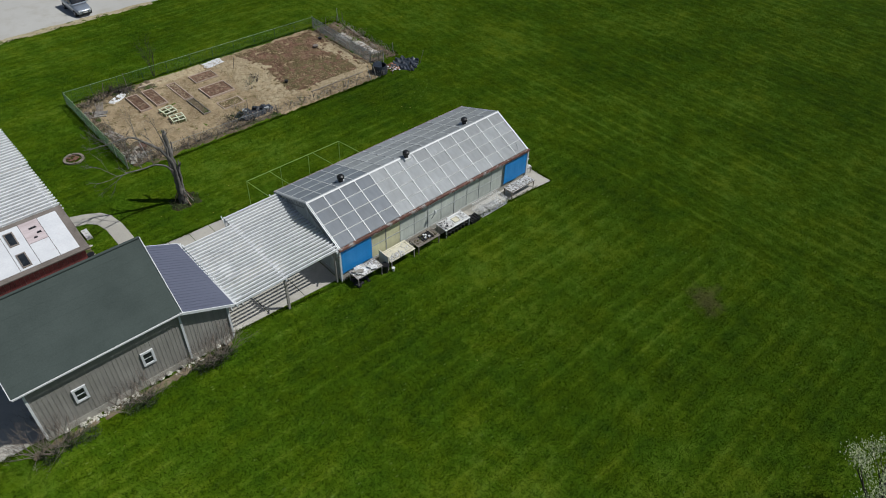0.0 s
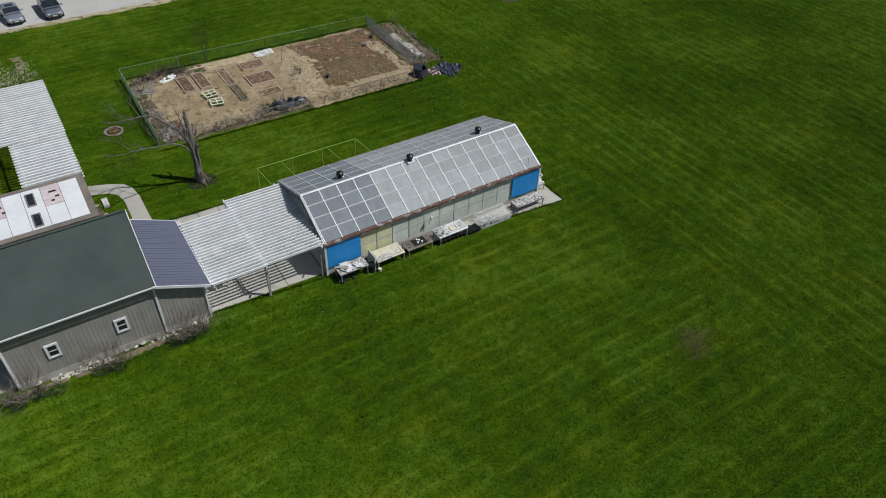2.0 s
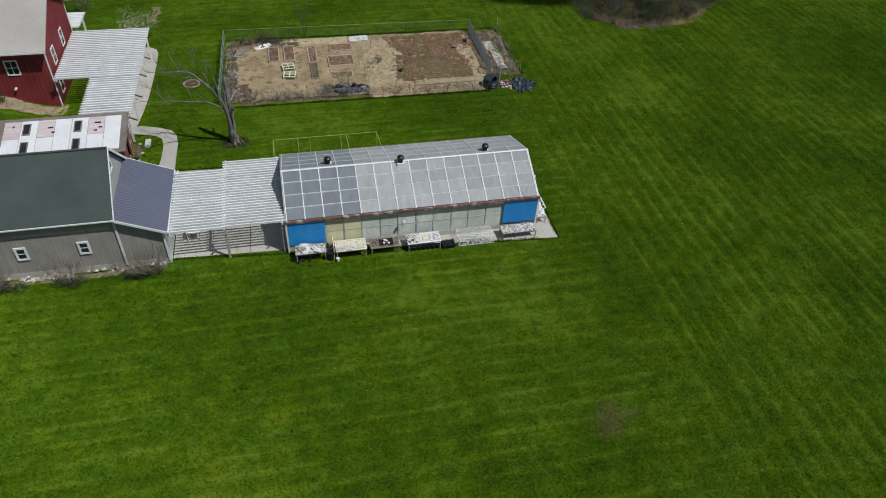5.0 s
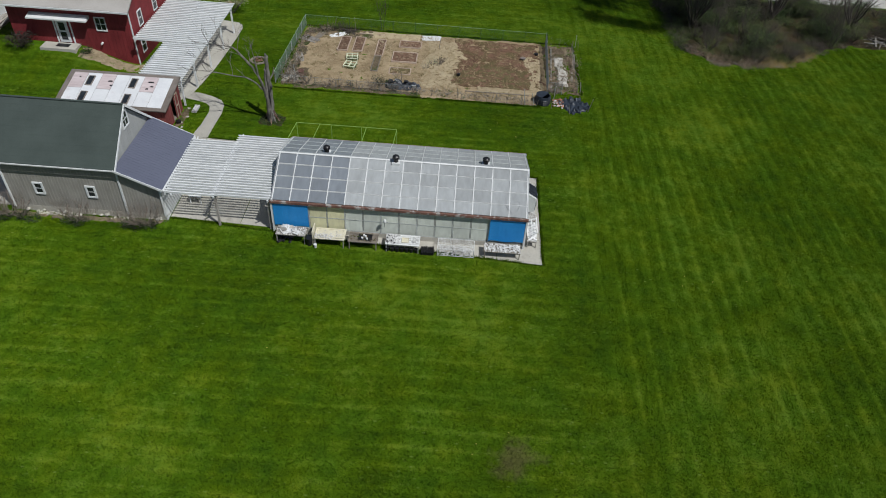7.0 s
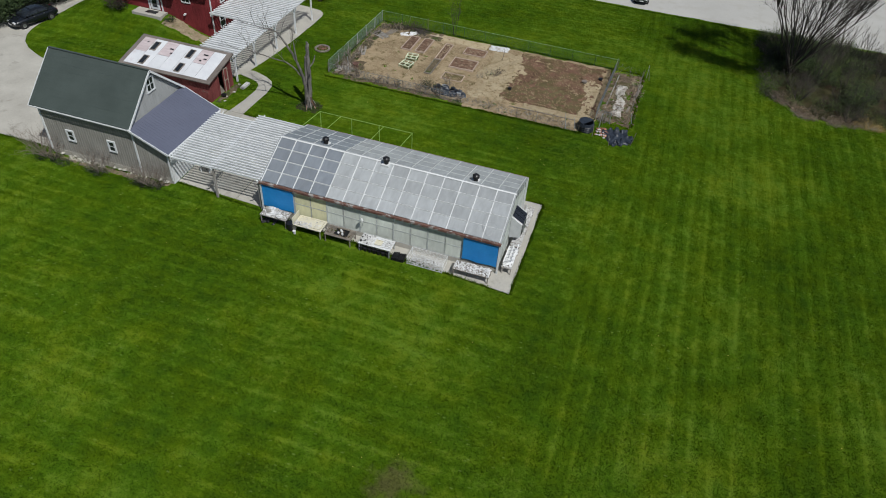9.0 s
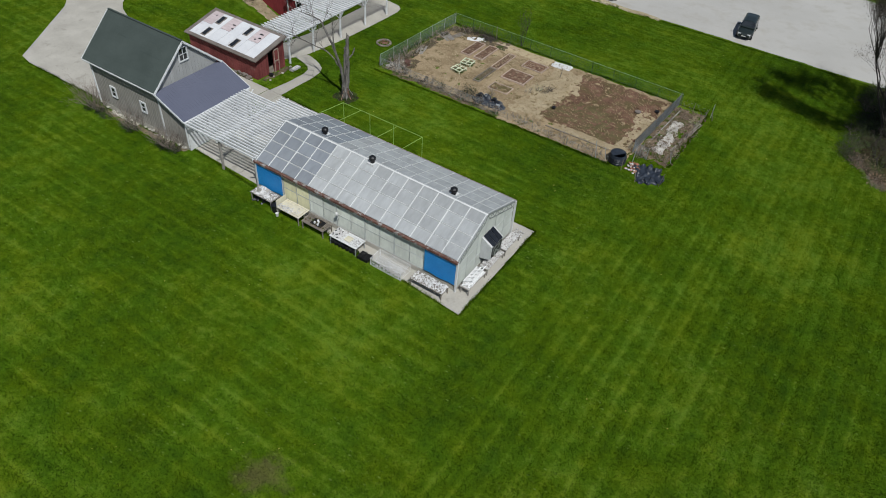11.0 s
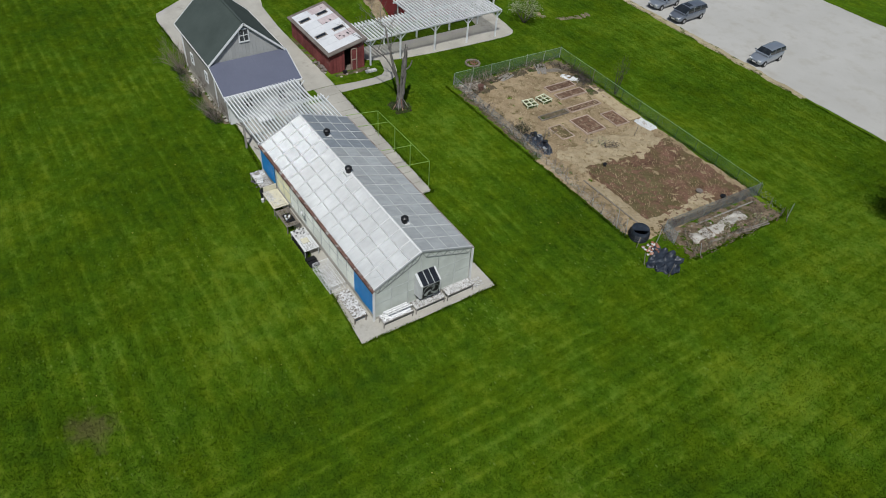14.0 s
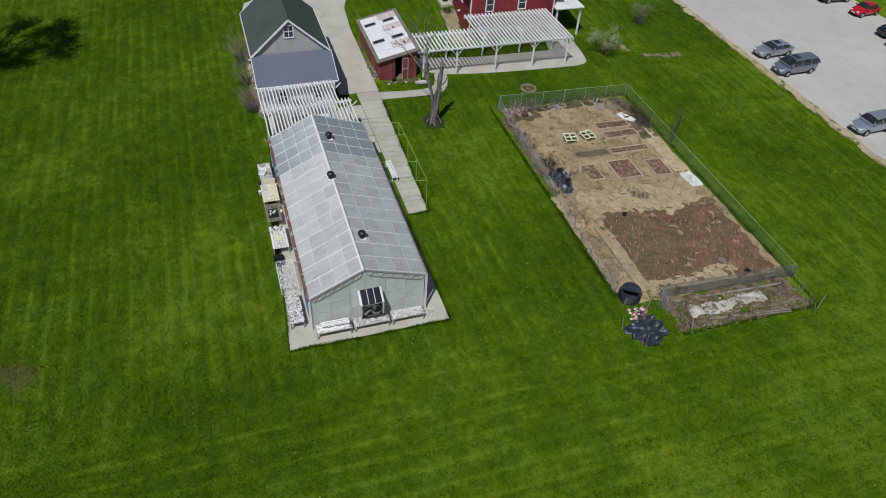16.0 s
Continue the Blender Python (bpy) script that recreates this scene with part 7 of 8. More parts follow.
def cold_frame(x, y, turn):
    t = thing("cold_frame", "white old window sash laid flat as a cold frame", "cold frame", (x, y, ground_z(x, y)), turn, group="cold frames")
    w, d = 1.15, 1.15
    top = 0.34
    for k in range(3):
        bm = bmesh.new()
        box(bm, -w / 2 + (w - 0.08) * k / 2, -w / 2 + (w - 0.08) * k / 2 + 0.08, -d / 2, d / 2, top - 0.06, top)
        part("stile", bm, SASH, t, local=True)
        bm = bmesh.new()
        box(bm, -w / 2, w / 2, -d / 2 + (d - 0.08) * k / 2, -d / 2 + (d - 0.08) * k / 2 + 0.08, top - 0.055, top + 0.006)
        part("rail", bm, SASH, t, local=True)
    for i in (-1, 1):
        for j in (-1, 1):
            bm = bmesh.new()
            box(bm, i * (w / 2 - 0.05) - 0.035, i * (w / 2 - 0.05) + 0.035, j * (d / 2 - 0.05) - 0.035, j * (d / 2 - 0.05) + 0.035, -0.02, top - 0.06)
            part("leg", bm, SASH, t, local=True)
    rng_c = random.Random(int(x * 10))
    bm = bmesh.new()
    leaves(bm, [Vector((rng_c.uniform(-w / 2, w / 2), rng_c.uniform(-d / 2, d / 2), rng_c.uniform(0.03, 0.14))) for _ in range(130)], 4, 0.07, 0.05, rng_c)
    part("seedling_bed", bm, SEEDLING, t, "green seedlings below the sash", local=True, kind="stuff")


cold_frame(19.25, 53.5, -8)
cold_frame(19.2, 55.2, 6)


def crumpled(name, outline_c, w, d, h, material, label, category, seed, turn=0, ragged=0.18):
    """A crumpled sheet that lies on the ground."""
    x, y = outline_c
    z = ground_z(x, y)
    bm = bmesh.new()
    n = 30
    g2 = []
    for j in range(n + 1):
        row = []
        for i in range(n + 1):
            u, v = 2 * i / n - 1, 2 * j / n - 1
            k = 1 + ragged * (noise.noise((u * 2 + seed, v * 2, 1)) - 0.45 * u * u * v * v)
            px, py = u * w / 2 * k, v * d / 2 * k
            rim = max(abs(u), abs(v)) > 0.99
            pz = -0.02 if rim else 0.05 + h * abs(noise.noise((u * 2.2 + seed, v * 2.2, 5))) + (0.2 + 0.4 * ragged) * h * abs(noise.noise((u * 6, v * 5, seed)))
            row.append(bm.verts.new((px, py, pz)))
        g2.append(row)
    for j in range(n):
        for i in range(n):
            bm.faces.new((g2[j][i], g2[j][i + 1], g2[j + 1][i + 1], g2[j + 1][i])).smooth = True
    bm.transform(pose(x, y, z, 0, 0, turn))
    return single(name, bm, material, label, category, at=(x, y, z))


crumpled("plastic_sheet", (26.7, 61.1), 2.1, 1.25, 0.12, PLASTIC_SHEET, "crumpled white plastic sheet on the straw", "plastic sheet", 1)
heap(17.0, 18.6, 60.8, 61.8, ground_z(17.8, 61.3), 70, DARK_BARK, "dark heap of bark and leaves by the fence", seed=91, r=(0.06, 0.16), rise=0.3)
crumpled("plastic_sheet", (17.0, 60.4), 2.1, 0.75, 0.16, PLASTIC_SHEET, "crumpled white plastic sheet by the beds", "plastic sheet", 2, 25)
crumpled("tarpaulin", (40.75, 48.75), 2.3, 2.3, 0.5, BLUE_TARP, "dark blue tarpaulin over a heap", "tarpaulin", 3, 28, 0.6)
crumpled("tarpaulin", (24.7, 50.1), 3.3, 1.3, 0.6, BLUE_TARP, "dark crumpled tarpaulin at the garden fence", "tarpaulin", 4, 0, 0.4)
for k, (px, py) in enumerate(((23.6, 50.4), (24.1, 50.7), (25.0, 50.6), (25.5, 50.2), (25.8, 49.9))):
    pot(px, py, ground_z(px, py) + 0.03, 0.2, 0.35, (BLACK, GREY_METAL, BLACK, BLACK, GREY_METAL)[k], "dark plastic pot at the garden fence")
pot(29.87, 53.06, ground_z(29.87, 53.06) + 0.08, 0.16, 0.22, BLACK, "small dark pot on the edge of the straw")
pot(36.25, 57.55, ground_z(36.25, 57.55) + 0.06, 0.26, 0.2, ROOF_FRAME, "brown pot on the tilled plot")
pot(37.65, 58.8, ground_z(37.65, 58.8) + 0.08, 0.2, 0.18, BLACK, "small black pot by the chain-link fence")
pot(15.0, 50.9, ground_z(15, 50.9) + 0.05, 0.3, 0.5, RUST, "rusty drum in the garden corner", "drum")


def compost_bin(x, y):
    z = ground_z(x, y)
    t = thing("compost_bin", "round black plastic compost bin standing open", "compost bin", (x, y, z))
    n, r = 20, 0.72
    bm = bmesh.new()
    rings = []
    for rr, zz in ((r, -0.03), (r * 1.02, 0.4), (r * 0.92, 0.8), (r * 0.84, 0.8), (r * 0.9, 0.4), (r * 0.86, 0.12)):
        rings.append([bm.verts.new((x + rr * math.cos(2 * math.pi * i / n), y + rr * math.sin(2 * math.pi * i / n), z + zz)) for i in range(n)])
    for a, b in zip(rings, rings[1:]):
        for i in range(n):
            bm.faces.new((a[i], a[(i + 1) % n], b[(i + 1) % n], b[i]))
    bm.faces.new(rings[-1])
    part("wall", bm, BLUE_TARP, t)
    for zz in (0.18, 0.36, 0.54):
        bm = bmesh.new()
        for i in range(n):
            a, b = 2 * math.pi * i / n, 2 * math.pi * (i + 1) / n
            rod(bm, (x + r * 1.03 * math.cos(a), y + r * 1.03 * math.sin(a), z + zz), (x + r * 1.03 * math.cos(b), y + r * 1.03 * math.sin(b), z + zz), 0.025, n=4)
        part("hoop", bm, BLACK, t)
    return t


bin_ = compost_bin(37.8, 49.1)
bm = bmesh.new()
prism(bm, [(37.8 + 0.66 * math.cos(a * math.pi / 10), 49.1 + 0.66 * math.sin(a * math.pi / 10)) for a in range(2, 15)], ground_z(37.8, 49.1) + 0.8, ground_z(37.8, 49.1) + 0.86)
part("lid", bm, BLUE_TARP, bin_, "dark lid pushed half open")
heap(38.8, 39.9, 48.5, 49.7, ground_z(39.4, 49), 24, TERRACOTTA, "broken bricks and pots beside the tarpaulin", seed=33, r=(0.08, 0.2), rise=0.3)
heap(38.8, 39.6, 48.3, 49.5, ground_z(39.4, 49), 10, SHELL, "pale shards among the broken bricks", seed=36, r=(0.06, 0.14), rise=0.3)
heap(13.5, 14.9, 49.4, 51.6, ground_z(14, 50), 60, STONE, "grey rubble in the garden corner", seed=34, r=(0.08, 0.22), rise=0.2)


def plank_pile(x, y, n, length, turn, material, label, seed):
    rng_p = random.Random(seed)
    t = thing("plank_pile", label, "planks", (x, y, ground_z(x, y)), turn)
    for k in range(n):
        bm = bmesh.new()
        a = rng_p.uniform(-0.15, 0.15)
        c = (-0.12 * n / 2 + 0.13 * k, 0)
        beam(bm, (c[0] - math.sin(a) * length / 2, -length / 2, 0.06 + 0.05 * (k % 2)), (c[0] + math.sin(a) * length / 2, length / 2, 0.06 + 0.05 * ((k + 1) % 2)), 0.1, 0.06)
        part("plank", bm, material, t, local=True)


plank_pile(14.3, 58.9, 8, 1.9, 60, GREY_WOOD, "silvered planks stacked at the garden fence", 1)
plank_pile(14.1, 54.6, 6, 1.8, 20, GREY_WOOD, "silvered boards lying in the weeds", 2)
plank_pile(15.1, 59.9, 5, 1.6, -20, OLD_WOOD, "old boards lying in the weeds", 3)
plank_pile(20.4, 61.2, 1, 2.6, 88, BED_WOOD, "long pale timber along the garden fence", 4)
plank_pile(39.1, 56.2, 1, 8.6, -1, GREY_WOOD, "long grey timbers in the side plot", 5)
plank_pile(41.3, 56.5, 2, 6.0, -2, OLD_WOOD, "long dark timbers edging the side plot", 6)
plank_pile(33.6, 50.2, 1, 6.0, 88, OLD_WOOD, "long weathered timber edging the tilled plot", 7)


for k in range(14):
    px, py = 39.0 + 2.6 * ((k * 0.618) % 1), 51.0 + 10.2 * k / 14
    shrub(px, py, 0.5 + 0.2 * (k % 3), 0.6, 7, 640 + k, (OLD_WOOD, SHRUB_BARK)[k % 2], (DRY_LEAF, BUDS)[k % 4 == 3], 2, 0.06, "dry_weed", "dry weed stalks in the side plot", 2, "weed")
for k in range(30):
    if k < 18:
        px, py = 13.8 + 0.68 * k + 0.3 * (k % 3), 49.1 + 0.5 * ((k * 0.618) % 1)
    else:
        px, py = 13.5 + 0.7 * ((k * 0.618) % 1), 50.2 + (k - 18) * 0.95
    shrub(px, py, 0.5 + 0.22 * (k % 4), 0.5, 6, 700 + k, (DARK_BARK, OLD_WOOD, SHRUB_BARK)[k % 3], (DRY_LEAF, DARK_LEAF)[k % 5 == 4], 2, 0.055, "dry_weed", "dry weed stalks along the garden fence", 2, "weed")
# ---- fences ----
def fence(name, label, a, b, h, posts, wire, post_mat, cell=0.09, rail=True, lean=0.0, seed=0, thick=0.0045):
    """Posts at even steps, a top wire and real crossing wires between them."""
    rng_f = random.Random(seed)
    ax, ay = a
    bx, by = b
    length = math.hypot(bx - ax, by - ay)
    t = thing(name, label, "fence", ((ax + bx) / 2, (ay + by) / 2, ground_z((ax + bx) / 2, (ay + by) / 2)))
    at = lambda s: (ax + (bx - ax) * s / length, ay + (by - ay) * s / length)
    for k in range(posts):
        s = length * k / (posts - 1)
        x, y = at(s)
        z = ground_z(x, y)
        bm = bmesh.new()
        rod(bm, (x, y, z - 0.1), (x + rng_f.uniform(-1, 1) * lean, y + rng_f.uniform(-1, 1) * lean, z + h * rng_f.uniform(1.0, 1.12)), 0.024, 0.022, 6)
        part("post", bm, post_mat, t)
    if rail:
        n = max(2, posts - 1)
        for k in range(n):
            (x0, y0), (x1, y1) = at(length * k / n), at(length * (k + 1) / n)
            bm = bmesh.new()
            rod(bm, (x0, y0, ground_z(x0, y0) + h), (x1, y1, ground_z(x1, y1) + h), 0.016, n=5)
            part("top_rail", bm, PALE_GREEN if wire is GREEN_WIRE else wire, t)
    bm = bmesh.new()
    s = -h
    while s < length:
        for sgn in (1, -1):
            s0, s1 = s, s + h
            z0, z1 = (0.02, h) if sgn > 0 else (h, 0.02)
            lo, hi = max(0, s0), min(length, s1)
            if hi - lo < 0.05:
                continue
            f = lambda q: z0 + (z1 - z0) * (q - s0) / (s1 - s0)
            (x0, y0), (x1, y1) = at(lo), at(hi)
            rod(bm, (x0, y0, ground_z(x0, y0) + f(lo)), (x1, y1, ground_z(x1, y1) + f(hi)), thick, n=3, caps=False)
        s += cell
    part("wire_mesh", bm, wire, t, kind="stuff")


fence("wire_fence", "green wire fence on thin posts along the garden", (13.15, 62.3), (38.9, 61.75), 1.2, 12, GREEN_WIRE, GREEN_WIRE, cell=0.12, lean=0.05, seed=1, thick=0.0028)
fence("wire_fence", "green wire fence on thin posts along the garden", (12.95, 49.2), (13.15, 62.3), 1.2, 7, GREEN_WIRE, GREY_METAL, lean=0.05, seed=2, thick=0.006)
fence("wire_fence", "sagging grey wire fence along the garden edge", (12.95, 49.2), (26.2, 48.8), 0.9, 8, FENCE_WIRE, OLD_WOOD, cell=0.14, lean=0.12, seed=3, thick=0.004)
fence("wire_fence", "low sagging wire fence with dry vines", (26.2, 48.8), (37.2, 48.3), 0.7, 9, FENCE_WIRE, OLD_WOOD, cell=0.2, rail=False, lean=0.15, seed=4)
fence("chain_link_fence", "grey chain-link fence across the garden", (38.75, 61.7), (38.35, 51.2), 1.25, 6, FENCE_WIRE, DULL_STEEL, cell=0.07, lean=0.03, seed=5, thick=0.006)
fence("chain_link_fence", "grey chain-link fence across the garden", (38.35, 51.2), (39.7, 50.9), 1.1, 3, FENCE_WIRE, DULL_STEEL, cell=0.08, lean=0.05, seed=6)
fence("wire_fence", "thin wire fence on dark stakes round the side plot", (41.5, 61.2), (41.2, 51.4), 0.8, 7, FENCE_WIRE, OLD_WOOD, cell=0.6, rail=False, lean=0.1, seed=7)
fence("wire_fence", "thin wire fence on dark stakes round the side plot", (38.9, 61.8), (41.5, 61.2), 0.9, 3, FENCE_WIRE, OLD_WOOD, cell=0.6, rail=False, lean=0.1, seed=8)
rng_k = random.Random(12)
for k, (px, py) in enumerate(((41.9, 61.5), (42.2, 61.1), (39.3, 50.9), (38.9, 49.9), (40.2, 47.3), (41.9, 48.0), (37.0, 48.6), (38.6, 48.1), (14.2, 50.0), (14.8, 49.8), (13.6, 50.2), (30.0, 48.7), (33.4, 48.5), (27.6, 58.8), (24.5, 50.9), (36.2, 48.4), (16.2, 61.9), (18.5, 62.0), (41.6, 51.7))):
    bm = bmesh.new()
    z = ground_z(px, py)
    rod(bm, (px, py, z - 0.1), (px + rng_k.uniform(-0.3, 0.3), py + rng_k.uniform(-0.3, 0.3), z + rng_k.uniform(0.9, 1.6)), 0.03, 0.025, 6)
    single("stake", bm, OLD_WOOD if k % 3 else GREY_METAL, "weathered garden stake standing askew", "stake", "garden stakes", at=(px, py, z))


PIT_STONE = mat("sooty_stone", (0.15, 0.125, 0.1), (0.3, 0.265, 0.215), 2, 9, 0.9, bump=0.4, rand=0.2)


def fire_pit(x, y):
    z = ground_z(x, y)
    t = thing("fire_pit", "round stone fire pit with dark ash", "fire pit", (x, y, z))
    rng_s = random.Random(6)
    for k in range(18):
        a0, a1 = 2 * math.pi * k / 18 + 0.02, 2 * math.pi * (k + 1) / 18 - 0.02
        bm = bmesh.new()
        c = [(x + r * math.cos(a), y + r * math.sin(a)) for r, a in ((0.6, a0), (0.78, a0), (0.78, a1), (0.6, a1))]
        hexa(bm, [(*p, z - 0.05) for p in c] + [(*p, z + 0.13 + rng_s.uniform(-0.02, 0.02)) for p in c])
        part("stone", bm, PIT_STONE, t)
    bm = bmesh.new()
    for _ in range(45):
        a, r = rng_s.uniform(0, 6.28), rng_s.uniform(0, 0.56)
        lump(bm, (x + r * math.cos(a), y + r * math.sin(a), z + 0.08), rng_s.uniform(0.05, 0.12), rng_s)
    part("ash", bm, SOIL, t, kind="stuff")


fire_pit(10.3, 53.3)
for k, (px, py, r) in enumerate(((1.0, 45.6, 0.32), (1.5, 45.9, 0.2), (6.9, 41.0, 0.14), (7.2, 40.3, 0.15), (6.8, 43.4, 0.2), (5.9, 39.2, 0.18), (7.1, 42.0, 0.16))):
    bm = bmesh.new()
    lump(bm, (px, py, ground_z(px, py) + 0.05), r, random.Random(k), 0.5)
    single("stone", bm, STONE, "grey field stone lying in the grass", "stone", "field stones", at=(px, py, ground_z(px, py)))
bm = bmesh.new()
box(bm, 7.2, 7.6, 42.8, 43.9, ground_z(7.4, 43.3) - 0.02, ground_z(7.4, 43.3) + 0.16)
single("white_slab", bm, SHELL, "white block lying in the grass by the shed", "block", at=(7.4, 43.3, ground_z(7.4, 43.3)))
patch("shed_border", -2.8, 6.2, 38.95, 39.7, 0.3, 0.05, 0.25, DEBRIS, 0.06, "weedy strip along the shed wall", seed=71)
patch("shed_border", 6.3, 7.3, 39.6, 43.6, 0.3, 0.05, 0.3, DEBRIS, 0.05, "weedy strip before the shed door", seed=72)
heap(3.6, 5.6, 39.1, 39.6, -0.2, 30, ROOF_FRAME, "dark junk heaped against the shed wall", seed=35, r=(0.08, 0.2), rise=0.15)
pot(6.75, 40.9, ground_z(6.75, 40.9) + 0.03, 0.22, 0.2, BLACK, "black tyre-like pot by the shed door")
shrub(-10.6, 49.7, 1.5, 1.0, 10, 410, DARK_BARK, BROWN_LEAF, 7, 0.08, "bush", "dark bare bush by the red house", 3, "bush", 0.22)
shrub(-4.6, 49.8, 0.8, 0.5, 6, 411, DARK_BARK, DARK_LEAF, 4, 0.08, "evergreen_bush", "low dark bush by the landing", 2, "bush", 0.15)
for k, (hx, hy) in enumerate(((-20.9, 44.4), (-21.7, 45.8), (-22.2, 47.3), (-21.9, 48.7), (-20.9, 49.9), (-19.7, 50.9), (-23.4, 46.5), (-23.3, 49.2))):
    shrub(hx, hy, 2.2, 1.5, 10, 412 + k, DARK_BARK, DARK_LEAF, 12, 0.13, "evergreen_bush", "large dark bush beside the driveway", 3, "bush", 0.36)


# ---- cars ----
def car(kind, x, y, turn, body_paint, label):
    """A car that faces -y before the turn. kind sets its outline: length, width, height and cabin."""
    length, width, height, hood_z, tail_z, cab = {
        "sedan": (4.75, 1.82, 1.46, 0.92, 1.02, (-1.15, -0.35, 1.05, 1.75)),
        "suv": (4.55, 1.8, 1.7, 1.05, 1.15, (-1.2, -0.55, 2.05, 2.22)),
        "van": (5.05, 1.96, 1.76, 1.05, 1.15, (-1.7, -0.75, 2.3, 2.48)),
        "pickup": (5.7, 1.95, 1.82, 1.12, 1.08, (-1.15, -0.5, 0.85, 1.05)),
        "beetle": (4.1, 1.75, 1.5, 0.95, 0.95, (-1.0, -0.3, 0.9, 1.6)),
    }[kind]
    z = ground_z(x, y) + 0.09
    t = thing("car", label, "car", (x, y, z), turn, group="parked cars")
    L, W = length / 2, width / 2
    c0, c1, c2, c3 = cab
    belt = max(hood_z, tail_z) + 0.02

    def eased(knots, at, passes=3):
        """Values along a rounded line through the knots."""
        v = np.interp(at, [k[0] for k in knots], [k[1] for k in knots])
        for _ in range(passes):
            v[1:-1] = 0.25 * v[:-2] + 0.5 * v[1:-1] + 0.25 * v[2:]
        return v

    def loft(rows, closed):
        bm = bmesh.new()
        rings = [[bm.verts.new(p) for p in row] for row in rows]
        n = len(rings[0])
        for ra, rb in zip(rings, rings[1:]):
            for i in range(n if closed else n - 1):
                bm.faces.new((ra[i], rb[i], rb[(i + 1) % n], ra[(i + 1) % n])).smooth = True
        return bm, rings

    # lower body: rounded rings from nose to tail
    ys = np.linspace(-L, L, 34)
    round_tail = kind == "beetle"
    wide = eased([(-L, 0.66), (-L + 0.18, 0.86), (-L + 0.6, 0.97), (-L + 1.1, 1.0), (L - 0.9, 1.0), (L - 0.2, 0.93), (L, 0.76)], ys)
    base = eased([(-L, 0.4), (-L + 0.2, 0.26), (-L + 0.6, 0.22), (L - 0.6, 0.22), (L, 0.42)], ys)
    tops = eased([(-L, 0.64), (-L + 0.16, 0.78), (-L + 0.6, hood_z - 0.1), (c0, hood_z), (0, belt), (min(c3, L - 0.3), tail_z), (L - 0.12, tail_z - (0.3 if round_tail else 0.05)), (L, 0.6 if round_tail else tail_z - 0.22)], ys)
    rows = []
    for yy, k, zb, zt in zip(ys, wide, base, tops):
        h = zt - zb
        half = [(0.82, 0.0), (0.96, 0.12), (1.0, 0.42), (0.985, 0.68), (0.93, 0.88), (0.8, 0.97), (0.45, 1.0)]
        rows.append([(W * k * q, yy, zb + h * v) for q, v in half] + [(-W * k * q, yy, zb + h * v) for q, v in half[::-1]])
    bm, rings = loft(rows, True)
    bm.faces.new(rings[0])
    bm.faces.new(rings[-1][::-1])
    bmesh.ops.recalc_face_normals(bm, faces=bm.faces[:])
    part("body", bm, body_paint, t, local=True)
    # cabin: a rounded shell over the belt line, then panes that follow it
    zb, zr = belt - 0.05, height
    wb, wr = W * 0.92, W * 0.74
    cy = np.linspace(c0 - 0.05, c3 + 0.05, 40)
    cz = eased([(c0 - 0.05, zb), (c0, zb), (c1, zr - 0.05), ((c1 + c2) / 2, zr), (c2, zr - 0.06), (c3, zb), (c3 + 0.05, zb)], cy, 2)

    def shell(yy, zt, lift=0.0):
        f = max(0.0, (zt - zb) / (zr - zb))
        wt = wb + (wr - wb) * f
        pts = [(wb, zb), (wb + (wt - wb) * 0.35, zb + (zt - zb) * 0.33), (wb + (wt - wb) * 0.72, zb + (zt - zb) * 0.66), (wt, zt - 0.1 * f), (wt * 0.86, zt - 0.03 * f), (wt * 0.5, zt), (0.0, zt + 0.012 * f)]
        pts = pts + [(-q, v) for q, v in pts[-2::-1]]
        out = []
        for q, v in pts:
            r = math.hypot(q, v - zb + 0.3)
            out.append((q + lift * q / r, yy, v + lift * (v - zb + 0.3) / r))
        return out

    bm, rings = loft([shell(yy, zt) for yy, zt in zip(cy, cz)], False)
    bmesh.ops.recalc_face_normals(bm, faces=bm.faces[:])
    cabin = part("cabin", bm, body_paint, t, local=True)

    def pane(name, ya, yb, i0, i1):
        at = np.linspace(ya, yb, 9)
        bm, _ = loft([shell(yy, float(np.interp(yy, cy, cz)), 0.012)[i0:i1 + 1] for yy in at], False)
        g3 = bmesh.ops.extrude_face_region(bm, geom=bm.faces[:])
        for v in g3["geom"]:
            if isinstance(v, bmesh.types.BMVert):
                v.co.x *= 0.992
                v.co.z -= 0.006
        bmesh.ops.recalc_face_normals(bm, faces=bm.faces[:])
        part(name, bm, DARK_GLASS, cabin, local=True)

    pane("windscreen", c0 + 0.1, c1 - 0.03, 3, 9)
    pane("rear_window", c2 + 0.05, c3 - 0.08, 3, 9)
    n_side = 3 if kind in ("van", "suv") else 2
    s0, s1 = c0 + 0.62 * (c1 - c0), c3 - 0.55 * (c3 - c2)
    for k in range(n_side):
        ya, yb = s0 + (s1 - s0) * k / n_side + 0.035, s0 + (s1 - s0) * (k + 1) / n_side - 0.035
        pane("side_window", ya, yb, 0, 3)
        pane("side_window", ya, yb, 9, 12)
    for s in (-1, 1):
        for yy in (-L * 0.62, L * 0.6):
            bm = bmesh.new()
            rod(bm, (s * (W - 0.3), yy, 0.32), (s * (W - 0.006), yy, 0.32), 0.39, 0.39, 18)
            part("wheel_arch", bm, BLACK, t, local=True)
    if kind in ("van", "sedan"):
        bm = bmesh.new()
        box(bm, -wr * 0.6, wr * 0.6, c1 + 0.15, c1 + 0.8, zr - 0.03, zr + 0.014)
        part("sunroof", bm, DARK_GLASS, cabin, local=True)
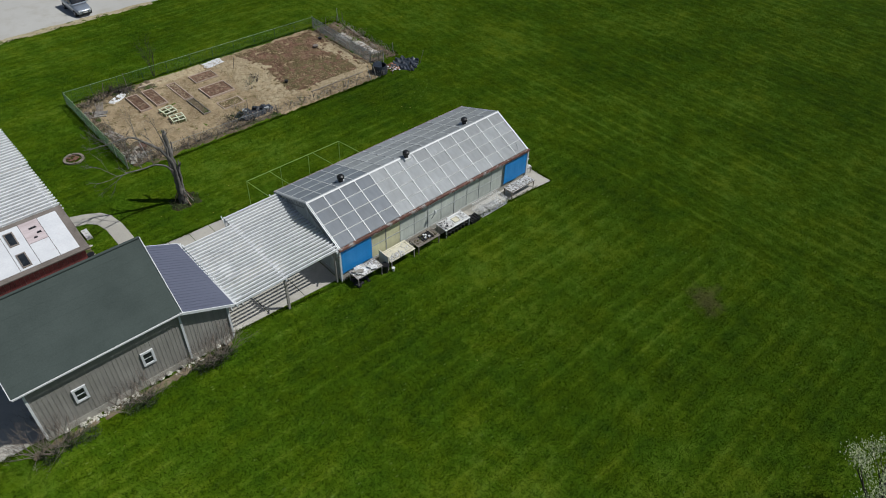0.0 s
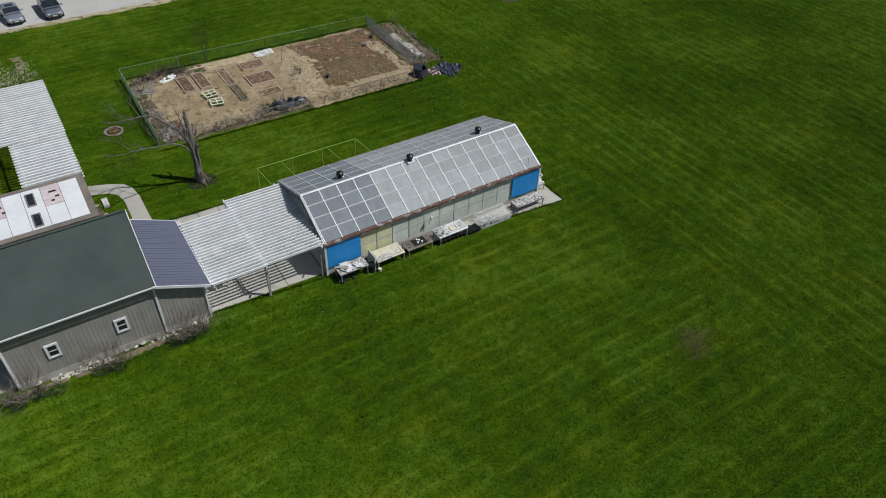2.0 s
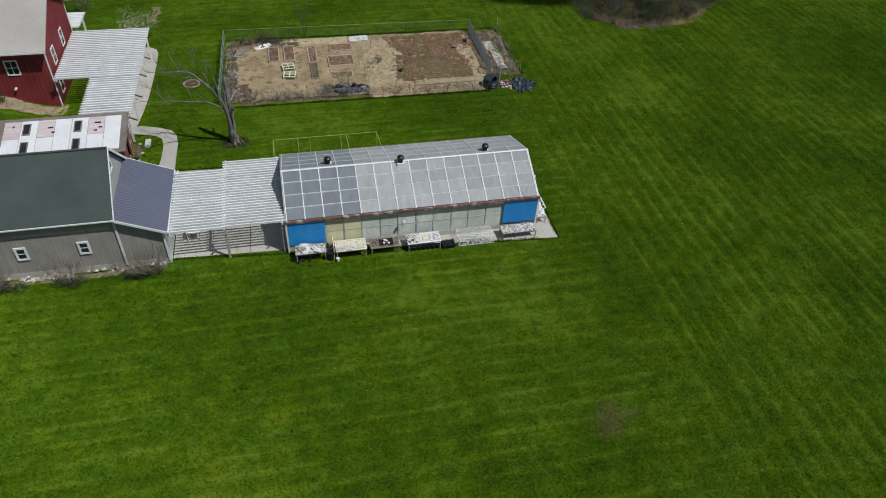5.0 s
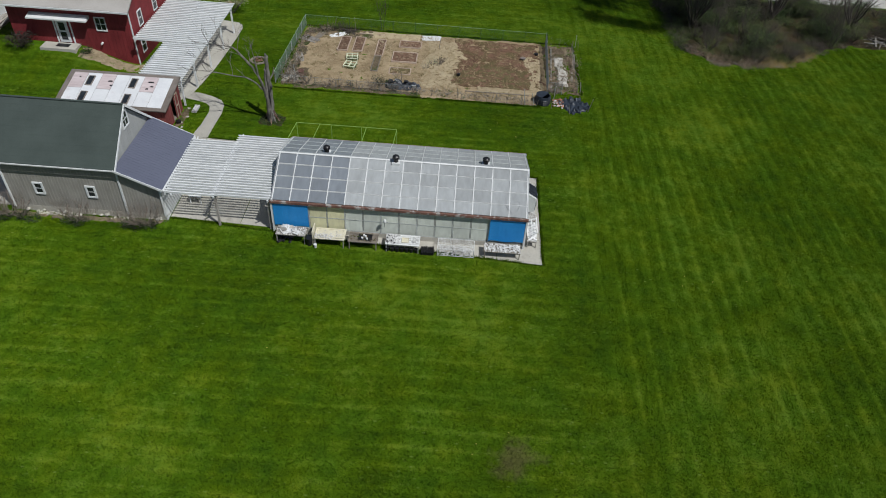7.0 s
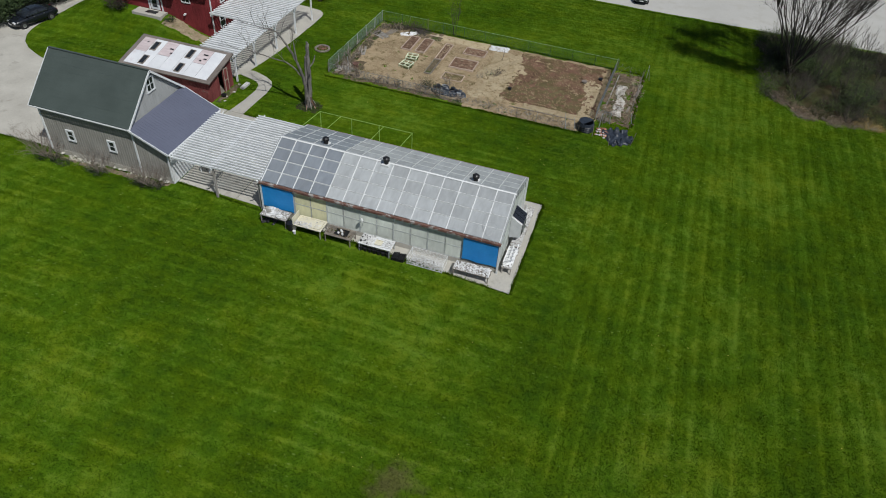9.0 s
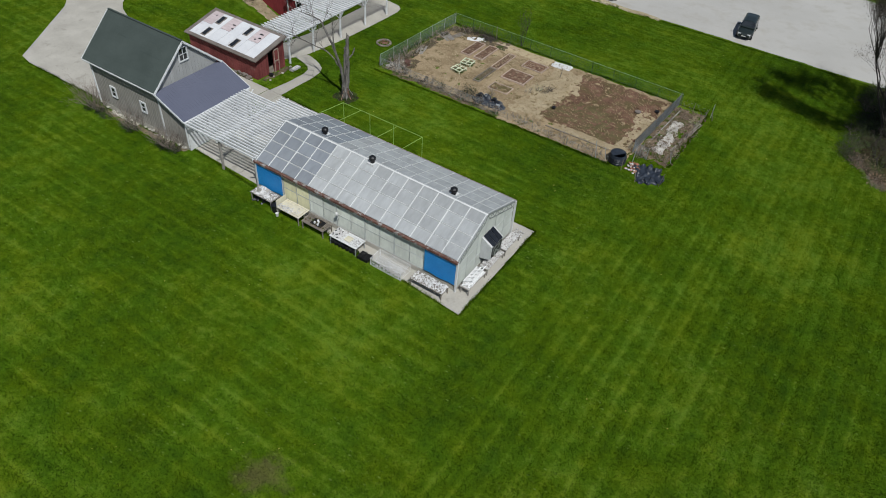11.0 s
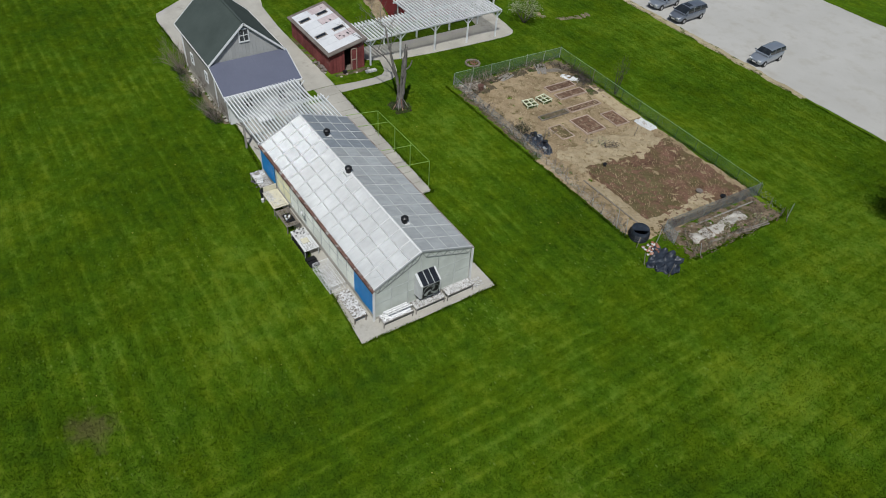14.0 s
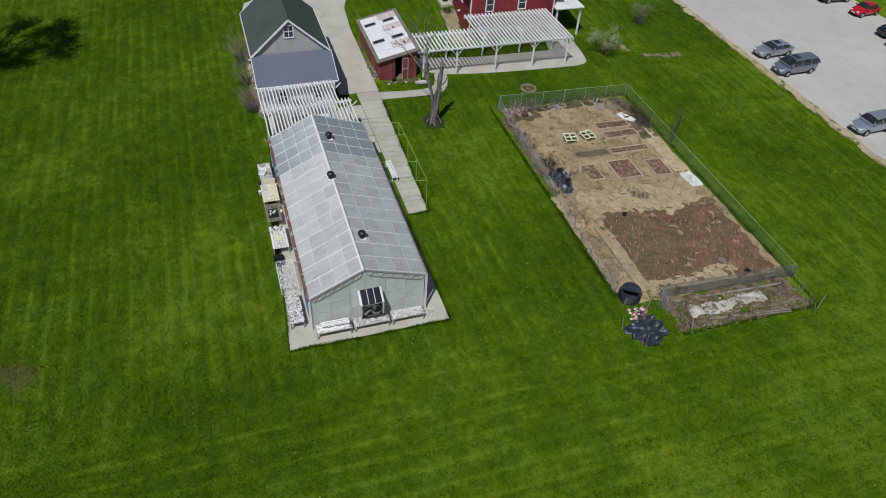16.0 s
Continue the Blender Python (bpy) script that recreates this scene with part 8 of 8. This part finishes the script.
    if kind == "pickup":
        bm = bmesh.new()
        box(bm, -W * 0.8, W * 0.8, c3 + 0.1, L - 0.12, 1.06, 1.092)
        part("load_bed", bm, BLACK, t, "dark open load bed", local=True)
    for s in (-1, 1):
        for yy in (-L * 0.62, L * 0.6):
            bm = bmesh.new()
            rod(bm, (s * (W - 0.2), yy, 0.3), (s * (W + 0.01), yy, 0.3), 0.33, 0.33, 18)
            wheel = part("wheel", bm, TYRE, t, local=True)
            bm = bmesh.new()
            rod(bm, (s * (W - 0.02), yy, 0.3), (s * (W + 0.03), yy, 0.3), 0.21, 0.19, 14)
            part("rim", bm, ALLOY, wheel, local=True)
        bm = bmesh.new()
        box(bm, s * W * 0.58 - 0.16, s * W * 0.58 + 0.16, -L + 0.05, -L + 0.22, 0.58, 0.74)
        part("headlight", bm, LAMP_LENS, t, local=True)
        bm = bmesh.new()
        box(bm, s * W * 0.62 - 0.1, s * W * 0.62 + 0.1, L - 0.14, L - 0.01, 0.66, 0.82)
        part("tail_light", bm, TAIL_LENS, t, local=True)
        bm = bmesh.new()
        box(bm, s * (W + 0.09) - 0.09, s * (W + 0.09) + 0.09, c0 + 0.2, c0 + 0.3, belt - 0.02, belt + 0.12)
        part("mirror", bm, body_paint, t, local=True)
        bm = bmesh.new()
        for yy in (-0.35, 0.75):
            box(bm, s * (W + 0.005) - 0.012, s * (W + 0.005) + 0.012, yy, yy + 0.16, belt - 0.18, belt - 0.145)
        part("door_handle", bm, ALLOY, t, local=True)
    bm = bmesh.new()
    box(bm, -W * 0.42, W * 0.42, -L - 0.012, -L + 0.05, 0.42, 0.58)
    part("grille", bm, BLACK, t, local=True)
    bm = bmesh.new()
    box(bm, -0.25, 0.25, -L - 0.022, -L - 0.012, 0.45, 0.56)
    part("number_plate", bm, WHITE_METAL, t, "plain pale number plate", local=True)
    return t


car("sedan", 6.8, 84.8, 4, SILVER, "silver-blue sedan parked at the lawn edge")
car("van", 10.7, 84.6, 2, STEEL_BLUE, "grey-blue minivan parked at the lawn edge")
car("suv", 22.4, 84.5, 3, SILVER, "silver compact estate parked on the gravel")
car("suv", 38.9, 85.0, 5, GREEN_BLACK, "dark green off-roader parked on the gravel")
car("pickup", 8.5, 103.0, 176, GREEN_BLACK, "dark pickup truck parked tail to the gravel")
car("sedan", 5.6, 103.6, 178, BLACK_PAINT, "black sedan parked beside the pickup")
car("beetle", -0.4, 104.3, 6, RED_PAINT, "rounded red small car on the gravel")
car("sedan", -4.8, 103.2, 178, BLACK_PAINT, "black sedan at the far gravel edge")
car("sedan", -18.2, 46.1, -16, BLACK_PAINT, "black sedan parked on the driveway")


# ---- grass blades over the lawn ----
def grass(seed=5):
    """Single blades in mown rows; none on paving, buildings, the garden or the gravel."""
    rg = np.random.default_rng(seed)
    n = 1620000
    x = rg.uniform(-24, 100, n)
    y = rg.uniform(-3, 81.4, n)
    drop = (x > 84) & (rg.random(n) < 0.4) | (y < (x - 29) * 0.4 - 7)
    # buildings, paving in straight strips, garden beds
    for x0, x1, y0, y1 in ((-1.5, 10.4, 27.6, 35.5), (10.2, 18, 28.4, 36.9), (8, 26.05, 36.8, 38.5), (-2.8, 6.6, 39.0, 43.6), (13.0, 38.6, 48.5, 62.1), (38.3, 41.6, 51.0, 61.7), (39.5, 41.7, 47.6, 49.8), (-12, 0.3, 49.2, 63.7), (-23, -16, 52.2, 60.6)):
        drop |= (x > x0) & (x < x1) & (y > y0) & (y < y1)
    drop |= (x > 17.8) & (x < 36.75) & (y > 28.0 - (x - 17.9) * 0.077) & (y < 36.7)
    drop |= (x > 8) & (x < 26) & (y > 36.9) & (y < 39.0 - (x - 8.25) * 0.031)
    drop |= (x > 53.8) & (y > np.interp(x, [53.6, 54.2, 56.5, 60, 64.3, 66.7, 69.9, 73, 77, 95], [67.0, 62.6, 59.9, 59.4, 60.5, 62.2, 65.4, 66.9, 66.8, 65.6]))
    for outline in (DRIVE, GARDEN_PATH, PATIO):
        inside = np.zeros(n, bool)
        for (ax, ay), (bx, by) in zip(outline, outline[1:] + outline[:1]):
            if ay != by:
                inside ^= ((y > ay) != (y > by)) & (x < ax + (y - ay) * (bx - ax) / (by - ay))
        drop |= inside
    x, y = x[~drop], y[~drop]
    n = len(x)
    z = np.interp(y, [38, 50, 62, 70, 82, 100], [-0.2, -0.45, -0.65, -1.12, -1.9, -2.0])
    ease = lambda a, b, v: (lambda q: q * q * (3 - 2 * q))(np.clip((v - a) / (b - a), 0, 1))
    z = z + 1.75 * ease(-0.3, -6.5, x) * ease(-19, -13, x) * ease(45, 51, y) * ease(68, 60, y)
    # mown blades lie over, mostly along their row; clumps stand taller
    clump = np.zeros(n)
    for fx, fy, ph in ((9.1, 3.7, 0.3), (-4.9, 8.3, 1.9), (13.7, -6.1, 4.0), (2.3, -12.9, 2.2), (5.9, 15.1, 5.1)):
        clump += np.sin(fx * x + fy * y + ph + 1.7 * np.sin(0.9 * x - 1.3 * y + ph))
    h = rg.uniform(0.028, 0.07, n) * (1 + 0.05 * clump)
    w = rg.uniform(0.014, 0.038, n)
    row = np.where(x < 39.5, np.sign(np.sin(y * 5.4)), np.sign(np.sin(x * 5.4)))
    lx = rg.normal(0, 0.045, n) + np.where(x < 39.5, row * 0.03, 0)
    ly = rg.normal(0, 0.045, n) + np.where(x < 39.5, 0, row * 0.03)
    # uncut fringe where the mower cannot reach: (x0, y0, x1, y1, blades)
    for x0, y0, x1, y1, k in ((17.9, 27.96, 36.7, 26.52, 3200), (36.74, 26.55, 36.74, 36.7, 1800), (26.0, 36.7, 36.7, 36.7, 1500), (10.0, 38.98, 26.0, 38.5, 2500), (26.05, 36.95, 26.05, 38.5, 400), (10.3, 28.7, 17.9, 28.0, 1100), (13.0, 48.35, 37.5, 48.2, 4200), (41.65, 51.0, 41.6, 61.7, 1900), (37.4, 48.3, 38.3, 51.2, 400), (13.0, 62.3, 41.5, 61.9, 4500), (12.95, 49.0, 13.05, 62.2, 2200), (-11.4, 28.7, -1.5, 28.7, 900), (-22, 81.2, 53, 81.2, 5000)):
        u = rg.random(k)
        fx, fy = x0 + (x1 - x0) * u + rg.normal(0, 0.06, k), y0 + (y1 - y0) * u + rg.normal(0, 0.06, k)
        tall = 1 + 0.8 * np.sin(fx * 2.1 + fy * 1.7) * np.sin(fx * 0.63 - fy * 0.9)
        x, y, z = np.append(x, fx), np.append(y, fy), np.append(z, np.interp(fy, [38, 50, 62, 70, 82, 100], [-0.2, -0.45, -0.65, -1.12, -1.9, -2.0]))
        h, w = np.append(h, rg.uniform(0.05, 0.12, k) * tall), np.append(w, rg.uniform(0.02, 0.045, k))
        lx, ly = np.append(lx, rg.normal(0, 0.06, k)), np.append(ly, rg.normal(0, 0.06, k))
    n = len(x)
    lean = np.maximum(np.hypot(lx, ly), 0.02)
    ex, ey = ly / lean * w, -lx / lean * w
    co = np.empty((n, 3, 3), np.float32)
    co[:, 0] = np.stack([x - ex, y - ey, z + 0.002], 1)
    co[:, 1] = np.stack([x + ex, y + ey, z + 0.002], 1)
    co[:, 2] = np.stack([x + lx, y + ly, z + h], 1)
    me = bpy.data.meshes.new("grass")
    me.vertices.add(3 * n)
    me.vertices.foreach_set("co", co.ravel())
    me.loops.add(3 * n)
    me.loops.foreach_set("vertex_index", np.arange(3 * n, dtype=np.int32))
    me.polygons.add(n)
    me.polygons.foreach_set("loop_start", np.arange(0, 3 * n, 3, dtype=np.int32))
    me.update(calc_edges=True)
    me.materials.append(BLADES)
    tagged(new("grass", me), "short mown grass blades", "grass", kind="stuff")


grass()
